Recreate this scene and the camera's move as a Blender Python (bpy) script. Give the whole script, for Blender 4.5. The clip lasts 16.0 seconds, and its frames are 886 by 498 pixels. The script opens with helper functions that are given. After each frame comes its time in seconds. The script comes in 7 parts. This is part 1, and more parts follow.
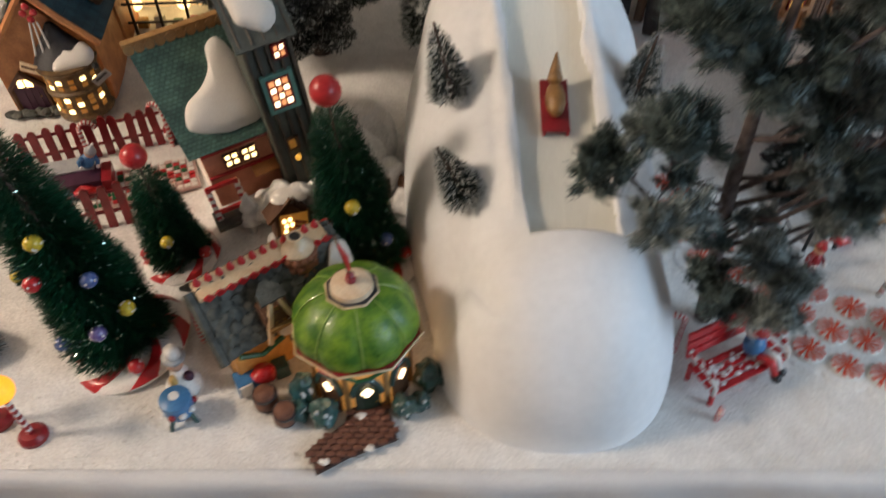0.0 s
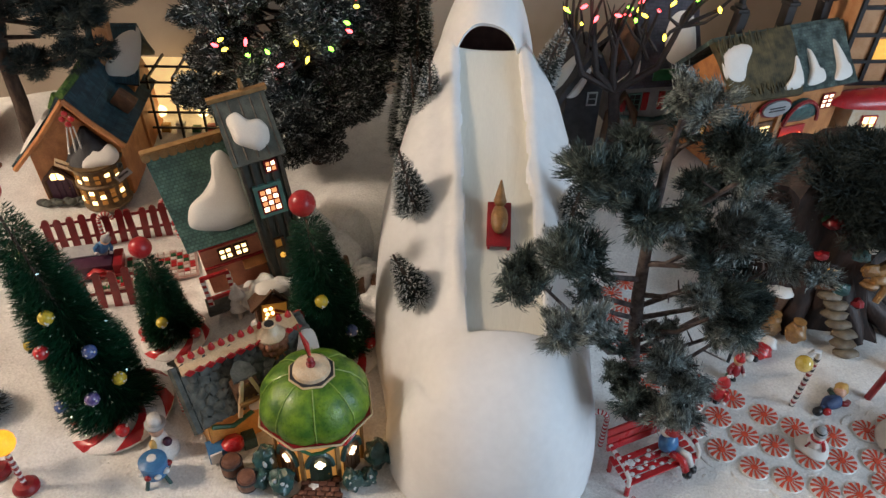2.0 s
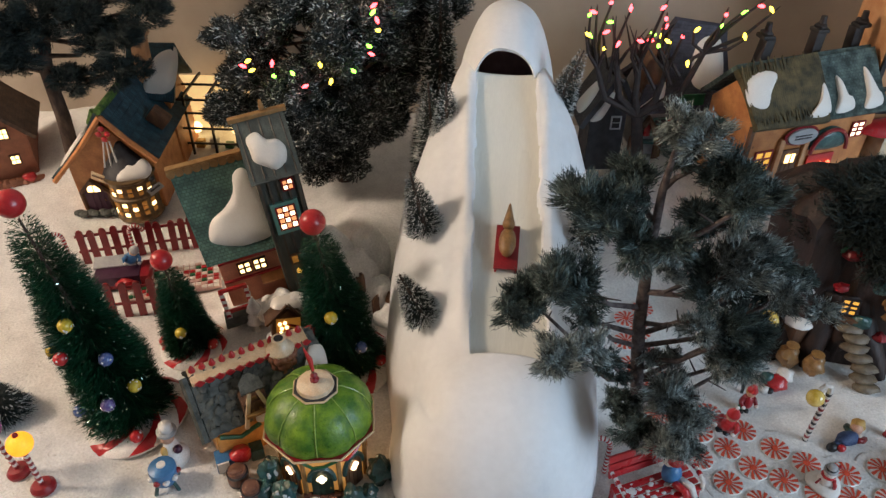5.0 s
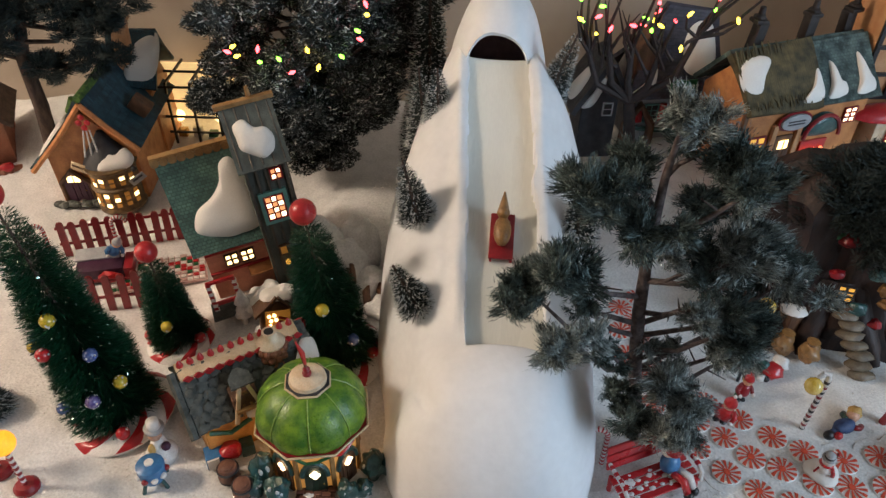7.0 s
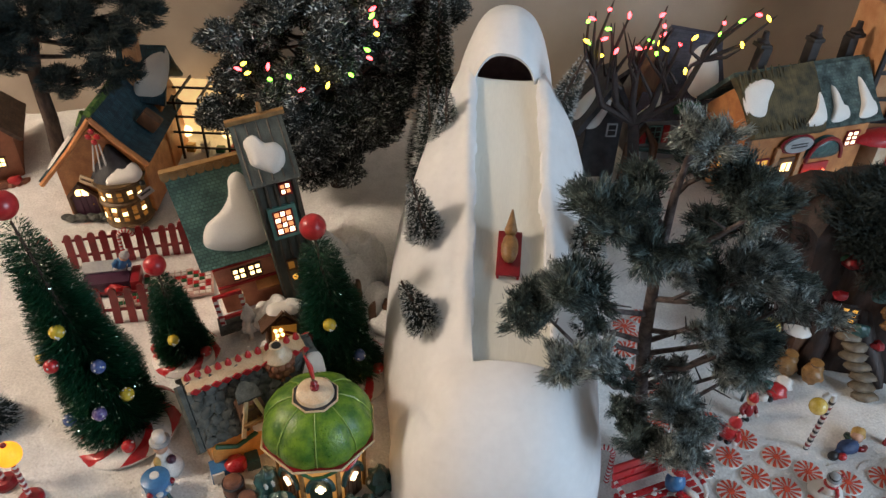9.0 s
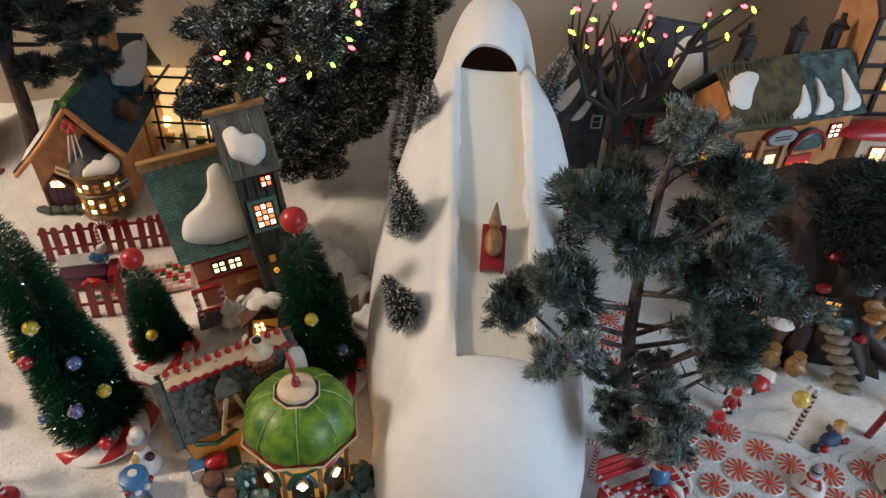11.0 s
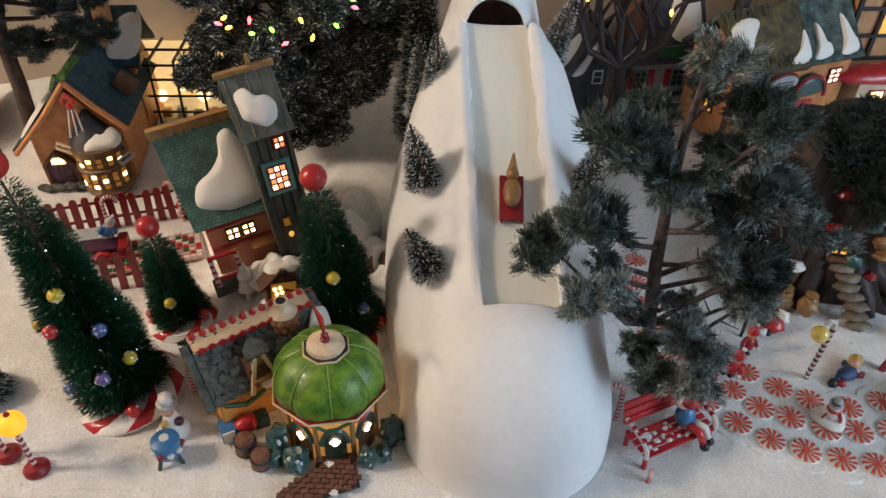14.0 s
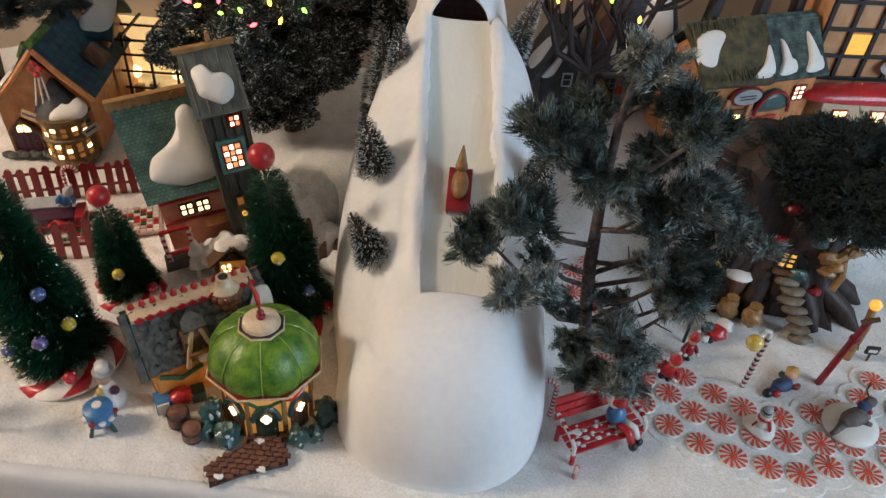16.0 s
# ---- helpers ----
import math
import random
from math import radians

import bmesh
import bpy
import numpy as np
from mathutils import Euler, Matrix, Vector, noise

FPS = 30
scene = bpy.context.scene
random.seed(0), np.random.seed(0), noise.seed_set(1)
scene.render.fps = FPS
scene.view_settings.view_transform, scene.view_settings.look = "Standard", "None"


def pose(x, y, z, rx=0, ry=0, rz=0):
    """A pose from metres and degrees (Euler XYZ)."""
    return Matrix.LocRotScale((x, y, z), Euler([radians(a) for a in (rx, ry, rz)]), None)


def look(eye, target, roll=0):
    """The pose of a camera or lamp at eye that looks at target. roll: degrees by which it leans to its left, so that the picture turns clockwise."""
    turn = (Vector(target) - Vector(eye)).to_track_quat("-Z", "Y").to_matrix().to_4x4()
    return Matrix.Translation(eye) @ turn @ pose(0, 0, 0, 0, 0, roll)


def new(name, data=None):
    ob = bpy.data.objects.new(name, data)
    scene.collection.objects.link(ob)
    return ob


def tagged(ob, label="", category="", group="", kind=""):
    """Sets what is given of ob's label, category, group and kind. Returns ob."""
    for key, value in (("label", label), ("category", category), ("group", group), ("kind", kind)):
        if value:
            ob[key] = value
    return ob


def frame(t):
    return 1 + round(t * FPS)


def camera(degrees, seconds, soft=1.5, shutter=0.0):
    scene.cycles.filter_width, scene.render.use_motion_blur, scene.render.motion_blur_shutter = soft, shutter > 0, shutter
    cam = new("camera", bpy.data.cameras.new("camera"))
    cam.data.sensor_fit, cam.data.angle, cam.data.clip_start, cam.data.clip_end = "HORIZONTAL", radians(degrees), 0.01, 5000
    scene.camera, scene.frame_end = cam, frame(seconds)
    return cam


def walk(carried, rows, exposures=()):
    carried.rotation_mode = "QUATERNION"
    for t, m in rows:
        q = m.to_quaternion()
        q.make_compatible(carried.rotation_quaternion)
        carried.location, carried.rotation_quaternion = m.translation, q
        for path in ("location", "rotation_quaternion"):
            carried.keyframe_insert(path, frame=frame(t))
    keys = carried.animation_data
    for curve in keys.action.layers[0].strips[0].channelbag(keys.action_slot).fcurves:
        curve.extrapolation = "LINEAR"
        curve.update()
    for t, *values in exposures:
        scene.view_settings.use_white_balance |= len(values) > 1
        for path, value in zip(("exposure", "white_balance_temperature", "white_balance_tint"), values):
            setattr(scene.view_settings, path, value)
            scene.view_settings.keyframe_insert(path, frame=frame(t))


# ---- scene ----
cam = camera(61.4, 16.0, soft=1.4, shutter=0.6)
METRES, EYE, TILT, LEAN, TURN = 0.5, 0.583, -46.0, 0.0, 0.0
ROWS = [
    (0.0, 0.0, 0.0, 0.0, -0.0, 0.0, 0.0),
    (0.5, 0.1523, -0.0505, 0.0349, 2.01, 2.87, -4.6),
    (1.0, 0.2213, -0.1068, 0.0395, 3.98, 3.69, -6.48),
    (1.5, 0.1576, -0.1845, 0.0515, 3.96, 6.53, -3.01),
    (2.0, 0.1223, -0.2141, 0.0048, 0.97, 7.11, -3.15),
    (2.5, 0.1526, -0.2194, 0.0236, 1.27, 7.78, -4.25),
    (3.0, 0.1878, -0.2208, 0.0188, 3.72, 6.95, -6.19),
    (3.5, 0.2236, -0.2381, 0.0216, 4.26, 7.47, -5.41),
    (4.0, 0.2182, -0.244, 0.0208, 4.34, 8.33, -5.24),
    (6.5, 0.1842, -0.205, 0.0227, 3.97, 7.33, -4.91),
    (7.0, 0.1792, -0.201, 0.0244, 3.1, 7.3, -4.61),
    (7.5, 0.179, -0.2094, 0.0164, 3.21, 7.53, -4.07),
    (8.0, 0.1685, -0.2167, 0.0104, 2.52, 8.67, -4.07),
    (8.5, 0.1616, -0.2244, 0.0097, 2.16, 9.2, -4.4),
    (9.0, 0.1597, -0.2136, 0.0141, 2.83, 8.84, -5.26),
    (9.5, 0.1643, -0.2125, 0.0131, 2.58, 8.4, -5.01),
    (12.0, 0.1543, -0.1859, 0.0288, 1.32, 8.01, -5.13),
    (12.5, 0.1497, -0.196, 0.0193, 1.81, 7.66, -5.0),
    (13.0, 0.134, -0.2001, -0.0124, 1.73, 7.62, -4.94),
    (13.5, 0.1188, -0.1966, -0.0247, -0.61, 7.32, -4.21),
    (14.0, 0.0852, -0.1925, -0.0386, 0.59, 6.8, -2.37),
    (14.5, 0.0573, -0.2039, -0.0408, -1.5, 7.44, -0.77),
    (15.0, 0.1123, -0.1915, -0.0164, -1.57, 8.04, -2.64),
    (15.5, 0.1687, -0.1947, -0.0296, -0.39, 7.24, -4.29),
    (16.0, 0.1891, -0.2046, -0.0587, -0.32, 6.94, -5.83),
]
walk(cam, [(t, pose(0, 0, EYE, TILT, LEAN, TURN) @ pose(METRES * x, METRES * y, METRES * z, 90 + pitch, roll, yaw)) for t, x, y, z, yaw, pitch, roll in ROWS])

# ---------------------------------------------------------------- light
world = bpy.data.worlds.new("world")
scene.world = world
world.use_nodes = True
world.node_tree.nodes["Background"].inputs[0].default_value = (0.55, 0.62, 0.75, 1)
world.node_tree.nodes["Background"].inputs[1].default_value = 0.3
scene.view_settings.exposure = 0.0


def lamp(name, kind, power, colour, m, size=0.1, size_y=None):
    data = bpy.data.lights.new(name, kind)
    data.energy, data.color = power, colour
    if kind == "AREA":
        data.size = size
        if size_y:
            data.shape, data.size_y = "RECTANGLE", size_y
    else:
        data.shadow_soft_size = size
    ob = new(name, data)
    ob.matrix_world = m
    return ob


CEILING_LAMP = (-1.92, 0.16, 1.42)
lamp("ceiling_bulb", "POINT", 94, (1.0, 0.81, 0.64), pose(*CEILING_LAMP), 0.16)
lamp("window_daylight", "AREA", 37, (0.62, 0.80, 1.0), look((2.05, -0.5, 0.9), (0.2, 0.5, 0.1)), 1.2, 1.1)

# ---------------------------------------------------------------- materials
def mat(name, c, c2=None, rough=0.6, scale=90.0, fine=700.0, bump=0.3, metal=0.0, glow=None, strength=0.0,
        sparkle=0.0, island=0.0, cut=(0.0, 1.0), pieces=0.0, coat=0.0, stretch=(1, 1, 1), grain=0.35):
    m = bpy.data.materials.new(name)
    m.use_nodes = True
    nt = m.node_tree
    N, link = nt.nodes, nt.links.new
    b = N["Principled BSDF"]
    c2 = c2 or tuple(0.72 * v for v in c)
    co = N.new("ShaderNodeTexCoord")
    mp = N.new("ShaderNodeMapping")
    mp.inputs["Scale"].default_value = stretch
    link(co.outputs["Object"], mp.inputs["Vector"])
    big = N.new("ShaderNodeTexNoise")
    big.inputs["Scale"].default_value, big.inputs["Detail"].default_value = scale, 4
    small = N.new("ShaderNodeTexNoise")
    small.inputs["Scale"].default_value, small.inputs["Detail"].default_value = fine, 3
    link(mp.outputs[0], big.inputs["Vector"]), link(mp.outputs[0], small.inputs["Vector"])
    ramp = N.new("ShaderNodeMapRange")
    ramp.inputs[1].default_value, ramp.inputs[2].default_value = 0.36, 0.64
    link(big.outputs[0], ramp.inputs[0])
    mix = N.new("ShaderNodeMix")
    mix.data_type = "RGBA"
    mix.inputs[6].default_value, mix.inputs[7].default_value = (*c, 1), (*c2, 1)
    fac = ramp.outputs[0]
    if island or pieces:
        info = N.new("ShaderNodeNewGeometry" if island else "ShaderNodeObjectInfo")
        add = N.new("ShaderNodeMix")
        add.inputs[0].default_value = island or pieces
        link(ramp.outputs[0], add.inputs[2])
        span = N.new("ShaderNodeMapRange")
        span.inputs[1].default_value, span.inputs[2].default_value = cut
        link(info.outputs["Random Per Island" if island else "Random"], span.inputs[0])
        link(span.outputs[0], add.inputs[3])
        fac = add.outputs[0]
    link(fac, mix.inputs[0])
    tone = N.new("ShaderNodeMix")
    tone.data_type, tone.blend_type = "RGBA", "MULTIPLY"
    tone.inputs[0].default_value = grain
    link(mix.outputs[2], tone.inputs[6])
    grey = N.new("ShaderNodeMapRange")
    grey.inputs[1].default_value, grey.inputs[2].default_value, grey.inputs[3].default_value, grey.inputs[4].default_value = 0.3, 0.7, 0.55, 1.25
    link(small.outputs[0], grey.inputs[0])
    link(grey.outputs[0], tone.inputs[7])
    link(tone.outputs[2], b.inputs["Base Color"])
    b.inputs["Metallic"].default_value = metal
    b.inputs["Coat Weight"].default_value = coat
    rr = N.new("ShaderNodeMapRange")
    rr.inputs[3].default_value, rr.inputs[4].default_value = max(0.03, rough - 0.12), min(1, rough + 0.12)
    link(big.outputs[0], rr.inputs[0])
    link(rr.outputs[0], b.inputs["Roughness"])
    if bump:
        bp = N.new("ShaderNodeBump")
        bp.inputs["Strength"].default_value, bp.inputs["Distance"].default_value = bump, 0.001
        link(small.outputs[0], bp.inputs["Height"])
        link(bp.outputs[0], b.inputs["Normal"])
    if sparkle:
        v = N.new("ShaderNodeTexVoronoi")
        v.inputs["Scale"].default_value = 900
        link(co.outputs["Object"], v.inputs["Vector"])
        sep = N.new("ShaderNodeSeparateColor")
        link(v.outputs["Color"], sep.inputs[0])
        cut = N.new("ShaderNodeMath")
        cut.operation, cut.inputs[1].default_value = "GREATER_THAN", 1 - sparkle
        link(sep.outputs[0], cut.inputs[0])
        mm = N.new("ShaderNodeMath")
        mm.operation, mm.inputs[1].default_value = "MULTIPLY", 0.9
        link(cut.outputs[0], mm.inputs[0])
        link(mm.outputs[0], b.inputs["Metallic"])
    if glow:
        b.inputs["Emission Color"].default_value, b.inputs["Emission Strength"].default_value = (*glow, 1), strength
    return m


def shingled(name, c, c2, joint, across=0.006, down=0.005, rough=0.6):
    """Small courses laid along local x, stepping down local y or z of the roof's own frame."""
    m = mat(name, c, c2, rough=rough, scale=60, bump=0.25)
    nt = m.node_tree
    N, link = nt.nodes, nt.links.new
    co = N.new("ShaderNodeTexCoord")
    br = N.new("ShaderNodeTexBrick")
    br.inputs["Scale"].default_value = 1.0
    br.inputs["Brick Width"].default_value, br.inputs["Row Height"].default_value = across, down
    br.inputs["Mortar Size"].default_value, br.inputs["Mortar Smooth"].default_value = 0.0007, 0.5
    br.inputs["Color1"].default_value, br.inputs["Color2"].default_value, br.inputs["Mortar"].default_value = (1, 1, 1, 1), (0.5, 0.5, 0.5, 1), (*joint, 1)
    link(co.outputs["UV"], br.inputs["Vector"])
    tone = [n for n in N if n.bl_idname == "ShaderNodeMix" and n.data_type == "RGBA" and n.blend_type == "MULTIPLY"][0]
    mul = N.new("ShaderNodeMix")
    mul.data_type, mul.blend_type = "RGBA", "MULTIPLY"
    mul.inputs[0].default_value = 0.75
    link(tone.outputs[2], mul.inputs[6]), link(br.outputs[0], mul.inputs[7])
    link(mul.outputs[2], N["Principled BSDF"].inputs["Base Color"])
    bp = [n for n in N if n.bl_idname == "ShaderNodeBump"][0]
    bp2 = N.new("ShaderNodeBump")
    bp2.invert = True
    bp2.inputs["Strength"].default_value, bp2.inputs["Distance"].default_value = 0.8, 0.001
    link(br.outputs["Fac"], bp2.inputs["Height"]), link(bp.outputs[0], bp2.inputs["Normal"])
    link(bp2.outputs[0], N["Principled BSDF"].inputs["Normal"])
    return m


SNOW = mat("snow_flock", (0.80, 0.79, 0.77), (0.70, 0.69, 0.67), rough=0.75, scale=35, fine=380, bump=1.0, sparkle=0.005)
SNOW_PATCH = mat("painted_snow", (0.80, 0.77, 0.72), (0.76, 0.72, 0.67), rough=0.6, scale=40, bump=0.15, grain=0.12)
HILL = mat("hill_white", (0.80, 0.82, 0.84), (0.76, 0.785, 0.81), rough=0.55, scale=22, fine=110, bump=0.35, coat=0.0, grain=0.07)
SLIDE = mat("slide_ivory", (0.76, 0.765, 0.70), (0.71, 0.72, 0.66), rough=0.3, scale=25, bump=0.03, coat=0.3, stretch=(1, 0.15, 0.15), grain=0.08)
TUNNEL = mat("tunnel_plum", (0.26, 0.16, 0.16), rough=0.7)
CLOTH = mat("table_cloth", (0.72, 0.71, 0.70), (0.66, 0.65, 0.65), rough=0.9, scale=20, fine=1500, bump=0.4)
BACKCLOTH = mat("backdrop_cloth", (0.43, 0.37, 0.305), (0.33, 0.275, 0.22), rough=0.95, scale=6, fine=900, bump=0.3, grain=0.15)
PLASTER = mat("room_plaster", (0.50, 0.475, 0.44), rough=0.9, scale=3, fine=80)
FLOORWOOD = mat("floor_wood", (0.28, 0.18, 0.10), (0.18, 0.11, 0.06), rough=0.45, scale=5, fine=60, stretch=(8, 1, 1))
NEEDLE_DARK = mat("pine_needles", (0.004, 0.014, 0.012), (0.21, 0.29, 0.28), rough=0.6, scale=150, bump=0, island=0.6, cut=(0.60, 0.95))
NEEDLE_GREY = mat("grey_pine_needles", (0.006, 0.016, 0.017), (0.56, 0.64, 0.62), rough=0.6, scale=150, bump=0, island=0.5, cut=(0.46, 0.98))
NEEDLE_FROST = mat("frosted_needles", (0.004, 0.012, 0.010), (0.80, 0.84, 0.82), rough=0.65, scale=26, bump=0, island=0.90, cut=(0.80, 0.90))
NEEDLE_GREEN = mat("tinsel_green", (0.003, 0.028, 0.013), (0.011, 0.080, 0.034), rough=0.35, scale=60, bump=0, island=0.6)
NEEDLE_BLACK = mat("shadow_needles", (0.008, 0.017, 0.016), (0.035, 0.052, 0.048), rough=0.7, scale=40, bump=0, island=0.6)
FLOCK = mat("flocked_tips", (0.66, 0.68, 0.68), (0.42, 0.46, 0.46), rough=0.8, scale=60, bump=0, island=0.5)
BARK = mat("bark_grey_brown", (0.10, 0.065, 0.05), (0.05, 0.032, 0.026), rough=0.85, scale=120, fine=500, bump=0.9, stretch=(1, 1, 0.3))
FROSTBARK = mat("frosted_twig", (0.15, 0.12, 0.115), (0.06, 0.045, 0.045), rough=0.8, scale=150, bump=0.6)
TWIG = mat("bare_twig", (0.030, 0.016, 0.013), (0.016, 0.010, 0.009), rough=0.6, scale=150, bump=0.6)
RED = mat("red_paint", (0.52, 0.025, 0.03), (0.40, 0.015, 0.02), rough=0.3, scale=60, bump=0.1, coat=0.3)
DARKRED = mat("deep_red_paint", (0.30, 0.012, 0.02), (0.20, 0.008, 0.012), rough=0.35, scale=60, bump=0.15, coat=0.2)
CANDYRED = mat("candy_orange_red", (0.68, 0.10, 0.045), (0.60, 0.06, 0.03), rough=0.45, scale=200, bump=0.25)
WHITE = mat("white_paint", (0.78, 0.76, 0.73), (0.70, 0.67, 0.64), rough=0.4, scale=90, bump=0.15, coat=0.2)
CREAM = mat("cream_trim", (0.72, 0.56, 0.36), (0.62, 0.44, 0.26), rough=0.4, scale=90, bump=0.2, coat=0.2)
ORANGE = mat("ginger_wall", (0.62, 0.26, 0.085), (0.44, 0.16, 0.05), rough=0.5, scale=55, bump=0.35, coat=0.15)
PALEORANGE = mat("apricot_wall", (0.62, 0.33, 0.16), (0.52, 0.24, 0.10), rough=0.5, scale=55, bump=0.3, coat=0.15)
AMBER = mat("lit_amber_wall", (0.80, 0.40, 0.10), (0.66, 0.28, 0.06), rough=0.45, scale=70, bump=0.3, coat=0.2)
BROWN = mat("brown_timber", (0.14, 0.065, 0.03), (0.08, 0.035, 0.018), rough=0.55, scale=90, bump=0.6, coat=0.1, stretch=(1, 1, 0.25))
OCHRE = mat("ochre_ridge", (0.36, 0.20, 0.07), (0.26, 0.13, 0.04), rough=0.55, scale=90, bump=0.5)
STONE = mat("grey_stone", (0.115, 0.12, 0.105), (0.03, 0.034, 0.03), rough=0.7, scale=110, fine=450, bump=1.0, pieces=0.4)
COBBLE = mat("red_cobble", (0.36, 0.13, 0.065), (0.19, 0.07, 0.035), rough=0.55, scale=90, bump=0.6, pieces=0.6)
TEALWALL = mat("grey_teal_boards", (0.10, 0.115, 0.10), (0.055, 0.06, 0.052), rough=0.55, scale=80, bump=0.7, stretch=(1, 1, 0.2))
BATTEN = mat("batten_brown", (0.11, 0.085, 0.06), (0.06, 0.05, 0.04), rough=0.6, scale=90, bump=0.5)
TEALTRIM = mat("teal_trim", (0.16, 0.36, 0.32), (0.12, 0.28, 0.25), rough=0.4, scale=90, bump=0.2, coat=0.2)
GREENROOF = shingled("green_slate", (0.10, 0.21, 0.17), (0.05, 0.12, 0.10), (0.25, 0.3, 0.28), 0.0052, 0.0042)
BLUEROOF = shingled("blue_thatch", (0.03, 0.115, 0.155), (0.018, 0.055, 0.08), (0.2, 0.25, 0.3), 0.004, 0.012)
THATCH = shingled("mossy_thatch", (0.13, 0.10, 0.04), (0.045, 0.038, 0.018), (0.9, 0.9, 0.85), 0.0030, 0.016, 0.75)
SLATE = shingled("blue_green_slate", (0.13, 0.19, 0.17), (0.02, 0.04, 0.036), (0.35, 0.4, 0.4), 0.005, 0.0045)
PURPLEROOF = shingled("purple_slate", (0.085, 0.08, 0.115), (0.045, 0.042, 0.065), (0.3, 0.3, 0.3), 0.005, 0.005)
DOME = mat("glazed_green_dome", (0.16, 0.29, 0.02), (0.04, 0.135, 0.012), rough=0.42, scale=70, fine=420, bump=0.5, coat=0.1, sparkle=0.03)
DOMERIB = mat("dome_rib_lime", (0.30, 0.44, 0.10), (0.22, 0.34, 0.07), rough=0.3, scale=120, bump=0.3, coat=0.4)
IVORY = mat("ivory_glaze", (0.74, 0.62, 0.46), (0.64, 0.47, 0.30), rough=0.3, scale=80, bump=0.1, coat=0.3)
CHARCOAL = mat("charcoal_glaze", (0.045, 0.045, 0.05), (0.025, 0.025, 0.03), rough=0.5, scale=90, bump=0.5)
GREYWALL = mat("pale_grey_wall", (0.42, 0.42, 0.42), (0.33, 0.33, 0.34), rough=0.6, scale=60, bump=0.3)
SHRUB = mat("teal_shrub", (0.03, 0.10, 0.095), (0.015, 0.055, 0.055), rough=0.35, scale=130, fine=380, bump=0.9, coat=0.3)
BARREL = mat("barrel_wood", (0.20, 0.085, 0.05), (0.11, 0.045, 0.03), rough=0.5, scale=90, bump=0.5, stretch=(1, 1, 0.2))
BRICKPATH = mat("brown_path", (0.15, 0.06, 0.04), (0.09, 0.035, 0.025), rough=0.45, scale=80, bump=0.5, pieces=0.6, coat=0.15)
BLUE = mat("blue_paint", (0.05, 0.20, 0.42), (0.035, 0.14, 0.32), rough=0.35, scale=90, bump=0.15, coat=0.2)
NAVY = mat("navy_cloth", (0.05, 0.09, 0.20), (0.03, 0.05, 0.12), rough=0.6, scale=120, bump=0.4)
GREENPAINT = mat("green_paint", (0.02, 0.14, 0.055), (0.012, 0.09, 0.035), rough=0.4, scale=90, bump=0.2)
BLACK = mat("black_paint", (0.012, 0.012, 0.014), (0.02, 0.02, 0.022), rough=0.4, scale=90, bump=0.2)
GOLD = mat("gold_paint", (0.50, 0.31, 0.07), (0.34, 0.18, 0.03), rough=0.35, scale=120, bump=0.5, metal=0.4)
SKIN = mat("doll_peach", (0.66, 0.38, 0.26), rough=0.5, scale=100, bump=0.1)
STRAW = mat("doll_straw_yellow", (0.60, 0.38, 0.12), (0.48, 0.28, 0.08), rough=0.6, scale=140, bump=0.5)
GREYFUR = mat("grey_fur", (0.16, 0.135, 0.125), (0.10, 0.08, 0.075), rough=0.8, scale=140, bump=0.6)
YELLOWBALL = mat("yellow_bauble", (0.62, 0.46, 0.05), (0.5, 0.36, 0.03), rough=0.25, scale=300, bump=0.1, coat=0.4)
BLUEBALL = mat("blue_bauble", (0.04, 0.08, 0.26), (0.10, 0.14, 0.3), rough=0.25, scale=300, bump=0.1, coat=0.4)
PURPLEBALL = mat("purple_bauble", (0.10, 0.07, 0.24), (0.2, 0.16, 0.34), rough=0.25, scale=300, bump=0.1, coat=0.4)
GLASS_WARM = mat("lit_window", (0.8, 0.6, 0.3), rough=0.3, bump=0, glow=(1.0, 0.70, 0.30), strength=3.4)
GLASS_AMBER = mat("amber_window", (0.7, 0.4, 0.1), rough=0.3, bump=0, glow=(1.0, 0.48, 0.06), strength=0.8)
GLASS_ORANGE = mat("orange_window", (0.6, 0.25, 0.1), rough=0.3, bump=0, glow=(1.0, 0.40, 0.16), strength=1.0)
GLASS_DIM = mat("dim_window", (0.45, 0.20, 0.05), rough=0.3, bump=0, glow=(1.0, 0.42, 0.06), strength=0.14)
BAYBROWN = mat("bay_brown", (0.20, 0.12, 0.045), (0.10, 0.06, 0.028), rough=0.5, scale=120, bump=0.3)
MOSS = mat("ridge_moss", (0.10, 0.20, 0.03), (0.03, 0.07, 0.02), rough=0.8, scale=160, bump=0.8)
GLASS_WHITE = mat("bright_window", (0.9, 0.85, 0.7), rough=0.3, bump=0, glow=(1.0, 0.72, 0.42), strength=3.6)
INTERIOR = mat("lit_interior", (0.55, 0.42, 0.25), (0.35, 0.26, 0.15), rough=0.7, scale=45, glow=(1.0, 0.66, 0.28), strength=0.8)
BULB_RED = mat("red_bulb", (0.8, 0.05, 0.08), bump=0, glow=(1.0, 0.05, 0.06), strength=11)
BULB_YELLOW = mat("yellow_bulb", (0.8, 0.6, 0.05), bump=0, glow=(1.0, 0.72, 0.06), strength=7)
BULB_GREEN = mat("green_bulb", (0.1, 0.7, 0.05), bump=0, glow=(0.26, 1.0, 0.06), strength=7)
BULB_LAMP = mat("orange_globe", (0.8, 0.4, 0.05), bump=0, glow=(1.0, 0.36, 0.015), strength=1.25)
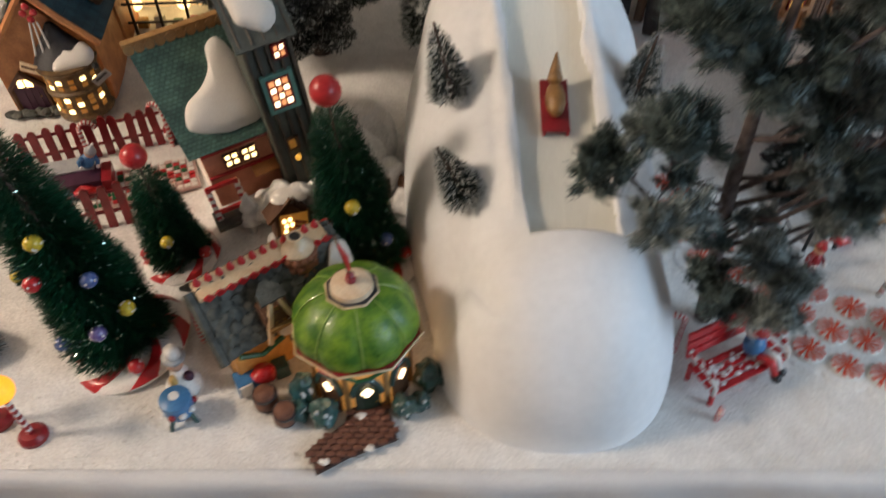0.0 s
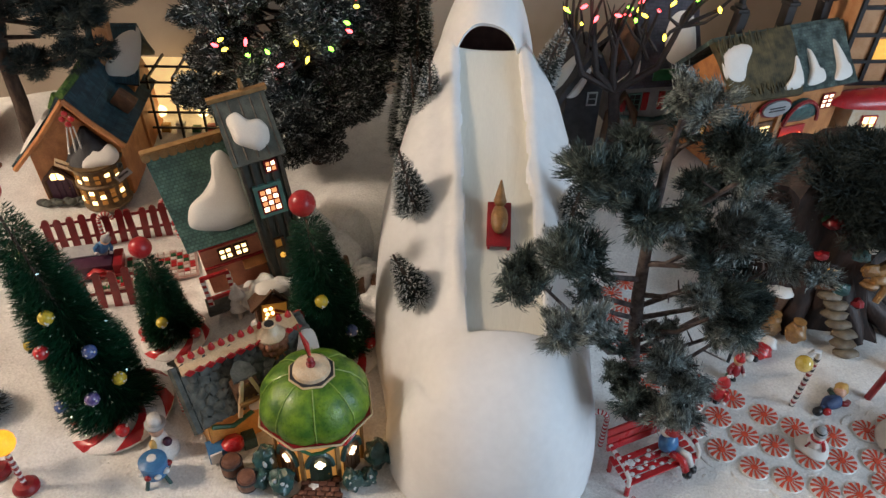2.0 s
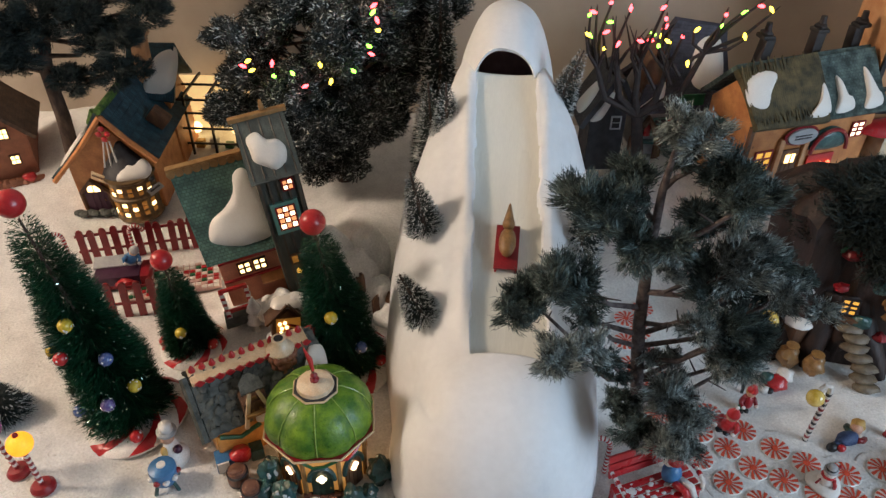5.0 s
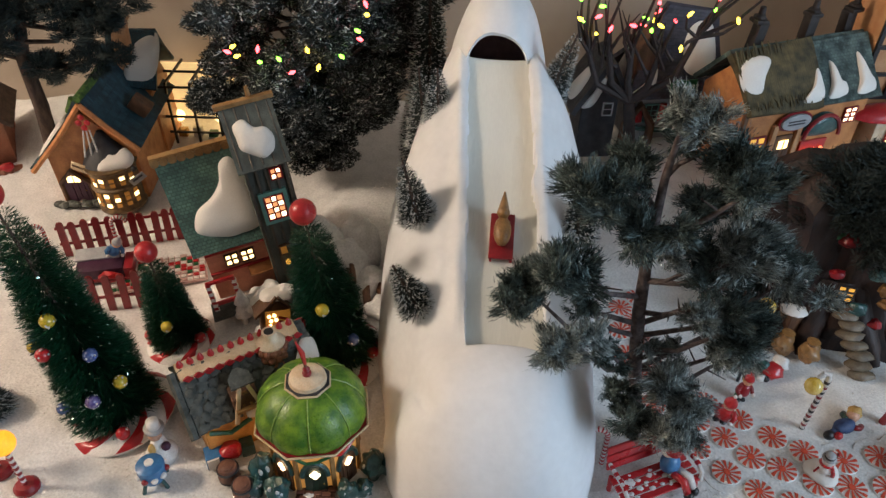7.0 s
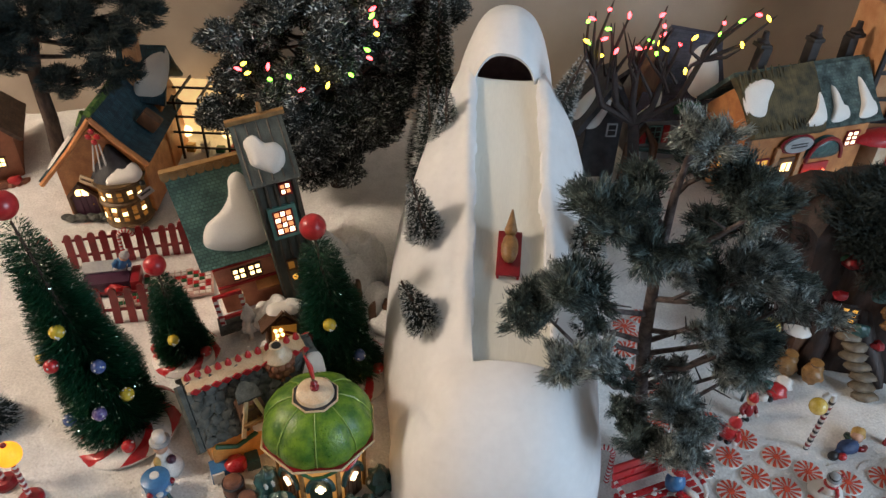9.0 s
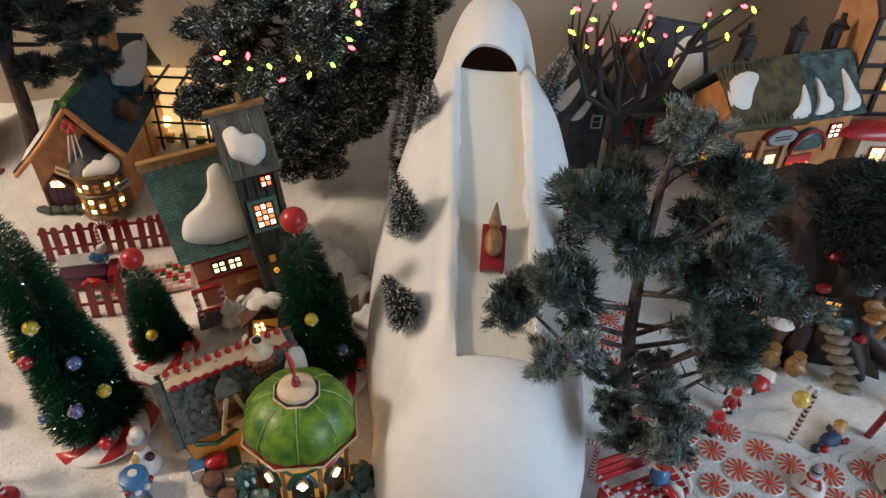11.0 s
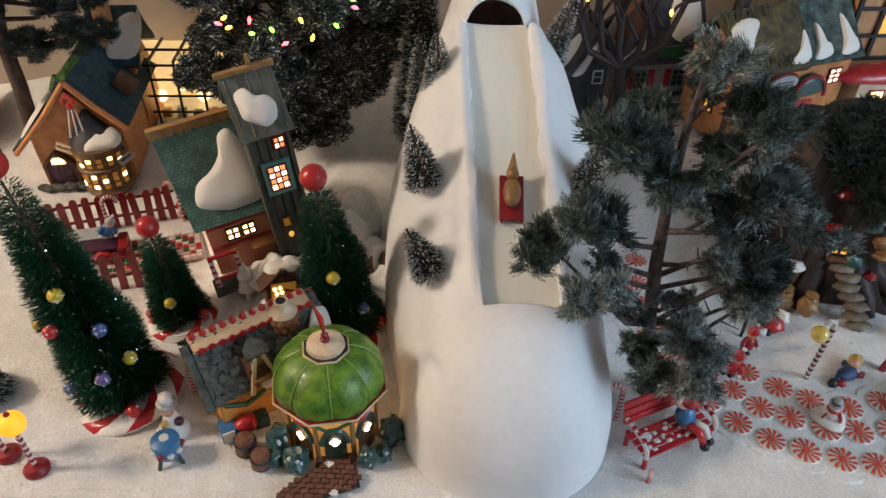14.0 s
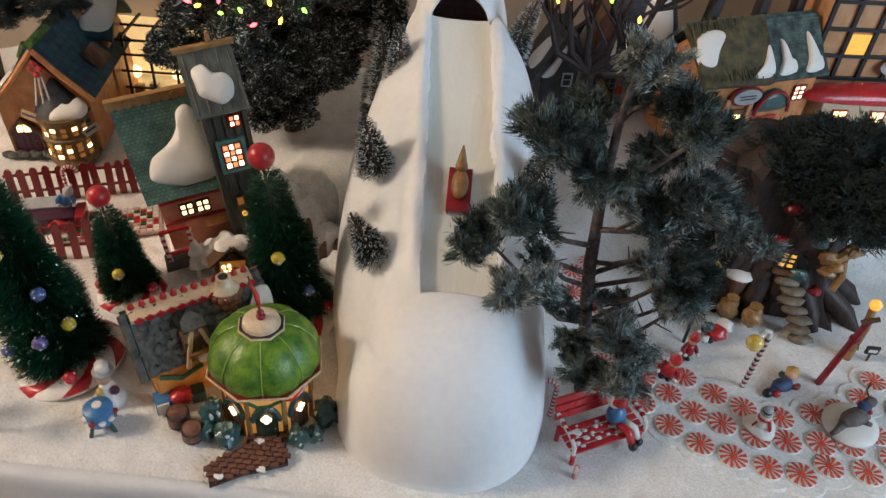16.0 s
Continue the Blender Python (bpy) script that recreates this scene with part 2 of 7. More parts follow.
BULB_PURPLE = mat("purple_globe", (0.3, 0.08, 0.3), rough=0.2, bump=0, coat=0.5)
TAN = mat("tan_carving", (0.34, 0.18, 0.06), (0.22, 0.11, 0.035), rough=0.4, scale=110, bump=0.5, coat=0.2)
SALMON = mat("salmon_wall", (0.74, 0.30, 0.17), (0.62, 0.22, 0.12), rough=0.5, scale=60, bump=0.3, coat=0.15)
# emission stands in for lamplight showing through the pavilion's walls and eave
GLOWPORCELAIN = mat("emissive_porcelain", (0.74, 0.40, 0.14), (0.62, 0.28, 0.08), rough=0.4, scale=70, bump=0.3, coat=0.2, glow=(1.0, 0.45, 0.10), strength=0.30)
AMBERGLASS = mat("amber_globe", (0.42, 0.30, 0.05), (0.62, 0.5, 0.2), rough=0.12, scale=110, bump=0.1, coat=0.8, glow=(1.0, 0.62, 0.05), strength=0.12)
CLEAR = mat("clear_plastic", (0.75, 0.76, 0.76), rough=0.1, bump=0.2, coat=0.6)

# ---------------------------------------------------------------- mesh helpers
def B():
    return bmesh.new()


def box(bm, size, at=(0, 0, 0), rot=(0, 0, 0), bevel=0.0, taper=1.0):
    """A box on its base at the place given."""
    vs = bmesh.ops.create_cube(bm, size=1)["verts"]
    for v in vs:
        k = taper if v.co.z > 0 else 1
        v.co = Vector((v.co.x * size[0] * k, v.co.y * size[1] * k, (v.co.z + 0.5) * size[2]))
    if bevel:
        es = list({e for v in vs for e in v.link_edges})
        r = bmesh.ops.bevel(bm, geom=es, offset=bevel, segments=2, affect="EDGES", profile=0.6)
        vs = list({v for v in r["verts"]} | {v for v in vs if v.is_valid})
    bmesh.ops.transform(bm, matrix=pose(*at, *rot), verts=vs)
    return bm


def cyl(bm, r1, r2, h, at=(0, 0, 0), rot=(0, 0, 0), n=16):
    vs = bmesh.ops.create_cone(bm, cap_ends=True, segments=n, radius1=r1, radius2=r2, depth=h)["verts"]
    bmesh.ops.transform(bm, matrix=pose(*at, *rot) @ pose(0, 0, h / 2), verts=vs)
    return bm


def ball(bm, r, at=(0, 0, 0), scale=(1, 1, 1), n=16, rough=0.0, seed=0):
    vs = bmesh.ops.create_uvsphere(bm, u_segments=n, v_segments=max(6, n * 2 // 3), radius=r)["verts"]
    for v in vs:
        if rough:
            v.co *= 1 + rough * noise.noise(v.co * (1.6 / r) + Vector((seed * 3.1, seed, 0)))
        v.co = Vector((v.co.x * scale[0], v.co.y * scale[1], v.co.z * scale[2])) + Vector(at)
    return bm


def tube(bm, pts, radii, n=8):
    """A round rod through points, with its radius at each."""
    pts = [Vector(p) for p in pts]
    if isinstance(radii, (int, float)):
        radii = [radii] * len(pts)
    rings, side = [], None
    for i, p in enumerate(pts):
        d = (pts[min(i + 1, len(pts) - 1)] - pts[max(i - 1, 0)]).normalized()
        if side is None:
            side = d.orthogonal().normalized()
        side = (side - d * side.dot(d)).normalized()
        up = d.cross(side)
        rings.append([bm.verts.new(p + radii[i] * (math.cos(2 * math.pi * k / n) * side + math.sin(2 * math.pi * k / n) * up)) for k in range(n)])
    for a, b in zip(rings, rings[1:]):
        for k in range(n):
            bm.faces.new((a[k], a[(k + 1) % n], b[(k + 1) % n], b[k]))
    bm.faces.new(rings[0][::-1]), bm.faces.new(rings[-1])
    return bm


def lathe(bm, profile, n=24, at=(0, 0, 0), flute=None):
    """A turned form from (radius, height) pairs."""
    rings = []
    for r, z in profile:
        ring = []
        for k in range(n):
            a = 2 * math.pi * k / n
            q = r * (flute(a) if flute else 1)
            ring.append(bm.verts.new(Vector(at) + Vector((q * math.cos(a), q * math.sin(a), z))))
        rings.append(ring)
    for a, b in zip(rings, rings[1:]):
        for k in range(n):
            bm.faces.new((a[k], a[(k + 1) % n], b[(k + 1) % n], b[k]))
    bm.faces.new(rings[0][::-1]), bm.faces.new(rings[-1])
    return bm


def slab(bm, outline, depth, m=Matrix()):
    """A flat outline in local x, y, raised by depth."""
    low = [bm.verts.new(m @ Vector((x, y, 0))) for x, y in outline]
    high = [bm.verts.new(m @ Vector((x, y, depth))) for x, y in outline]
    n = len(outline)
    for k in range(n):
        bm.faces.new((low[k], low[(k + 1) % n], high[(k + 1) % n], high[k]))
    bm.faces.new(low[::-1]), bm.faces.new(high)
    return bm


def pillow(bm, outline, depth, m=Matrix(), rings=4):
    """An outline swollen to a soft, rounded patch."""
    cx, cy = sum(p[0] for p in outline) / len(outline), sum(p[1] for p in outline) / len(outline)
    n, last = len(outline), None
    for i in range(rings + 1):
        f = 1 - 0.9 * (i / rings) ** 1.6
        h = depth * math.sin(math.pi / 2 * min(1, i / rings * 1.25))
        ring = [bm.verts.new(m @ Vector((cx + (x - cx) * f, cy + (y - cy) * f, h))) for x, y in outline]
        if last:
            for k in range(n):
                bm.faces.new((last[k], last[(k + 1) % n], ring[(k + 1) % n], ring[k]))
        last = ring
    bm.faces.new(last)
    return bm


def rounded(points, steps=5):
    """A smooth closed outline through a few points."""
    out, n = [], len(points)
    for i in range(n):
        p0, p1, p2, p3 = (Vector((*points[(i + j - 1) % n], 0)) for j in range(4))
        for s in range(steps):
            t = s / steps
            v = 0.5 * ((2 * p1) + (p2 - p0) * t + (2 * p0 - 5 * p1 + 4 * p2 - p3) * t * t + (3 * p1 - p0 - 3 * p2 + p3) * t ** 3)
            out.append((v.x, v.y))
    return out


def finish(bm, name, material, smooth=True):
    bmesh.ops.recalc_face_normals(bm, faces=bm.faces)
    me = bpy.data.meshes.new(name)
    bm.to_mesh(me)
    bm.free()
    me.materials.append(material)
    if smooth:
        me.polygons.foreach_set("use_smooth", [True] * len(me.polygons))
        me.set_sharp_from_angle(angle=radians(38))
    return me


def part(name, bm, material, parent, label="", smooth=True):
    ob = new(name, finish(bm, name, material, smooth))
    ob.parent = parent
    return tagged(ob, label)


def thing(name, at, yaw=0, label="", category="", group="", kind="", lean=(0, 0)):
    ob = new(name)
    ob.empty_display_size = 0.02
    ob.matrix_basis = pose(*at, lean[0], lean[1], 0) @ pose(0, 0, 0, 0, 0, yaw)
    return tagged(ob, label, category, group, kind)


def solid(name, bm, material, label="", category="", at=(0, 0, 0), yaw=0, kind="", group="", smooth=True):
    ob = new(name, finish(bm, name, material, smooth))
    ob.matrix_basis = pose(*at, 0, 0, yaw)
    return tagged(ob, label, category, group, kind)


def raw(name, verts, faces, material):
    me = bpy.data.meshes.new(name)
    me.from_pydata([tuple(v) for v in verts], [], faces)
    me.materials.append(material)
    return me


def needles(name, start, way, length, width, material, seed=0):
    """Many thin blades as one mesh; arrays of starts, directions and lengths."""
    rng = np.random.default_rng(seed)
    way = way / np.linalg.norm(way, axis=1)[:, None]
    side = np.cross(way, rng.normal(size=way.shape))
    side /= np.linalg.norm(side, axis=1)[:, None] + 1e-9
    n = len(start)
    width = np.broadcast_to(width, (n,))[:, None]
    v = np.empty((n * 3, 3))
    v[0::3], v[1::3], v[2::3] = start - side * width / 2, start + side * width / 2, start + way * np.asarray(length)[:, None]
    me = bpy.data.meshes.new(name)
    me.vertices.add(n * 3), me.loops.add(n * 3), me.polygons.add(n)
    me.vertices.foreach_set("co", v.ravel())
    me.loops.foreach_set("vertex_index", np.arange(n * 3))
    me.polygons.foreach_set("loop_start", np.arange(n) * 3)
    me.polygons.foreach_set("loop_total", np.full(n, 3))
    me.materials.append(material)
    me.update()
    me.validate()
    return me


def mesh_part(name, me, parent, label=""):
    ob = new(name, me)
    ob.parent = parent
    return tagged(ob, label)

# ---------------------------------------------------------------- setting
def step(a, b, v):
    t = min(1, max(0, (v - a) / (b - a)))
    return t * t * (3 - 2 * t)


def ground(x, y):
    """Height of the snow blanket: flat in front, raised behind."""
    z = 0.075 * step(0.22, 0.34, x) * step(0.70, 0.84, y)
    z += 0.05 * math.exp(-((x + 0.09) / 0.085) ** 2 - ((y - 0.80) / 0.10) ** 2)
    z += 0.05 * math.exp(-((x + 0.63) / 0.09) ** 2 - ((y - 1.0) / 0.09) ** 2)
    z += 0.02 * step(0.75, 1.0, y) * step(0.1, -0.2, x)
    z += 0.036 * math.exp(-((x + 0.185) / 0.070) ** 2 - ((y - 0.648) / 0.072) ** 2)
    p = Vector((x, y, 0))
    z += 0.0035 * noise.noise(p * 9) * step(0.30, 0.40, y) + 0.0012 * noise.noise(p * 45)
    return z


def sheet(name, material, xs, ys, height):
    verts = [(x, y, height(x, y)) for y in ys for x in xs]
    w = len(xs)
    faces = [(j * w + i, j * w + i + 1, (j + 1) * w + i + 1, (j + 1) * w + i) for j in range(len(ys) - 1) for i in range(w - 1)]
    me = raw(name, verts, faces, material)
    me.polygons.foreach_set("use_smooth", [True] * len(me.polygons))
    return me


TABLE_FRONT = 0.292
snow = new("ground", sheet("ground", SNOW, np.linspace(-1.25, 1.25, 330), np.linspace(TABLE_FRONT + 0.012, 1.2, 150), ground))
tagged(snow, "glittering white snow blanket laid over the display table", "snow", kind="structure")


def cloth_drop():
    """The cloth over the table's front edge, hanging in soft folds."""
    xs = np.linspace(-1.25, 1.25, 260)
    prof = [(0.014, -0.001), (0.006, -0.002), (0.001, -0.008), (0, -0.02), (0, -0.10), (0, -0.35), (0, -0.7)]
    verts = []
    for dy, z in prof:
        for x in xs:
            fold = 0.010 * min(1, -z * 6) * math.sin(x * 38 + 1.5 * math.sin(x * 9))
            verts.append((x, TABLE_FRONT + dy - fold - 0.004 * noise.noise(Vector((x * 7, 0, 0))) * (dy < 0.01), z))
    w = len(xs)
    faces = [(j * w + i, j * w + i + 1, (j + 1) * w + i + 1, (j + 1) * w + i) for j in range(len(prof) - 1) for i in range(w - 1)]
    me = raw("tablecloth", verts, faces, CLOTH)
    me.polygons.foreach_set("use_smooth", [True] * len(me.polygons))
    ob = tagged(new("tablecloth", me), "white cotton cloth hanging over the table's front edge", "tablecloth")
    return ob


cloth_drop()
table = thing("table", (0, 0.75, -0.75), 0, "plain wooden table under a white cloth", "table")
part("tabletop", box(B(), (2.44, 0.86, 0.03), (0, 0, 0.70)), BROWN, table)
for x in (-1.15, 1.15):
    for y in (-0.38, 0.38):
        part("leg", box(B(), (0.06, 0.06, 0.70), (x, y, 0)), BROWN, table)


def backdrop():
    xs, zs = np.linspace(-1.6, 1.6, 200), np.linspace(-0.75, 0.95, 40)
    verts = []
    for z in zs:
        for x in xs:
            fold = 0.02 * noise.noise(Vector((x * 3.2 + 0.5 * z, z * 0.8, 0))) + 0.006 * noise.noise(Vector((x * 11 + z * 2, z * 2, 4)))
            verts.append((x, 1.19 - 0.10 * step(-0.15, -0.42, x) + fold, z))
    w = len(xs)
    faces = [(j * w + i, j * w + i + 1, (j + 1) * w + i + 1, (j + 1) * w + i) for j in range(len(zs) - 1) for i in range(w - 1)]
    me = raw("backdrop", verts, faces, BACKCLOTH)
    me.polygons.foreach_set("use_smooth", [True] * len(me.polygons))
    tagged(new("backdrop", me), "beige cloth hung in soft folds behind the village", "backdrop", kind="structure")


backdrop()
X0, X1, Y0, Y1, Z0, Z1 = -2.2, 2.2, -2.4, 1.30, -0.75, 1.65
solid("floor", box(B(), (X1 - X0 + 0.2, Y1 - Y0 + 0.2, 0.1), ((X0 + X1) / 2, (Y0 + Y1) / 2, Z0 - 0.1)), FLOORWOOD, "brown wooden floor boards of the room", "floor", kind="structure")
solid("ceiling", box(B(), (X1 - X0 + 0.2, Y1 - Y0 + 0.2, 0.1), ((X0 + X1) / 2, (Y0 + Y1) / 2, Z1)), PLASTER, "plain white plaster ceiling of the room", "ceiling", kind="structure")
solid("wall_north", box(B(), (X1 - X0 + 0.2, 0.1, Z1 - Z0), ((X0 + X1) / 2, Y1 + 0.05, Z0)), PLASTER, "plain pale plaster wall behind the display", "wall", kind="structure")
solid("wall_south", box(B(), (X1 - X0 + 0.2, 0.1, Z1 - Z0), ((X0 + X1) / 2, Y0 - 0.05, Z0)), PLASTER, "plain pale plaster wall of the room", "wall", kind="structure")
solid("wall_west", box(B(), (0.1, Y1 - Y0, Z1 - Z0), (X0 - 0.05, (Y0 + Y1) / 2, Z0)), PLASTER, "plain pale plaster wall of the room", "wall", kind="structure")
east = B()
box(east, (0.1, Y1 - Y0, 0.95), (X1 + 0.05, (Y0 + Y1) / 2, Z0))
box(east, (0.1, Y1 - Y0, 0.20), (X1 + 0.05, (Y0 + Y1) / 2, Z1 - 0.20))
box(east, (0.1, 1.2, 1.25), (X1 + 0.05, Y0 + 0.6, Z0 + 0.95))
box(east, (0.1, Y1 - 0.2, 1.25), (X1 + 0.05, (Y1 + 0.2) / 2, Z0 + 0.95))
solid("wall_east", east, PLASTER, "pale plaster wall with a window opening", "wall", kind="structure")
win = thing("window_1", (X1 + 0.05, -0.5, 0.2), 0, "white-framed window that lets in cool daylight", "window", kind="structure")
fr = B()
for y in (-0.68, 0, 0.68):
    box(fr, (0.05, 0.05, 1.25), (0, y, 0))
for z in (0, 0.6, 1.2):
    box(fr, (0.044, 1.4, 0.05), (0, 0, z))
part("window_frame", fr, WHITE, win)
fitting = thing("ceiling_lamp", (CEILING_LAMP[0], CEILING_LAMP[1], Z1), 0, "white ceiling lamp with a round metal shade", "lamp")
part("cord", cyl(B(), 0.012, 0.012, 0.05, (0, 0, -0.05)), WHITE, fitting)
shade = B()
lathe(shade, [(0.03, -0.030), (0.12, -0.034), (0.23, -0.062), (0.228, -0.066), (0.118, -0.038), (0.028, -0.034)], 40)
part("shade", shade, WHITE, fitting)


# ---------------------------------------------------------------- sledding hill
def lerp(table, v):
    for (a, p), (b, q) in zip(table, table[1:]):
        if v <= b:
            t = max(0, (v - a) / (b - a))
            return p + (q - p) * t
    return table[-1][1]


CREST = [(0.45, 0.151), (0.50, 0.169), (0.60, 0.214), (0.70, 0.259), (0.77, 0.290), (0.80, 0.300), (0.88, 0.300), (0.95, 0.25)]
FOOT_LEFT = [(0.44, 0.118), (0.48, 0.124), (0.54, 0.136), (0.62, 0.139), (0.68, 0.137), (0.74, 0.121), (0.80, 0.095), (0.95, 0.075)]
FOOT = [(0.44, 0.105), (0.50, 0.109), (0.60, 0.121), (0.68, 0.129), (0.75, 0.119), (0.82, 0.092), (0.95, 0.070)]
MIDDLE = [(0.318, 0.107), (0.44, 0.109), (0.60, 0.097), (0.80, 0.081), (0.95, 0.078)]
SLIDE_HALF = 0.036
LIP = 0.44


def slide_floor(y):
    return 0.130 + (y - LIP) * 0.45


def nose(y, back, power):
    """Rounding of the hill's front, from 0 at its toe to 1 at the given depth."""
    t = min(1, max(0, (back - y) / (back - 0.318)))
    return (1 - t ** power) ** (1 / power)


def crease(x, y, a, b, wide):
    """How near a point of the plan is to a line from a to b, from 0 to 1."""
    ax, ay, bx, by = a[0], a[1], b[0], b[1]
    t = min(1, max(0, ((x - ax) * (bx - ax) + (y - ay) * (by - ay)) / ((bx - ax) ** 2 + (by - ay) ** 2)))
    d2 = (x - ax - t * (bx - ax)) ** 2 + (y - ay - t * (by - ay)) ** 2
    return math.exp(-d2 / wide ** 2) * (0.35 + 0.65 * math.sin(math.pi * min(1, t * 0.85 + 0.1)))


def hill_shell():
    hill = thing("sledding_hill", (0, 0, 0), 0, "tall white sledding hill with an ivory slide and an arched tunnel", "sledding hill")
    ys = sorted(set([round(v, 4) for v in np.concatenate([np.linspace(0.318, 0.345, 16), np.linspace(0.345, LIP - 0.003, 44), [LIP - 0.001, LIP], np.linspace(LIP + 0.0035, 0.95, 130)])]))
    us = np.concatenate([np.linspace(-1, -0.95, 8), np.linspace(-0.94, -0.45, 44), np.linspace(-0.44, 0.44, 60), np.linspace(0.45, 0.94, 40), np.linspace(0.95, 1, 8)])
    verts = []
    for y in ys:
        top, mid = lerp(CREST, y) * nose(y, 0.45, 2.1), lerp(MIDDLE, y)
        narrow = nose(y, 0.44, 2.3)
        k = step(0.44, 0.54, y)
        for u in us:
            x = mid + (lerp(FOOT_LEFT, y) if u < 0 else lerp(FOOT, y)) * narrow * u
            a = abs(u)
            z = top * ((1 - k) * (1 - a ** 2.6) ** 0.5 + k * (1 - a ** 3.6) ** 0.5)
            # thrown-up snow along both sides of the run
            rim = math.exp(-((abs(x - mid) - 0.046) / 0.008) ** 2)
            z += 0.005 * rim * step(0.44, 0.50, y)
            lump = noise.noise(Vector((x * 24, y * 15, 0.3))) * 0.0085 * (0.22 + 0.78 * step(0.44, 0.56, y)) + noise.noise(Vector((x * 60, y * 42, 2.3))) * 0.0022 * step(0.42, 0.56, y)
            lump += 0.006 * noise.noise(Vector((x * 9, y * 8, 6.1))) * step(0.36, 0.44, y)
            z = max(-0.004, z + lump * min(1, (1 - a) * 6) * min(1, top * 14))
            z -= 0.013 * crease(x, y, (0.016, 0.446), (0.042, 0.388), 0.0075) + 0.020 * crease(x, y, (0.004, 0.500), (0.010, 0.405), 0.011)
            z -= 0.010 * crease(x, y, (0.176, 0.452), (0.186, 0.395), 0.013) + 0.006 * crease(x, y, (0.165, 0.60), (0.178, 0.50), 0.010)
            left = SLIDE_HALF + 0.004 * noise.noise(Vector((y * 34, 3, 0)))
            right = SLIDE_HALF + 0.006 * step(0.52, 0.44, y) + 0.005 * noise.noise(Vector((y * 30, -3, 0)))
            if y >= LIP and -left < x - mid < right:
                z = min(z, slide_floor(min(y, 0.78)) - 0.010 - 0.6 * max(0, y - 0.78))
            verts.append((x, y, z))
    w = len(us)
    faces = [(j * w + i, j * w + i + 1, (j + 1) * w + i + 1, (j + 1) * w + i) for j in range(len(ys) - 1) for i in range(w - 1)]
    me = raw("snow_shell", verts, faces, HILL)
    me.polygons.foreach_set("use_smooth", [True] * len(me.polygons))
    mesh_part("snow_shell", me, hill, "smooth white moulded snow")
    run = B()
    last = None
    for y in np.linspace(LIP - 0.001, 0.90, 36):
        m = lerp(MIDDLE, y)
        row = [run.verts.new((m + (SLIDE_HALF * 1.22 + 0.006 * step(0.52, 0.44, y) * (s > 0)) * s, y, (slide_floor(min(y, 0.783)) - 0.5 * max(0, y - 0.783)) + 0.004 * abs(s) ** 3)) for s in np.linspace(-1, 1, 9)]
        if last:
            for a in range(8):
                run.faces.new((last[a], last[a + 1], row[a + 1], row[a]))
        last = row
    part("slide", run, SLIDE, hill, "smooth ivory slide")
    # hood over the tunnel mouth
    hood = B()
    cx, cz, n = 0.080, 0.282, 40

    def arch(y, rx, top, low, power):
        ring = []
        for k in range(n + 1):
            a = math.pi * k / n
            c, s = math.cos(a), math.sin(a)
            px = rx * math.copysign(abs(c) ** power, c)
            flare = 1.0 + max(0, rx - 0.042) * 9 * (1 - abs(s)) ** 1.6
            ring.append((cx + px * flare, y + (0.016 * (1 - abs(s)) ** 2 if rx > 0.0405 else 0), low + (top - low) * abs(s) ** power))
        return ring
    rings = [arch(0.885, 0.0385, 0.312, 0.255, 0.85), arch(0.790, 0.0385, 0.315, 0.255, 0.85), arch(0.776, 0.0395, 0.316, 0.250, 0.85),
             arch(0.772, 0.0425, 0.321, 0.235, 0.85), arch(0.776, 0.0475, 0.328, 0.215, 0.82), arch(0.788, 0.0530, 0.340, 0.19, 0.80),
             arch(0.812, 0.059, 0.352, 0.16, 0.80), arch(0.85, 0.064, 0.354, 0.13, 0.80), arch(0.91, 0.068, 0.32, 0.10, 0.85), arch(0.96, 0.06, 0.22, 0.05, 0.85)]
    vr = []
    for r in rings:
        vr.append([hood.verts.new(Vector(p) + Vector((0, 0, 0.004 * noise.noise(Vector(p) * 30)))) for p in r])
    for a, b in zip(vr, vr[1:]):
        for k in range(n):
            hood.faces.new((a[k], a[k + 1], b[k + 1], b[k]))
    part("hood", hood, HILL, hill, "rounded white snow hood over the tunnel")
    back = B()
    slab(back, [(p[0] - cx, p[2]) for p in arch(0, 0.041, 0.318, 0.22, 0.85)], 0.004, Matrix.Translation((cx, 0.86, 0)) @ pose(0, 0, 0, 90, 0, 0))
    part("tunnel_back", back, TUNNEL, hill, "dark plum tunnel interior")
    lining = B()
    la = [lining.verts.new(p) for p in arch(0.788, 0.0377, 0.3140, 0.255, 0.85)]
    lb = [lining.verts.new(p) for p in arch(0.862, 0.0377, 0.3115, 0.255, 0.85)]
    for k in range(n):
        lining.faces.new((la[k], la[k + 1], lb[k + 1], lb[k]))
    part("tunnel_lining", lining, TUNNEL, hill, "dark plum tunnel interior")
    return hill


hill_shell()

# sled with its rider on the slide
sled_y = 0.560
sled = thing("toy_sled", (lerp(MIDDLE, sled_y), sled_y, slide_floor(sled_y) + 0.0015), 0, "small red toy sled with a rider on the slide", "sled", lean=(24.2, 0))
for sx in (-0.009, 0.009):
    part("runner", tube(B(), [(sx, -0.026, 0.007), (sx, -0.024, 0.001), (sx, 0.024, 0.001)], 0.0013, 6), DARKRED, sled)
part("deck", box(B(), (0.022, 0.046, 0.003), (0, 0, 0.003), bevel=0.0008), DARKRED, sled)
rider = B()
ball(rider, 0.009, (0, 0.002, 0.011), (0.9, 1.7, 0.8), 14)
ball(rider, 0.006, (0, 0.019, 0.015), n=12)
cyl(rider, 0.005, 0.0008, 0.016, (0, 0.022, 0.017), (-40, 0, 0), 10)
part("rider", rider, TAN, sled, "plain toy rider lying down")
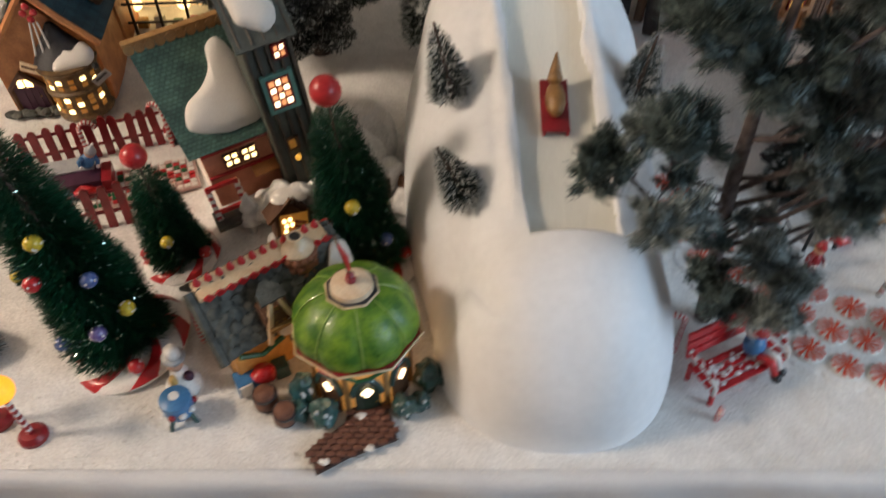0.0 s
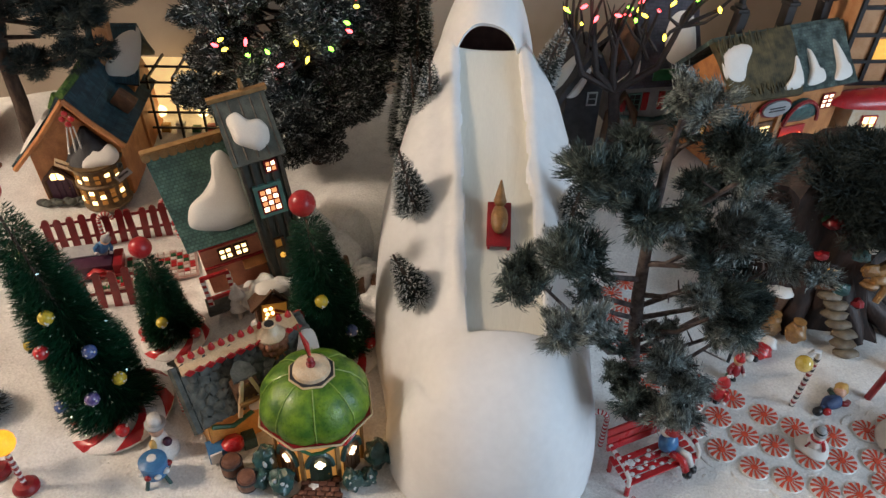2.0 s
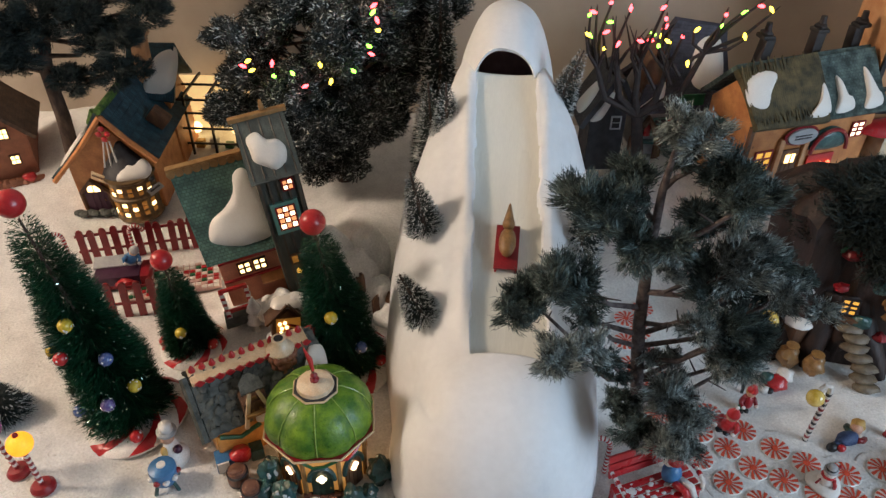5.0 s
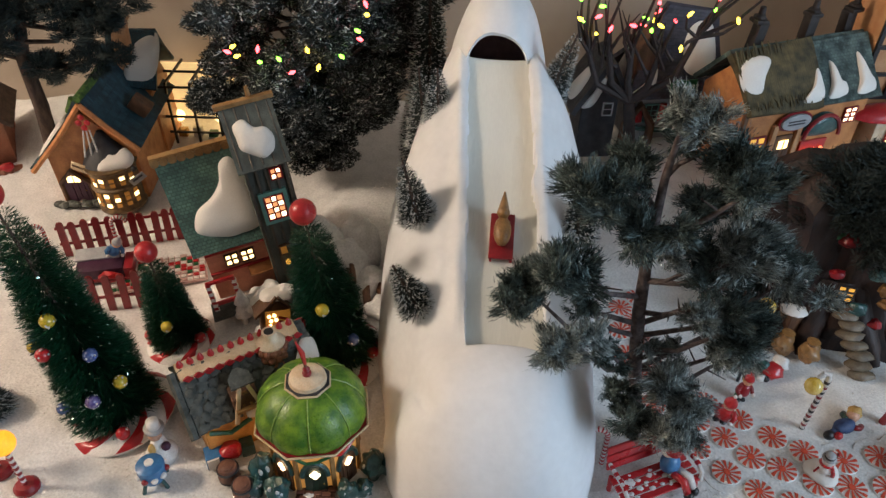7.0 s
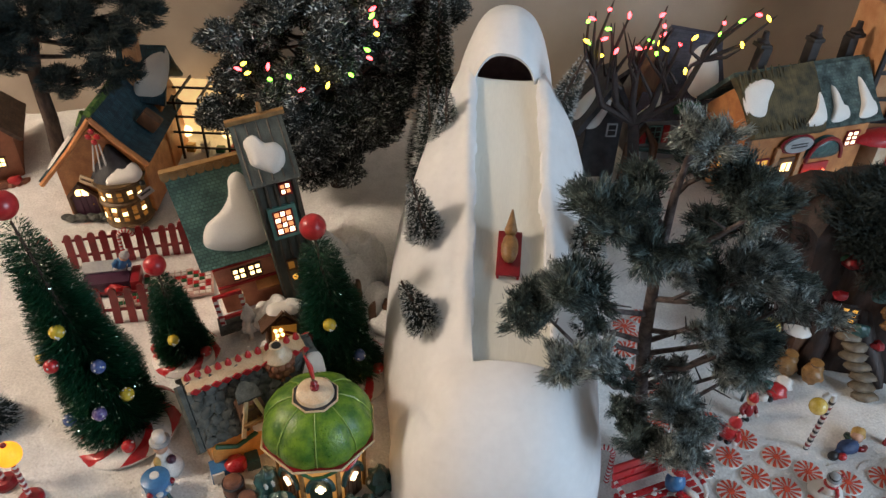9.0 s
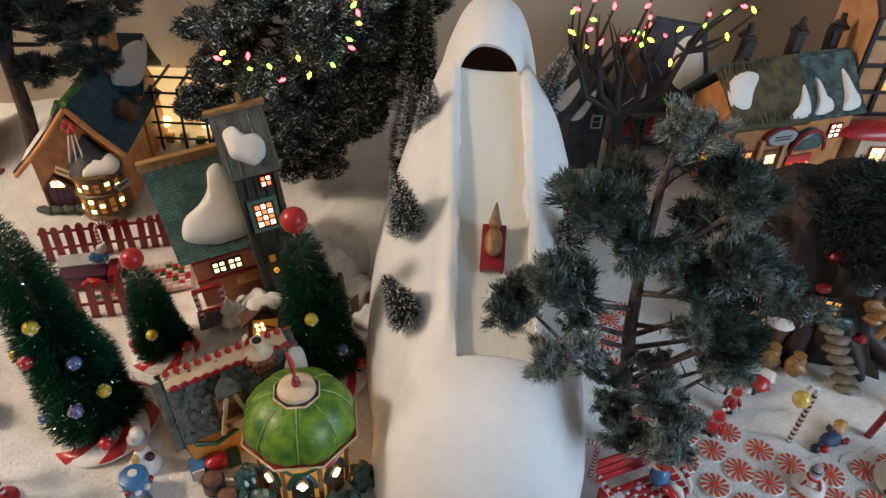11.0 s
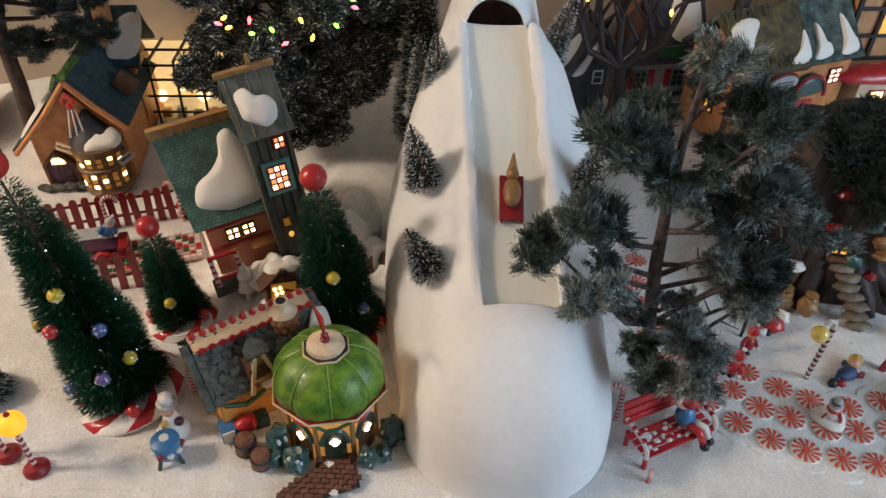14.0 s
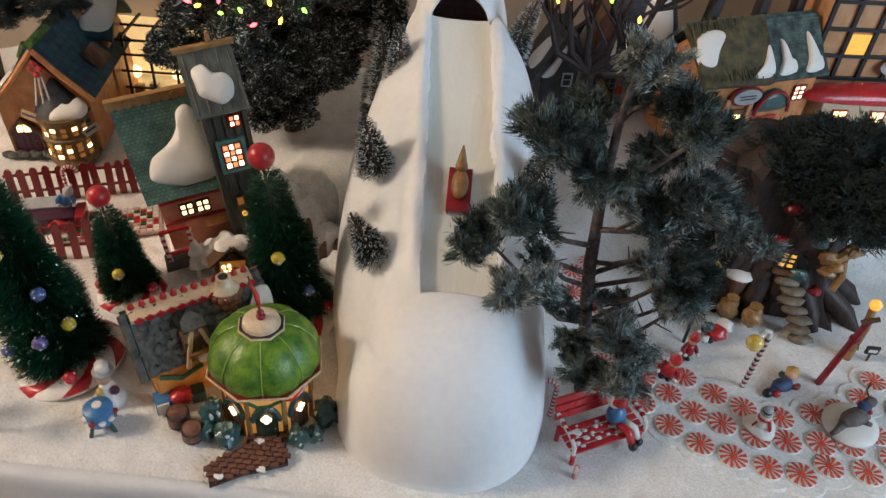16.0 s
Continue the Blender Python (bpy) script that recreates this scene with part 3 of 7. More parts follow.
sled.scale = (1.15, 1.15, 1.15)


# ---------------------------------------------------------------- trees
def brush_tree(name, at, h, r, n, material, label, flock=0.0, lean=(0, 0), wire=True, group="", seed=1, power=1.0):
    """A bottle-brush fir: a twisted wire with bristles, cut to a cone."""
    rng = np.random.default_rng(seed)
    tree = thing(name, at, 0, label, "tree", group, lean=lean)
    part("trunk", cyl(B(), 0.0025 + r * 0.03, 0.0012, h * 0.97, n=8), BARK, tree)
    z = h * (0.05 + 0.93 * (1 - np.sqrt(rng.random(n))))
    a = rng.random(n) * 2 * np.pi
    reach = r * (1 - z / h) ** power * rng.uniform(0.72, 1.06, n) * (1 + 0.10 * np.sin(3 * a + z * 60)) + 0.003
    up = rng.normal(0.18, 0.22, n)
    inner = reach * np.where(rng.random(n) < 0.4, rng.uniform(0.1, 0.6, n), rng.uniform(0.6, 0.93, n))
    way = np.stack([np.cos(a), np.sin(a), up], 1)
    start = np.stack([np.cos(a) * inner, np.sin(a) * inner, z], 1)
    me = needles("crown", start, way, np.maximum(reach - inner, 0.002) * 1.05, np.clip(rng.normal(0.0012, 0.0003, n), 0.0005, 0.002) * (0.6 + r * 9), material, seed)
    mesh_part("crown", me, tree)
    if flock:
        m = int(n * flock)
        z = h * (0.06 + 0.93 * (1 - np.sqrt(rng.random(m))))
        a = rng.random(m) * 2 * np.pi
        reach = r * (1 - z / h) ** power * rng.uniform(0.85, 1.08, m) + 0.003
        way = np.stack([np.cos(a), np.sin(a), rng.normal(0.25, 0.3, m)], 1)
        start = np.stack([np.cos(a) * reach * 0.86, np.sin(a) * reach * 0.86, z], 1)
        mesh_part("flocking", needles("flocking", start, way, reach * 0.22 + 0.001, 0.0015, FLOCK, seed + 1), tree, "white flocked tips")
    return tree


def bauble(parent, at, r, material, dots=True, seed=0):
    b = part("bauble", ball(B(), r, at, n=16), material, parent)
    if dots:
        d = B()
        rng = random.Random(seed)
        for k in range(12):
            v = Vector((rng.gauss(0, 1), rng.gauss(0, 1), rng.gauss(0, 1))).normalized()
            ball(d, r * 0.17, Vector(at) + v * r * 0.93, n=6)
        part("dots", d, WHITE, b, "raised white dots")
    return b


def christmas_tree(at, h, r, lean, ball_r, spots, label, n, seed):
    tree = brush_tree("christmas_tree", at, h, r, n, NEEDLE_GREEN, label, 0, lean, group="trees with red ball tops", seed=seed, power=0.46)
    part("top_ball", ball(B(), ball_r, (0, 0, h + ball_r * 0.6), n=24), RED, tree, "glossy red ball")
    rng = np.random.default_rng(seed + 5)
    k = int(n * 0.03)
    z = h * (1 - np.sqrt(rng.random(k)))
    a = rng.random(k) * 2 * np.pi
    q = r * (1 - z / h) ** 0.46 + 0.001
    mesh_part("tinsel", needles("tinsel", np.stack([np.cos(a) * q, np.sin(a) * q, z], 1), rng.normal(size=(k, 3)), np.full(k, 0.003), 0.0009, TINSEL, seed), tree, "sparkling tinsel strands")
    for i, (a, f, m) in enumerate(spots):
        q = r * (1 - f) ** 0.46
        bauble(tree, (q * math.sin(radians(a)), -q * math.cos(radians(a)), h * f), ball_r * 0.54, m, True, i)
    skirt = B()
    lathe(skirt, [(r * 1.20, 0.0), (r * 1.21, 0.003), (r * 1.10, 0.008), (r * 0.4, 0.014)], 40)
    sk = part("skirt", skirt, WHITE, tree, "white round skirt with red swirls")
    stripes = B()
    for j in range(6):
        last = None
        for t in np.linspace(0, 1, 12):
            q = r * (1.215 - 0.70 * t)
            z = lerp([(r * 0.4, 0.014), (r * 1.10, 0.008), (r * 1.22, 0.002)], q) + 0.0011
            mid, half = j * math.pi / 3 + 1.0 * t, 0.26 * (1 - 0.55 * t)
            row = [stripes.verts.new((q * math.cos(mid + half * e), q * math.sin(mid + half * e), z - (0.0016 if abs(e) == 1 else 0))) for e in (-1, -0.8, 0, 0.8, 1)]
            if last:
                for e in range(4):
                    stripes.faces.new((last[e], last[e + 1], row[e + 1], row[e]))
            last = row
    part("swirl", stripes, RED, sk, "red swirl")
    return tree


TINSEL = mat("tinsel_silver", (0.55, 0.75, 0.65), rough=0.15, metal=0.9, bump=0)
Yb, Rb, Bb, Pb = YELLOWBALL, RED, BLUEBALL, PURPLEBALL
christmas_tree((-0.302, 0.436, 0.0), 0.288, 0.049, (1, -8.5), 0.0135, [(20, 0.60, Yb), (-18, 0.46, Rb), (48, 0.42, Bb), (-62, 0.44, Yb), (20, 0.24, Pb), (62, 0.26, Yb), (-45, 0.17, Bb), (32, 0.06, Rb)], "tall dark green tinsel tree with baubles and a red ball top", 30000, 3)
christmas_tree((-0.279, 0.550, 0.0), 0.132, 0.034, (0, -5), 0.0125, [(15, 0.38, Yb), (-70, 0.15, Rb), (75, 0.12, Rb)], "small dark green tinsel tree with a red ball top", 14000, 4)
christmas_tree((-0.082, 0.546, 0.0), 0.228, 0.047, (7, -3.5), 0.0135, [(12, 0.55, Yb), (-40, 0.42, Rb), (50, 0.30, Bb), (80, 0.10, Rb)], "green tinsel tree with baubles beside the white hill", 22000, 5)

frosty = "small frosted fir stuck into the white hill"
for i, (x, y, z, h, r, lx, ly) in enumerate([(0.010, 0.585, 0.180, 0.078, 0.022, -6, -14), (0.022, 0.494, 0.136, 0.064, 0.021, -2, -26), (0.017, 0.728, 0.216, 0.080, 0.021, 0, -2), (-0.001, 0.742, 0.175, 0.115, 0.024, 0, -4), (0.143, 0.775, 0.235, 0.098, 0.021, 4, 17), (0.178, 0.590, 0.165, 0.080, 0.026, 0, 8)]):
    brush_tree("small_fir", (x, y, z), h, r, 2600, NEEDLE_BLACK, frosty, 0.30, (lx, ly), group="small firs on the hill", seed=20 + i, power=0.8)
brush_tree("slender_fir", (-0.012, 0.89, 0.05), 0.36, 0.046, 18000, NEEDLE_BLACK, "slender dark frosted fir standing behind the hill", 0.18, (0, 0), seed=31)


def tuft(rng, centre, way, r, n, spread=0.9, reach=(0.13, 0.27), stray=0.7, sprays=48):
    """Starts, directions and lengths of a clump: combed sprays of needles ending on a rounded, slightly flat form."""
    way = np.array(way) / np.linalg.norm(way)
    flat = np.array([1.0, 1.0, 0.74])
    hub = rng.normal(size=(sprays, 3)) + way * 0.35
    hub /= np.linalg.norm(hub, axis=1)[:, None]
    comb = hub * 0.9 + way * 0.5 + np.array([0, 0, 0.3]) + rng.normal(size=(sprays, 3)) * 0.45 * spread
    comb /= np.linalg.norm(comb, axis=1)[:, None]
    hub *= rng.uniform(0.30, 0.80, sprays)[:, None]
    pick = rng.integers(0, sprays, n)
    d = rng.normal(size=(n, 3))
    d /= np.linalg.norm(d, axis=1)[:, None]
    w = comb[pick] + d * stray * 0.62
    w /= np.linalg.norm(w, axis=1)[:, None]
    start = hub[pick] + rng.normal(size=(n, 3)) * 0.11
    start *= np.minimum(1, 0.86 / (np.linalg.norm(start, axis=1)[:, None] + 1e-9))
    # a needle stops where it would leave the clump
    b = (start * w).sum(1)
    room = -b + np.sqrt(np.maximum(b * b + rng.uniform(0.80, 1.12, n) ** 2 - (start * start).sum(1), 0))
    length = np.maximum(np.minimum(rng.uniform(*reach, n), room), 0.05)
    tip = (start + w * length[:, None]) * flat
    start = start * flat
    along = tip - start
    length = np.linalg.norm(along, axis=1)
    return np.array(centre) + start * r, along / length[:, None], length * r


def pine(name, clumps, trunk, radii, label, material, bark, n=1100, width=0.0011, seed=7, spread=1.0, twig=0.0022, reach=(0.14, 0.28), stray=0.7):
    rng = np.random.default_rng(seed)
    tree = thing(name, trunk[0], 0, label, "tree")
    base = Vector(trunk[0])
    path = [Vector(p) - base for p in trunk]
    part("trunk", tube(B(), path, radii, 12), bark, tree)
    for (x, y, z, r) in clumps:
        c = Vector((x, y, z)) - base
        near = min(((p.lerp(q, t), i) for i, (p, q) in enumerate(zip(path, path[1:])) for t in (0, 0.33, 0.66, 1)), key=lambda o: (o[0] - c).length + max(0, o[0].z - c.z + 0.015) * 3)[0]
        out = (c - near)
        if out.length > 0.01:
            mid = near.lerp(c, 0.55) - Vector((0, 0, 0.10 * out.length))
            part("branch", tube(B(), [near, mid, c], [twig * 1.3, twig, twig * 0.5], 6), bark, tree)
        way = (out.normalized() if out.length > 0.01 else Vector((0, 0, 1))) + Vector((0, -0.15, 0.45))
        s, d, l = tuft(rng, c, way, r, int(n * (r / 0.035) ** 2), spread, reach, stray)
        mesh_part("needle_clump", needles("needle_clump", s, d, l, width, material, seed), tree)
    return tree


def sprays(rng, centre, way, r, n):
    """Starts, directions and lengths of a brush of sprigs: long needles combed forward along short twigs."""
    way = np.array(way) / np.linalg.norm(way)
    k = 46
    axis = way * 0.30 + rng.normal(size=(k, 3)) * 0.75
    axis /= np.linalg.norm(axis, axis=1)[:, None]
    run = rng.uniform(0.35, 0.86, k)
    pick = rng.integers(0, k, n)
    lobe = rng.normal(size=(4, 3)) * np.array([0.32, 0.32, 0.22])
    start = lobe[pick % 4] + 0.78 * axis[pick] * (run[pick] * rng.uniform(0.35, 1.0, n))[:, None] + rng.normal(size=(n, 3)) * 0.09
    d = rng.normal(size=(n, 3))
    d /= np.linalg.norm(d, axis=1)[:, None] + 1e-9
    w = axis[pick] + d * rng.uniform(0.15, 0.60, n)[:, None] + np.array([0, 0, 0.15])
    length = rng.uniform(0.12, 0.25, n)
    return np.array(centre) + start * r, w, length * r


FRONT_TRUNK = [(0.259, 0.468, -0.002), (0.250, 0.462, 0.060), (0.236, 0.452, 0.135), (0.226, 0.443, 0.204), (0.219, 0.434, 0.285), (0.216, 0.424, 0.36), (0.218, 0.420, 0.40)]
front_clumps = [(0.231, 0.420, 0.415, 0.023), (0.242, 0.430, 0.380, 0.023), (0.197, 0.455, 0.352, 0.024), (0.162, 0.396, 0.359, 0.028), (0.203, 0.397, 0.331, 0.026), (0.184, 0.420, 0.345, 0.020),
    (0.125, 0.424, 0.236, 0.027), (0.146, 0.420, 0.262, 0.022), (0.161, 0.382, 0.298, 0.026), (0.157, 0.380, 0.226, 0.026), (0.202, 0.405, 0.184, 0.017), (0.176, 0.420, 0.224, 0.016),
    (0.290, 0.440, 0.347, 0.028), (0.278, 0.400, 0.372, 0.023), (0.282, 0.410, 0.296, 0.030), (0.326, 0.440, 0.286, 0.024), (0.336, 0.430, 0.262, 0.022), (0.364, 0.473, 0.241, 0.018),
    (0.300, 0.412, 0.222, 0.030), (0.281, 0.413, 0.146, 0.034), (0.338, 0.450, 0.170, 0.028), (0.308, 0.425, 0.180, 0.024), (0.219, 0.428, 0.117, 0.019), (0.236, 0.402, 0.106, 0.023), (0.264, 0.382, 0.106, 0.026),
    (0.256, 0.440, 0.160, 0.017), (0.263, 0.450, 0.328, 0.025), (0.266, 0.430, 0.276, 0.027), (0.236, 0.430, 0.292, 0.019), (0.258, 0.415, 0.235, 0.020)]


def frosted_pine():
    rng = np.random.default_rng(7)
    base = Vector(FRONT_TRUNK[0])
    path = [Vector(q) - base for q in FRONT_TRUNK]
    tree = thing("frosted_pine", FRONT_TRUNK[0], 0, "tall pine with tufted grey-green frosted needles and bare limbs", "tree")
    part("trunk", tube(B(), path, [0.0082, 0.0072, 0.0066, 0.0060, 0.0045, 0.0032, 0.0020], 12), FROSTBARK, tree)
    bend = random.Random(3)
    for i, (x, y, z, r) in enumerate(front_clumps):
        c = Vector((x, y, z)) - base
        near = min((q.lerp(t, f) for q, t in zip(path, path[1:]) for f in (0, 0.25, 0.5, 0.75)), key=lambda o: (o - c).length + abs(o.z - max(0.05, c.z - 0.95 * math.hypot(c.x - o.x, c.y - o.y))) * 3)
        out = c - near
        mid = near.lerp(c, 0.5) + Vector((bend.uniform(-0.006, 0.006), bend.uniform(-0.006, 0.006), -0.12 * out.length))
        tip = c + out.normalized() * r * 0.3
        limb = part("branch", tube(B(), [near, mid, c, tip], [0.0028, 0.0022, 0.0013, 0.0006], 7), FROSTBARK, tree)
        for k in range(2):
            q = mid.lerp(c, 0.3 + 0.4 * k)
            part("twig", tube(B(), [q, q + Vector((bend.uniform(-0.018, 0.018), bend.uniform(-0.018, 0.010), bend.uniform(0.002, 0.020)))], [0.0011, 0.0005], 5), FROSTBARK, limb)
        way = out.normalized() + Vector((0, -0.12, 0.30))
        st, d, l = sprays(rng, c, way, 1.17 * r, int(9500 * (r / 0.026) ** 2))
        mesh_part("needle_clump", needles("needle_clump", st, d, l, 0.00088, NEEDLE_GREY if bend.random() < 0.42 else NEEDLE_DARK, 7 + i), tree)


frosted_pine()


def cluster(rng, centre, size, count, r):
    """Clump places scattered over a rough ellipsoid."""
    out = []
    for _ in range(count):
        v = rng.normal(size=3)
        v /= np.linalg.norm(v)
        k = rng.uniform(0.55, 1.0)
        out.append((centre[0] + v[0] * size[0] * k, centre[1] + v[1] * size[1] * k, centre[2] + v[2] * size[2] * k, r * rng.uniform(0.8, 1.25)))
    return out


rng = np.random.default_rng(40)
big = cluster(rng, (-0.180, 0.90, 0.25), (0.140, 0.075, 0.15), 90, 0.040)
big += cluster(rng, (-0.200, 0.86, 0.14), (0.10, 0.04, 0.05), 26, 0.036) + cluster(rng, (-0.315, 0.90, 0.17), (0.04, 0.04, 0.05), 10, 0.032) + cluster(rng, (-0.17, 0.885, 0.095), (0.09, 0.04, 0.03), 16, 0.036)
big += cluster(rng, (-0.06, 0.93, 0.30), (0.06, 0.05, 0.11), 16, 0.036)
pine("flocked_fir", big, [(-0.17, 0.93, 0.0), (-0.17, 0.93, 0.2), (-0.16, 0.93, 0.38)], [0.014, 0.010, 0.004], "large bushy fir with snow-flocked tips and coloured lights", NEEDLE_FROST, BARK, n=2100, width=0.0023, seed=41, spread=1.3, reach=(0.12, 0.24), stray=1.1)

lpine = [(-0.503, 0.86, 0.300, 0.035), (-0.415, 0.87, 0.310, 0.036), (-0.602, 0.85, 0.245, 0.040), (-0.538, 0.85, 0.205, 0.030), (-0.611, 0.85, 0.275, 0.042), (-0.45, 0.86, 0.275, 0.030), (-0.485, 0.86, 0.262, 0.036),
         (-0.56, 0.86, 0.295, 0.040), (-0.645, 0.86, 0.235, 0.036), (-0.47, 0.85, 0.222, 0.030), (-0.55, 0.90, 0.330, 0.045), (-0.62, 0.90, 0.33, 0.045), (-0.48, 0.90, 0.335, 0.04), (-0.67, 0.86, 0.30, 0.04), (-0.44, 0.86, 0.225, 0.022)]
lpine = [(x, y, z, 1.25 * r) for x, y, z, r in lpine]
pine("dark_pine", lpine, [(-0.612, 0.90, 0.045), (-0.600, 0.89, 0.12), (-0.595, 0.88, 0.20), (-0.575, 0.88, 0.28), (-0.56, 0.89, 0.33)], [0.012, 0.011, 0.0095, 0.007, 0.004], "dark umbrella-shaped pine with a bare trunk behind the cottages", NEEDLE_BLACK, BARK, n=3000, width=0.0013, seed=44, spread=1.0, stray=0.6, reach=(0.2, 0.4), twig=0.003)


# ---------------------------------------------------------------- coloured light strings
def bulb_mesh(colour):
    return finish(lathe(B(), [(0.0011, 0), (0.0012, 0.0017), (0.0019, 0.0026), (0.0019, 0.0046), (0.0012, 0.0066), (0.0004, 0.0076)], 10), "bulb", colour)


BULBS = {"r": bulb_mesh(BULB_RED), "y": bulb_mesh(BULB_YELLOW), "g": bulb_mesh(BULB_GREEN)}


def light_string(label, points, wire_too=True):
    """points: (x, y, z, colour letter)."""
    st = thing("light_string", points[0][:3], 0, label, "fairy lights")
    base = Vector(points[0][:3])
    if wire_too:
        pts = []
        for a, b in zip(points, points[1:]):
            p, q = Vector(a[:3]) - base, Vector(b[:3]) - base
            pts += [p, p.lerp(q, 0.5) + Vector((0, 0, -0.08 * (q - p).length))]
        part("wire", tube(B(), pts + [Vector(points[-1][:3]) - base], 0.0006, 5), BLACK, st)
    r = random.Random(5)
    for x, y, z, c in points:
        ob = new("bulb", BULBS[c])
        ob.parent = st
        ob.matrix_basis = Matrix.Translation(Vector((x, y, z)) - base) @ pose(0, 0, 0, r.uniform(20, 110), 0, r.uniform(0, 360)) @ Matrix.Scale(1.3, 4)
    return st


light_string("string of red, yellow and green lights on the flocked fir", [(-0.261, 0.815, 0.258, "r"), (-0.254, 0.815, 0.269, "y"), (-0.248, 0.81, 0.258, "y"), (-0.226, 0.815, 0.260, "r"), (-0.220, 0.81, 0.250, "g"), (-0.199, 0.81, 0.258, "g"),
    (-0.186, 0.81, 0.236, "r"), (-0.158, 0.81, 0.266, "y"), (-0.148, 0.81, 0.243, "y"), (-0.113, 0.81, 0.262, "g"), (-0.095, 0.815, 0.287, "r"), (-0.097, 0.815, 0.298, "g"), (-0.084, 0.815, 0.318, "y"), (-0.081, 0.815, 0.327, "r"), (-0.09, 0.815, 0.337, "g"), (-0.083, 0.82, 0.35, "r"), (-0.10, 0.82, 0.36, "y")])


def bare_tree():
    """A leafless lit tree: limbs that fork towards each tip."""
    ends = [(0.194, 0.315, "r"), (0.187, 0.309, "g"), (0.214, 0.326, "r"), (0.238, 0.317, "r"), (0.218, 0.301, "g"), (0.182, 0.291, "y"), (0.206, 0.287, "r"), (0.193, 0.277, "g"), (0.225, 0.274, "r"), (0.213, 0.260, "y"),
            (0.252, 0.283, "r"), (0.270, 0.288, "g"), (0.269, 0.276, "r"), (0.285, 0.283, "y"), (0.286, 0.292, "r"), (0.280, 0.333, "r"), (0.284, 0.313, "r"), (0.298, 0.278, "y"), (0.283, 0.271, "g"), (0.360, 0.323, "r"),
            (0.399, 0.334, "r"), (0.384, 0.318, "g"), (0.357, 0.301, "g"), (0.424, 0.321, "y"), (0.395, 0.286, "y"), (0.326, 0.294, "y"), (0.313, 0.285, "r"), (0.323, 0.252, "y")]
    base = Vector((0.285, 0.93, 0.06))
    tree = thing("bare_tree", base, 0, "bare dark twig tree with coloured lights on its tips", "tree")
    hubs = [Vector((0.205, 0.93, 0.235)), Vector((0.232, 0.93, 0.24)), Vector((0.262, 0.93, 0.245)), Vector((0.300, 0.93, 0.235)), Vector((0.345, 0.93, 0.265))]
    fork = Vector((0.272, 0.93, 0.165))
    part("trunk", tube(B(), [Vector((0, 0, -0.01)), Vector((-0.004, 0, 0.05)), fork - base], [0.011, 0.009, 0.0085], 10), TWIG, tree)
    for h in hubs:
        mid = fork.lerp(h, 0.5) + Vector((0.25 * (h.x - fork.x), 0, -0.01))
        part("limb", tube(B(), [fork - base, mid - base, h - base], [0.0065, 0.005, 0.004], 8), TWIG, tree)
    r = random.Random(9)
    pts = []
    for x, z, c in ends:
        y = 0.93 + r.uniform(-0.02, 0.012)
        h = min(hubs, key=lambda q: abs(q.x - x) + 0.3 * abs(q.z - z))
        e = Vector((x, y, z))
        mid = h.lerp(e, 0.5) + Vector((r.uniform(-0.008, 0.008), 0, r.uniform(-0.006, 0.004)))
        part("twig", tube(B(), [h - base, mid - base, e - base, e + (e - mid) * 0.25 - base], [0.0032, 0.0024, 0.0015, 0.0006], 6), TWIG, tree)
        pts.append((x, y - 0.002, z, c))
    for k in range(10):
        h = hubs[k % 5].lerp(fork, r.uniform(0, 0.5))
        e = h + Vector((r.uniform(-0.05, 0.05), r.uniform(-0.03, 0.02), r.uniform(0.03, 0.10)))
        mid = h.lerp(e, 0.5) + Vector((r.uniform(-0.01, 0.01), 0, -0.006))
        part("twig", tube(B(), [h - base, mid - base, e - base], [0.0030, 0.0020, 0.0006], 6), TWIG, tree)
    light_string("red, yellow and green lights on a bare tree", pts, False)


bare_tree()


# ---------------------------------------------------------------- houses
def roof(name, quad, thick, material, parent, label="", sag=0.0, steps=8):
    """A roof slope from its four corners: eave left, eave right, ridge right, ridge left; with courses running along the eave."""
    e0, e1, r1, r0 = (Vector(q) for q in quad)
    nrm = (e1 - e0).cross(r0 - e0).normalized()
    wide, high = (e1 - e0).length, ((r0 - e0).length + (r1 - e1).length) / 2
    bm = B()
    uv = bm.loops.layers.uv.new("uv")
    top, low = [], []
    for j in range(steps + 1):
        t = j / steps
        rt, rl = [], []
        for i in range(steps + 1):
            s = i / steps
            p = e0.lerp(e1, s).lerp(r0.lerp(r1, s), t) - nrm * sag * math.sin(math.pi * t) + nrm * 0.0012 * noise.noise(Vector((s * 9, t * 9, wide * 90)))
            rt.append((bm.verts.new(p + nrm * thick), (s * wide, t * high)))
            rl.append((bm.verts.new(p), (s * wide, t * high)))
        top.append(rt), low.append(rl)

    def face(c):
        f = bm.faces.new([v for v, _ in c])
        for lp, (_, q) in zip(f.loops, c):
            lp[uv].uv = q
    for g, flip in ((top, 0), (low, 1)):
        for j in range(steps):
            for i in range(steps):
                c = [g[j][i], g[j][i + 1], g[j + 1][i + 1], g[j + 1][i]]
                face(c[::-1] if flip else c)
    rim = [(0, i) for i in range(steps)] + [(j, steps) for j in range(steps)] + [(steps, steps - i) for i in range(steps)] + [(steps - j, 0) for j in range(steps)]
    for (a, b), (c, d) in zip(rim, rim[1:] + rim[:1]):
        face([low[a][b], low[c][d], top[c][d], top[a][b]])
    return part(name, bm, material, parent, label)


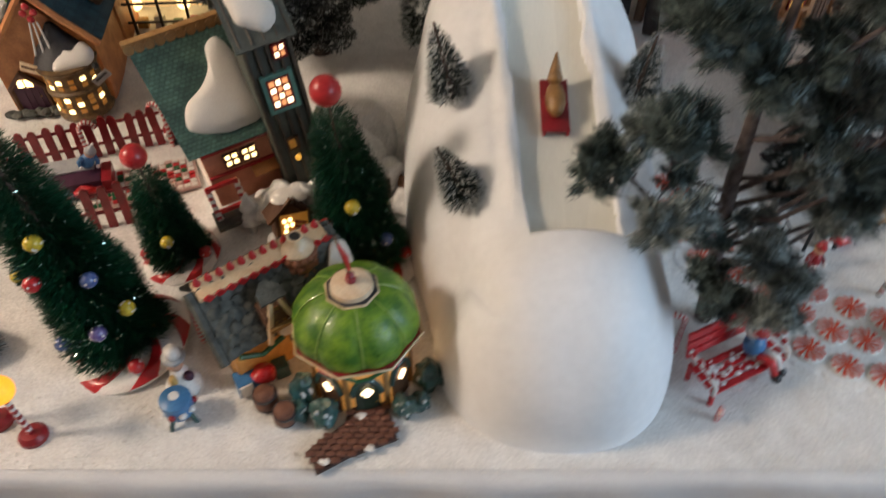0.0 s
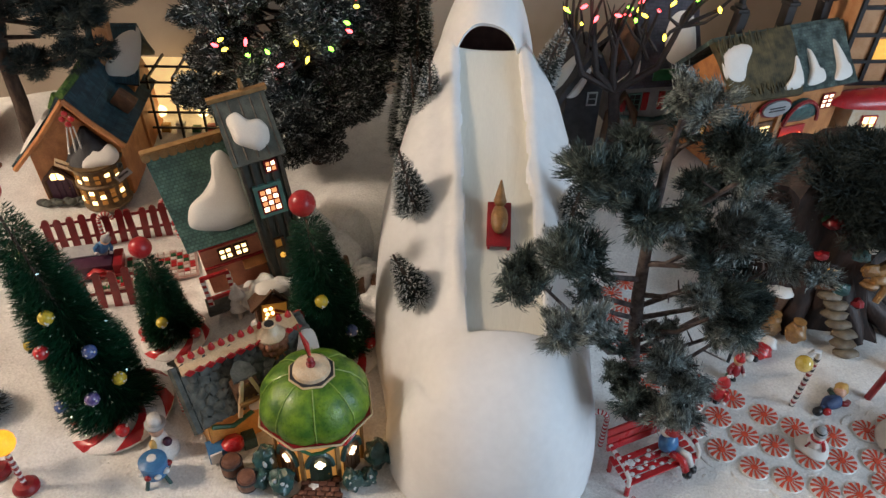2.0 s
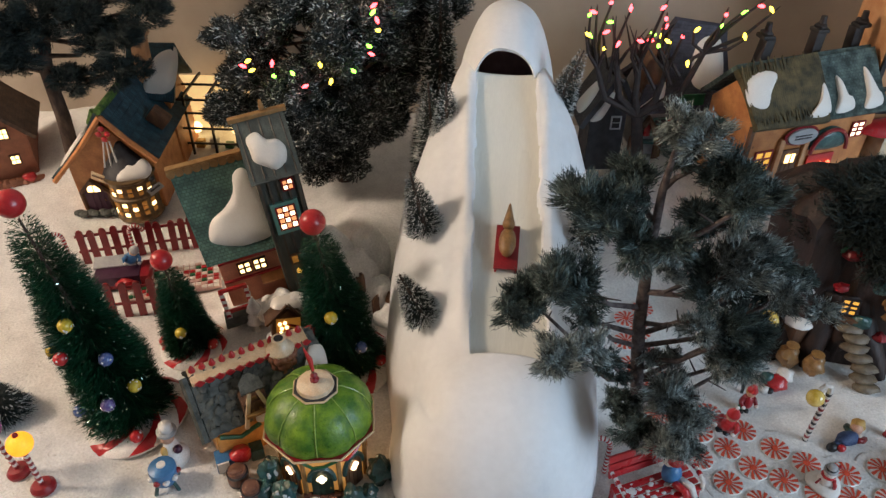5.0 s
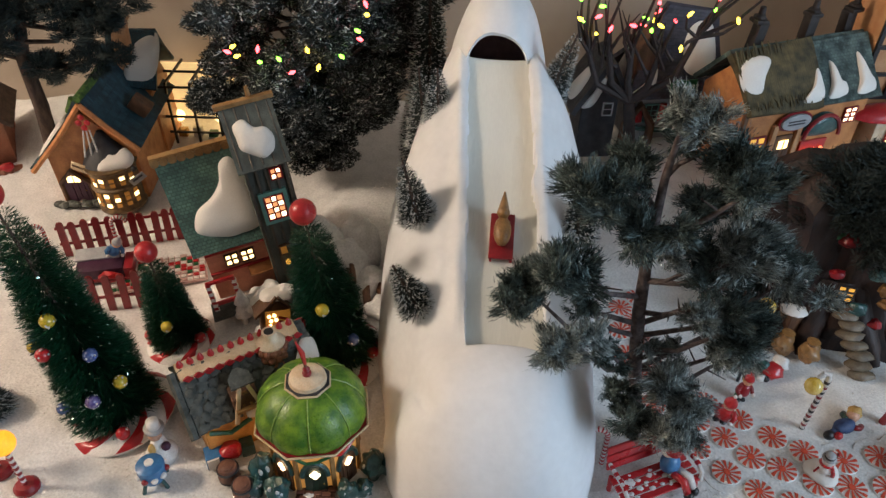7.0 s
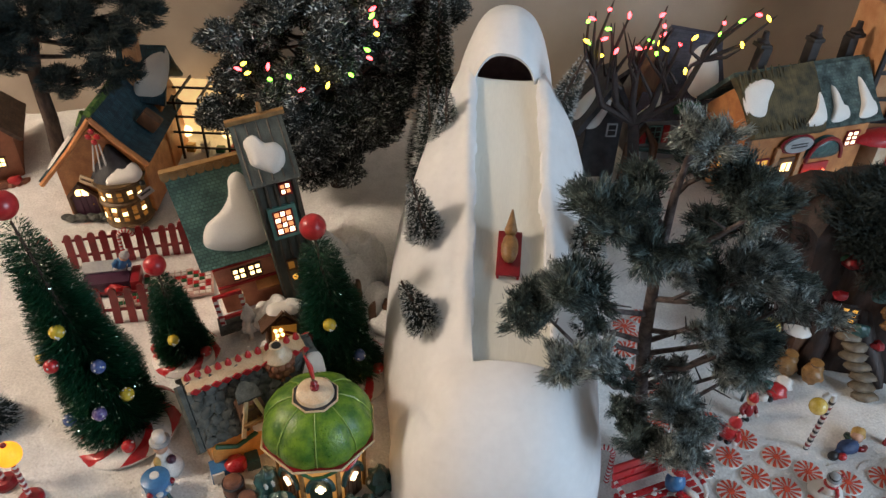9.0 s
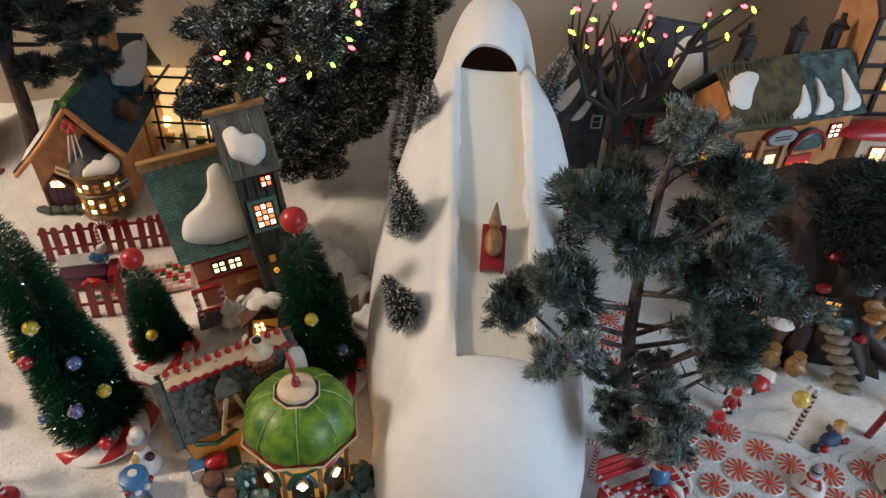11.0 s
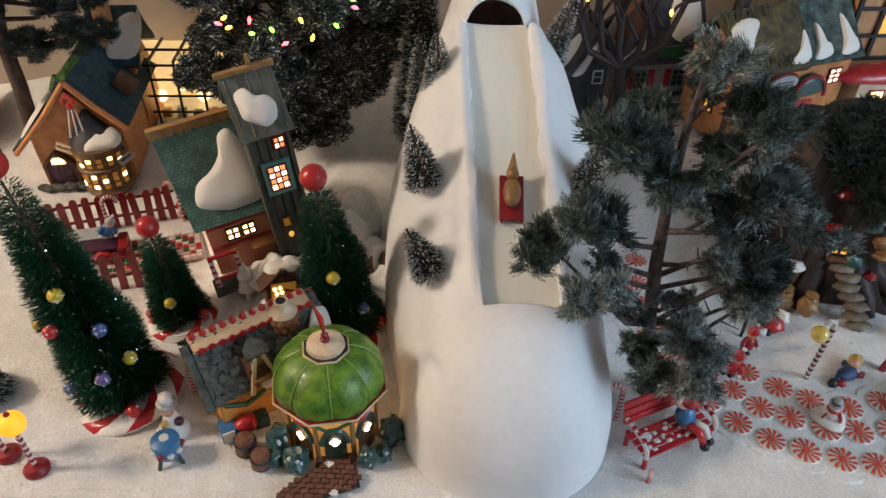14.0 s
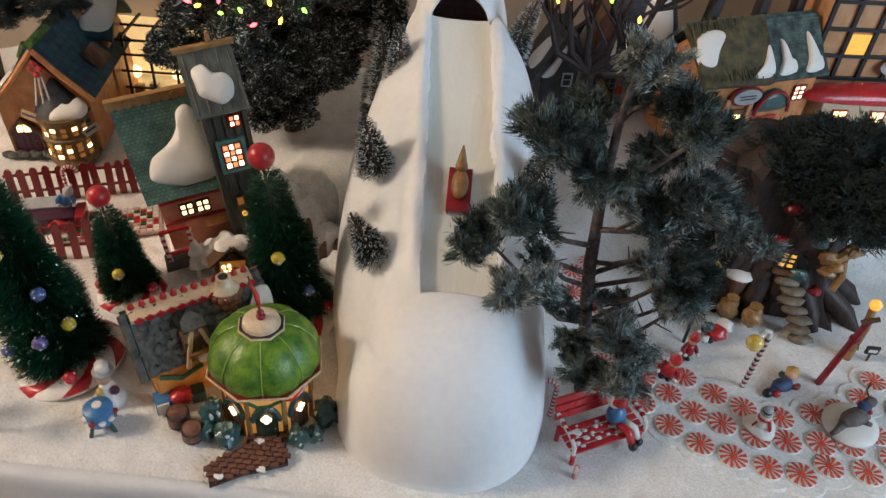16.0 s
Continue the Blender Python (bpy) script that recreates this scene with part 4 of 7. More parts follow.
def body(w, d, wall, ridge, along="x"):
    """Walls with two gables; the ridge runs along x or y. Base centred at the origin, front towards -y."""
    bm = B()
    if along == "x":
        prof = [(-d / 2, 0), (d / 2, 0), (d / 2, wall), (0, ridge), (-d / 2, wall)]
        rows = [[bm.verts.new((sx * w / 2, y, z)) for y, z in prof] for sx in (-1, 1)]
    else:
        prof = [(-w / 2, 0), (w / 2, 0), (w / 2, wall), (0, ridge), (-w / 2, wall)]
        rows = [[bm.verts.new((x, sy * d / 2, z)) for x, z in prof] for sy in (-1, 1)]
    a, b = rows
    for k in range(5):
        bm.faces.new((a[k], a[(k + 1) % 5], b[(k + 1) % 5], b[k]))
    bm.faces.new(a), bm.faces.new(b)
    bmesh.ops.bevel(bm, geom=bm.edges[:], offset=0.0012, segments=2, affect="EDGES")
    return bm


def _frame(w, h, t, depth, at):
    f = B()
    box(f, (w, depth, t), (at[0], at[1], at[2] - h / 2)), box(f, (w, depth, t), (at[0], at[1], at[2] + h / 2 - t))
    for sx in (-1, 1):
        box(f, (t, depth, h - 2 * t), (at[0] + sx * (w - t) / 2, at[1], at[2] - h / 2 + t))
    return f


def window(parent, m, w, h, cols, rows, lit, frame_mat, label="", depth=0.003, bar=0.0011, second=None, trim=0.002):
    """A small window in the wall's plane: local x across, z up, facing local -y."""
    ob = part("window", _frame(w + 2 * trim, h + 2 * trim, trim, depth, (0, 0, 0)), frame_mat, parent, label, smooth=False)
    ob.matrix_basis = m
    for c in range(1, cols):
        part("glazing_bar", box(B(), (bar, depth * 0.8, h), (-w / 2 + w * c / cols, 0, -h / 2)), frame_mat, ob, smooth=False)
    for r in range(1, rows):
        part("glazing_bar", box(B(), (w, depth * 0.7, bar), (0, 0, -h / 2 + h * r / rows - bar / 2)), frame_mat, ob, smooth=False)
    for c in range(cols):
        for r in range(rows):
            g = lit if second is None or (c + r) % 2 == 0 else second
            part("pane", box(B(), (w / cols, 0.0008, h / rows), (-w / 2 + w * (c + 0.5) / cols, 0, -h / 2 + h * r / rows)), g, ob, smooth=False)
    return ob


def door(parent, m, w, h, material, lit=None, arched=True):
    out = [(-w / 2, 0), (w / 2, 0), (w / 2, h * 0.72)] + ([(w / 2 * math.cos(a), h * 0.72 + h * 0.28 * math.sin(a)) for a in np.linspace(0.2, math.pi - 0.2, 9)] if arched else [(w / 2, h), (-w / 2, h)]) + [(-w / 2, h * 0.72)]
    d = part("door", slab(B(), out, 0.003, pose(0, 0, 0, 90, 0, 0)), material, parent)
    d.matrix_basis = m
    for k in (-0.25, 0, 0.25):
        part("board", box(B(), (w * 0.2, 0.001, h * 0.66), (k * w, -0.0033, h * 0.03)), material, d, smooth=False)
    if lit:
        part("pane", box(B(), (w * 0.55, 0.001, h * 0.2), (0, -0.0045, h * 0.70)), lit, d, smooth=False)
        part("bar", box(B(), (0.001, 0.0012, h * 0.2), (0, -0.0054, h * 0.70)), material, d, smooth=False)
    part("knob", ball(B(), 0.0011, (w * 0.36, -0.004, h * 0.4), n=8), GOLD, d)
    return d


def patch(parent, points, depth, m, name="snow_patch", material=None):
    return part(name, pillow(B(), rounded(points), depth, m), material or SNOW_PATCH, parent, "thick rounded patch of painted snow")


def plane_pose(e0, e1, r0):
    """Pose of a roof slope's plane: local x along the eave, y up the slope, z outwards."""
    e0, e1, r0 = Vector(e0), Vector(e1), Vector(r0)
    x = (e1 - e0).normalized()
    n = x.cross(r0 - e0).normalized()
    y = n.cross(x)
    m = Matrix((x, y, n)).transposed().to_4x4()
    m.translation = e0
    return m


def cottage():
    """Ginger cottage with a teal roof and a round two-storey bay."""
    h = thing("cottage", (-0.488, 0.895, 0.008), 8, "ginger ceramic cottage with steep teal roof and lit round bay", "house", lean=(0, -3))
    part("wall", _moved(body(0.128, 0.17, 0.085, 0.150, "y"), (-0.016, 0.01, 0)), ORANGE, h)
    y0, y1 = -0.090, 0.105
    el, er, rg = (-0.098, 0.066), (0.062, 0.092), (-0.002, 0.168)
    roof("roof", [(el[0], y1, el[1]), (el[0], y0, el[1]), (rg[0], y0, rg[1]), (rg[0], y1, rg[1])], 0.006, BLUEROOF, h, "dark teal thatched slope", 0.006)
    roof("roof", [(er[0], y0, er[1]), (er[0], y1, er[1]), (rg[0], y1, rg[1]), (rg[0], y0, rg[1])], 0.006, BLUEROOF, h, "dark teal thatched slope", 0.006)
    patch(h, [(0.02, 0.0), (0.10, 0.002), (0.17, 0.0), (0.18, 0.028), (0.14, 0.050), (0.10, 0.030), (0.05, 0.040), (0.016, 0.02)], 0.006, plane_pose((el[0], y1, el[1] + 0.005), (el[0], y0, el[1] + 0.005), (rg[0], y1, rg[1] + 0.005)))
    part("ridge_moss", tube(B(), [(0, y0 - 0.002, 0.174), (0.001, -0.03, 0.173), (0, 0.03, 0.176), (0, y1, 0.174)], [0.0055, 0.006, 0.005, 0.0062], 8), MOSS, h, "lime green moss along the ridge")
    part("moss_tuft", tube(B(), [(-0.022, y0 + 0.012, 0.150), (-0.010, y0 + 0.01, 0.170)], [0.006, 0.006], 8), MOSS, h)
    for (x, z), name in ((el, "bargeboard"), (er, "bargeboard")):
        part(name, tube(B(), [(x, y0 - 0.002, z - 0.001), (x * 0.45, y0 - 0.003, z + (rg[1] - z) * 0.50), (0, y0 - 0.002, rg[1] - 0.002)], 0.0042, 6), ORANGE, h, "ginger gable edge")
    for dx, dz in ((-0.006, 0), (0.006, 0), (0, -0.008), (0.0, 0.008)):
        part("rosette", ball(B(), 0.0045, (dx, y0 - 0.008, 0.142 + dz), (1, 0.5, 1), 10), RED, h, "red gable rosette")
    bay = B()
    lathe(bay, [(0.034, 0), (0.035, 0.004), (0.032, 0.008), (0.032, 0.036), (0.036, 0.038), (0.036, 0.041), (0.033, 0.043), (0.033, 0.066), (0.037, 0.069), (0.037, 0.072), (0.030, 0.073)], 28, (0.012, -0.085, 0))
    bayo = part("bay", bay, BAYBROWN, h, "round brown-ochre two-storey bay")
    for i, a in enumerate((-62, -38, -14, 12, 38, 64)):
        for j, z in enumerate((0.012, 0.0215, 0.0285, 0.0465, 0.0545)):
            lit = (i + j) % 2 == 0 and (i + 2 * j) % 5 < 3
            p = part("pane", box(B(), (0.0072, 0.002, 0.0058), (0, -0.0325, z), bevel=0.0005), GLASS_WARM if lit else GLASS_DIM, bayo)
            p.matrix_basis = pose(0.012, -0.085, 0, 0, 0, a)
    part("bay_roof", lathe(B(), [(0.036, 0.072), (0.028, 0.086), (0.012, 0.106), (0.004, 0.118)], 20, (0.008, -0.078, 0)), CHARCOAL, h)
    patch(h, [(-0.02, -0.012), (0.018, -0.014), (0.03, 0.0), (0.02, 0.018), (0.006, 0.008), (-0.012, 0.012)], 0.008, pose(0.022, -0.100, 0.080, 38, 0, 12))
    for x, t in ((-0.014, -14), (-0.004, -4), (0.006, 6)):
        part("spoke", cyl(B(), 0.0014, 0.001, 0.040, (x, -0.098, 0.088), (-8, -t * 0.8, 0), 6), WHITE, h)
    door(h, pose(-0.052, -0.077, 0.001, 0, 0, 0), 0.034, 0.052, PLUM, GLASS_WARM)
    part("door_arch", tube(B(), [(-0.072, -0.078, 0.0), (-0.073, -0.079, 0.035), (-0.052, -0.081, 0.057), (-0.031, -0.079, 0.035), (-0.030, -0.078, 0)], 0.004, 6), BROWN, h)
    for k in range(9):
        part("doorstep_stone", ball(B(), 0.009, (-0.085 + 0.009 * k, -0.084 - 0.004 * (k % 2), 0.002), (1, 0.8, 0.55), 8, 0.3, k), STONE, h)
    sg = part("sign", box(B(), (0.024, 0.002, 0.011), (0.055, -0.105, 0.048), (0, -28, 18), 0.0006), GREYWALL, h, "small grey hanging sign")
    part("lettering", box(B(), (0.017, 0.0006, 0.003), (0.0535, -0.1065, 0.053), (0, -28, 18)), CHARCOAL, sg)
    sg = part("sign", box(B(), (0.024, 0.002, 0.013), (-0.030, -0.098, 0.066), (0, 22, -10), 0.0006), CREAM, h, "small cream sign")
    part("lettering", box(B(), (0.016, 0.0006, 0.003), (-0.0298, -0.1000, 0.0725), (0, 22, -10)), BROWN, sg)
    part("lantern", ball(B(), 0.0045, (0.050, -0.103, 0.068), n=8), BLACK, h)
    # rear wing with chimney
    part("rear_wing", _moved(body(0.062, 0.09, 0.11, 0.175, "x"), (0.020, 0.085, 0)), ORANGE, h)
    roof("roof", [(-0.01, 0.035, 0.135), (0.064, 0.032, 0.122), (0.064, 0.092, 0.192), (-0.01, 0.092, 0.196)], 0.006, BLUEROOF, h, "dark teal thatched slope", 0.004)
    roof("roof", [(0.064, 0.140, 0.125), (-0.01, 0.140, 0.125), (-0.01, 0.092, 0.196), (0.064, 0.092, 0.192)], 0.006, BLUEROOF, h, "dark teal thatched slope", 0.004)
    patch(h, [(0.0, 0.0), (0.03, 0.006), (0.034, 0.04), (0.026, 0.064), (0.006, 0.05), (-0.004, 0.024)], 0.007, plane_pose((-0.01, 0.035, 0.141), (0.064, 0.032, 0.128), (-0.01, 0.092, 0.202)) @ pose(0.030, 0.006, 0) @ Matrix.Diagonal((1.25, 1.25, 1, 1)))
    ch = B()
    box(ch, (0.022, 0.022, 0.085), (0.018, 0.060, 0.14), (0, 5, 0), 0.003), box(ch, (0.029, 0.028, 0.008), (0.0255, 0.060, 0.223), (0, 5, 0), 0.003)
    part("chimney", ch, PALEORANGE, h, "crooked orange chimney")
    part("dormer", box(B(), (0.030, 0.02, 0.022), (0.046, -0.02, 0.118), (0, 45, 0), 0.003), BROWN, h, "small brown roof hatch")
    return h


def _moved(bm, at):
    bmesh.ops.translate(bm, vec=at, verts=bm.verts[:])
    return bm


PLUM = mat("plum_door", (0.07, 0.02, 0.05), (0.05, 0.012, 0.035), rough=0.45, scale=90, bump=0.3, stretch=(1, 1, 0.2))
cottage()


def corner_house():
    """The cottage at the edge of the view, ginger with lit windows."""
    h = thing("side_cottage", (-0.752, 0.90, 0.01), 28, "brown ginger cottage with warm lit windows at the table's side", "house")
    part("wall", body(0.13, 0.10, 0.085, 0.15, "y"), COBBLE, h)
    roof("roof", [(0.078, -0.065, 0.075), (0.078, 0.06, 0.075), (0, 0.06, 0.162), (0, -0.065, 0.162)], 0.006, BROWNROOF, h, "dark brown slope", 0.003)
    roof("roof", [(-0.078, 0.06, 0.075), (-0.078, -0.065, 0.075), (0, -0.065, 0.162), (0, 0.06, 0.162)], 0.006, BROWNROOF, h, "dark brown slope", 0.003)
    window(h, pose(0.034, -0.0515, 0.085), 0.012, 0.016, 2, 2, GLASS_WARM, BROWN)
    window(h, pose(0.038, -0.0515, 0.038), 0.012, 0.014, 2, 2, GLASS_WARM, BROWN)
    window(h, pose(-0.02, -0.0515, 0.038), 0.020, 0.018, 2, 2, GLASS_WARM, BROWN)
    for k in range(8):
        part("plinth_stone", ball(B(), 0.011, (0.065 - 0.010 * k, -0.062, 0.002), (1, 0.8, 0.8), 8, 0.3, k), COBBLE, h)
    part("bow", ball(B(), 0.009, (0.052, -0.066, 0.012), (1.3, 0.8, 0.8), 10, 0.3), RED, h, "red bow")
    return h


BROWNROOF = shingled("brown_shingles", (0.12, 0.06, 0.03), (0.07, 0.035, 0.02), (0.3, 0.25, 0.2), 0.005, 0.005)
corner_house()


def greenhouse():
    h = thing("glazed_shop", (-0.405, 1.02, 0.01), 4, "black-framed glazed building glowing warm inside", "house")
    w, d, hh = 0.155, 0.09, 0.115
    part("back", box(B(), (w, 0.004, hh * 0.97), (0, d / 2, 0)), INTERIOR, h, "warm lit interior")
    part("floor_plate", box(B(), (w, d, 0.004), (0, 0, 0)), INTERIOR, h)
    for k in range(5):
        part("roof_bar", box(B(), (0.0035, d, 0.0035), (-w / 2 + w * k / 4, 0, hh)), BLACK, h, smooth=False)
    part("roof_bar", box(B(), (w, 0.0035, 0.003), (0, 0.0, hh + 0.0003)), BLACK, h, smooth=False)
    for sx in (-1, 1):
        part("side", box(B(), (0.004, d, hh), (sx * w / 2, 0, 0)), CHARCOAL, h)
    for k in range(5):
        part("post", box(B(), (0.0035, 0.0035, hh), (-w / 2 + w * k / 4, -d / 2, 0)), BLACK, h, smooth=False)
    for z in (0.002, 0.030, 0.058, 0.086, 0.110):
        part("rail", box(B(), (w, 0.003, 0.003), (0, -d / 2 - 0.0005, z)), BLACK, h, smooth=False)
    for k, x in enumerate((-0.05, -0.01, 0.02)):
        part("lamp_glow", ball(B(), 0.010, (x, 0.012, 0.03 + 0.02 * (k % 2)), n=12), GLASS_WARM, h, "glowing bulb inside")
    for k in range(5):
        part("goods", box(B(), (0.014, 0.012, 0.016 + 0.004 * (k % 3)), (-0.06 + 0.025 * k, -0.02, 0.004), bevel=0.001), [RED, GOLD, WHITE, GREENPAINT, RED][k], h)
    return h


greenhouse()


def green_roof_house():
    """Narrow house with a green slate roof, a snow patch and a boarded tower."""
    h = thing("green_roof_house", (-0.226, 0.668, 0.032), 27, "ceramic house with green slate roof, snow patch and boarded tower", "house", lean=(2, -6))
    part("wall", _moved(body(0.098, 0.115, 0.092, 0.175, "x"), (0.004, 0, 0)), SALMON, h)
    e0, e1, r1, r0 = (-0.056, -0.068, 0.088), (0.042, -0.068, 0.088), (0.042, 0.006, 0.188), (-0.066, 0.006, 0.188)
    roof("roof", [e0, e1, r1, r0], 0.006, GREENROOF, h, "mossy green slate slope", 0.004)
    roof("roof", [(0.042, 0.080, 0.090), (-0.060, 0.080, 0.090), r0, r1], 0.006, GREENROOF, h, "mossy green slate slope", 0.004)
    part("ridge_board", box(B(), (0.114, 0.010, 0.007), (-0.012, 0.006, 0.190), (0, 0, 0), 0.001), OCHRE, h, "scalloped ochre ridge board")
    for k in range(11):
        sc = B()
        cyl(sc, 0.0052, 0.0052, 0.002, (-0.064 + 0.0102 * k, 0.0005, 0.190), (78, 0, 0), 10)
        part("scallop", sc, OCHRE, h)
    m = plane_pose((e0[0], e0[1], e0[2] + 0.005), (e1[0], e1[1], e1[2] + 0.005), (r0[0], r0[1], r0[2] + 0.005))
    patch(h, [(0.012, 0.030), (0.018, 0.020), (0.040, 0.010), (0.062, 0.008), (0.086, 0.014), (0.088, 0.045), (0.084, 0.080), (0.074, 0.106), (0.060, 0.100), (0.054, 0.078), (0.040, 0.062), (0.020, 0.050)], 0.010, m)
    for wx in (-0.016, 0.003):
        window(h, pose(wx, -0.0585, 0.063), 0.013, 0.015, 2, 2, GLASS_WARM, BROWN, bar=0.0026)
    for bz in (0.046, 0.078):
        part("sill_band", box(B(), (0.098, 0.004, 0.003), (0.004, -0.0585, bz)), RED, h)
    part("door_hood", box(B(), (0.030, 0.018, 0.004), (0.014, -0.064, 0.040), (18, 0, 0), 0.001), ORANGE, h, "small orange hood over the door")
    # porch of candy stripes
    for x in (-0.052, -0.022):
        part("porch_post", box(B(), (0.005, 0.005, 0.052), (x, -0.078, 0)), RED, h, "red porch post", smooth=False)
        for k in range(5):
            part("stripe", box(B(), (0.0056, 0.0056, 0.005), (x, -0.078, 0.003 + 0.010 * k), (0, 12, 0)), WHITE, h, smooth=False)
    part("porch_rail", box(B(), (0.034, 0.004, 0.004), (-0.037, -0.078, 0.050)), RED, h, smooth=False)
    part("porch_rail", box(B(), (0.034, 0.004, 0.004), (-0.037, -0.078, 0.014)), RED, h, smooth=False)
    part("porch_step", box(B(), (0.042, 0.03, 0.006), (-0.037, -0.078, 0), bevel=0.001), STONE, h)
    # tower
    tw = part("tower", box(B(), (0.047, 0.058, 0.215), (0.050, -0.054, 0), (0, 0, 0), 0.002), TEALWALL, h, "grey-teal boarded tower")
    for k in range(5):
        part("batten", box(B(), (0.0025, 0.003, 0.205), (0.029 + 0.0105 * k, -0.0845, 0.004)), BATTEN, tw, smooth=False)
    for sy in (-1, 0, 1):
        part("batten", box(B(), (0.003, 0.003, 0.205), (0.0745, -0.054 + sy * 0.018, 0.004)), BATTEN, tw, smooth=False)
    t0, t1, t2, t3 = (0.021, -0.090, 0.200), (0.079, -0.090, 0.200), (0.079, -0.038, 0.256), (0.021, -0.038, 0.256)
    roof("roof", [t0, t1, t2, t3], 0.005, TEALWALL, h, "grey boarded tower roof")
    for k in range(5):
        part("batten", tube(B(), [(0.026 + 0.012 * k, -0.091, 0.2065), (0.026 + 0.012 * k, -0.040, 0.2605)], 0.0011, 5), BATTEN, h)
    roof("roof", [(0.079, -0.006, 0.21), (0.021, -0.006, 0.21), t3, t2], 0.005, TEALWALL, h, "grey boarded tower roof")
    part("tower_ridge", box(B(), (0.066, 0.008, 0.006), (0.050, -0.038, 0.259), bevel=0.001), OCHRE, h)
    part("finial", cyl(B(), 0.003, 0.002, 0.012, (0.057, -0.036, 0.266), n=8), OCHRE, h)
    patch(h, [(0.004, 0.030), (0.006, 0.014), (0.020, 0.004), (0.034, -0.004), (0.050, 0.004), (0.056, 0.022), (0.048, 0.038), (0.032, 0.042), (0.020, 0.056), (0.004, 0.050)], 0.010, plane_pose((t0[0], t0[1], t0[2] + 0.005), (t1[0], t1[1], t1[2] + 0.005), (t3[0], t3[1], t3[2] + 0.005)) @ pose(0.006, 0.010, 0) @ Matrix.Diagonal((0.78, 0.85, 1, 1)))
    window(h, pose(0.050, -0.086, 0.142), 0.019, 0.032, 3, 4, GLASS_WHITE, DARKRED, bar=0.0017, second=GLASS_ORANGE)
    part("window_casing", _frame(0.032, 0.046, 0.006, 0.004, (0.050, -0.0850, 0.142)), TEALTRIM, h, "teal window casing")
    window(h, pose(0.060, -0.086, 0.188), 0.010, 0.013, 2, 2, GLASS_WHITE, DARKRED, bar=0.0017, second=GLASS_ORANGE)
    window(h, pose(0.046, -0.0855, 0.075), 0.009, 0.012, 1, 1, GLASS_DIM, BROWN)
    part("wall_lantern", ball(B(), 0.0035, (0.046, -0.090, 0.058), (1, 0.7, 1.2), 10), GLASS_AMBER, h, "small yellow wall lantern")
    part("footing", box(B(), (0.112, 0.125, 0.04), (0.006, -0.004, -0.036), bevel=0.004), SNOW_PATCH, h, "white snow-covered footing")
    h.scale = (1.0, 1.0, 0.93)
    return h


green_roof_house()


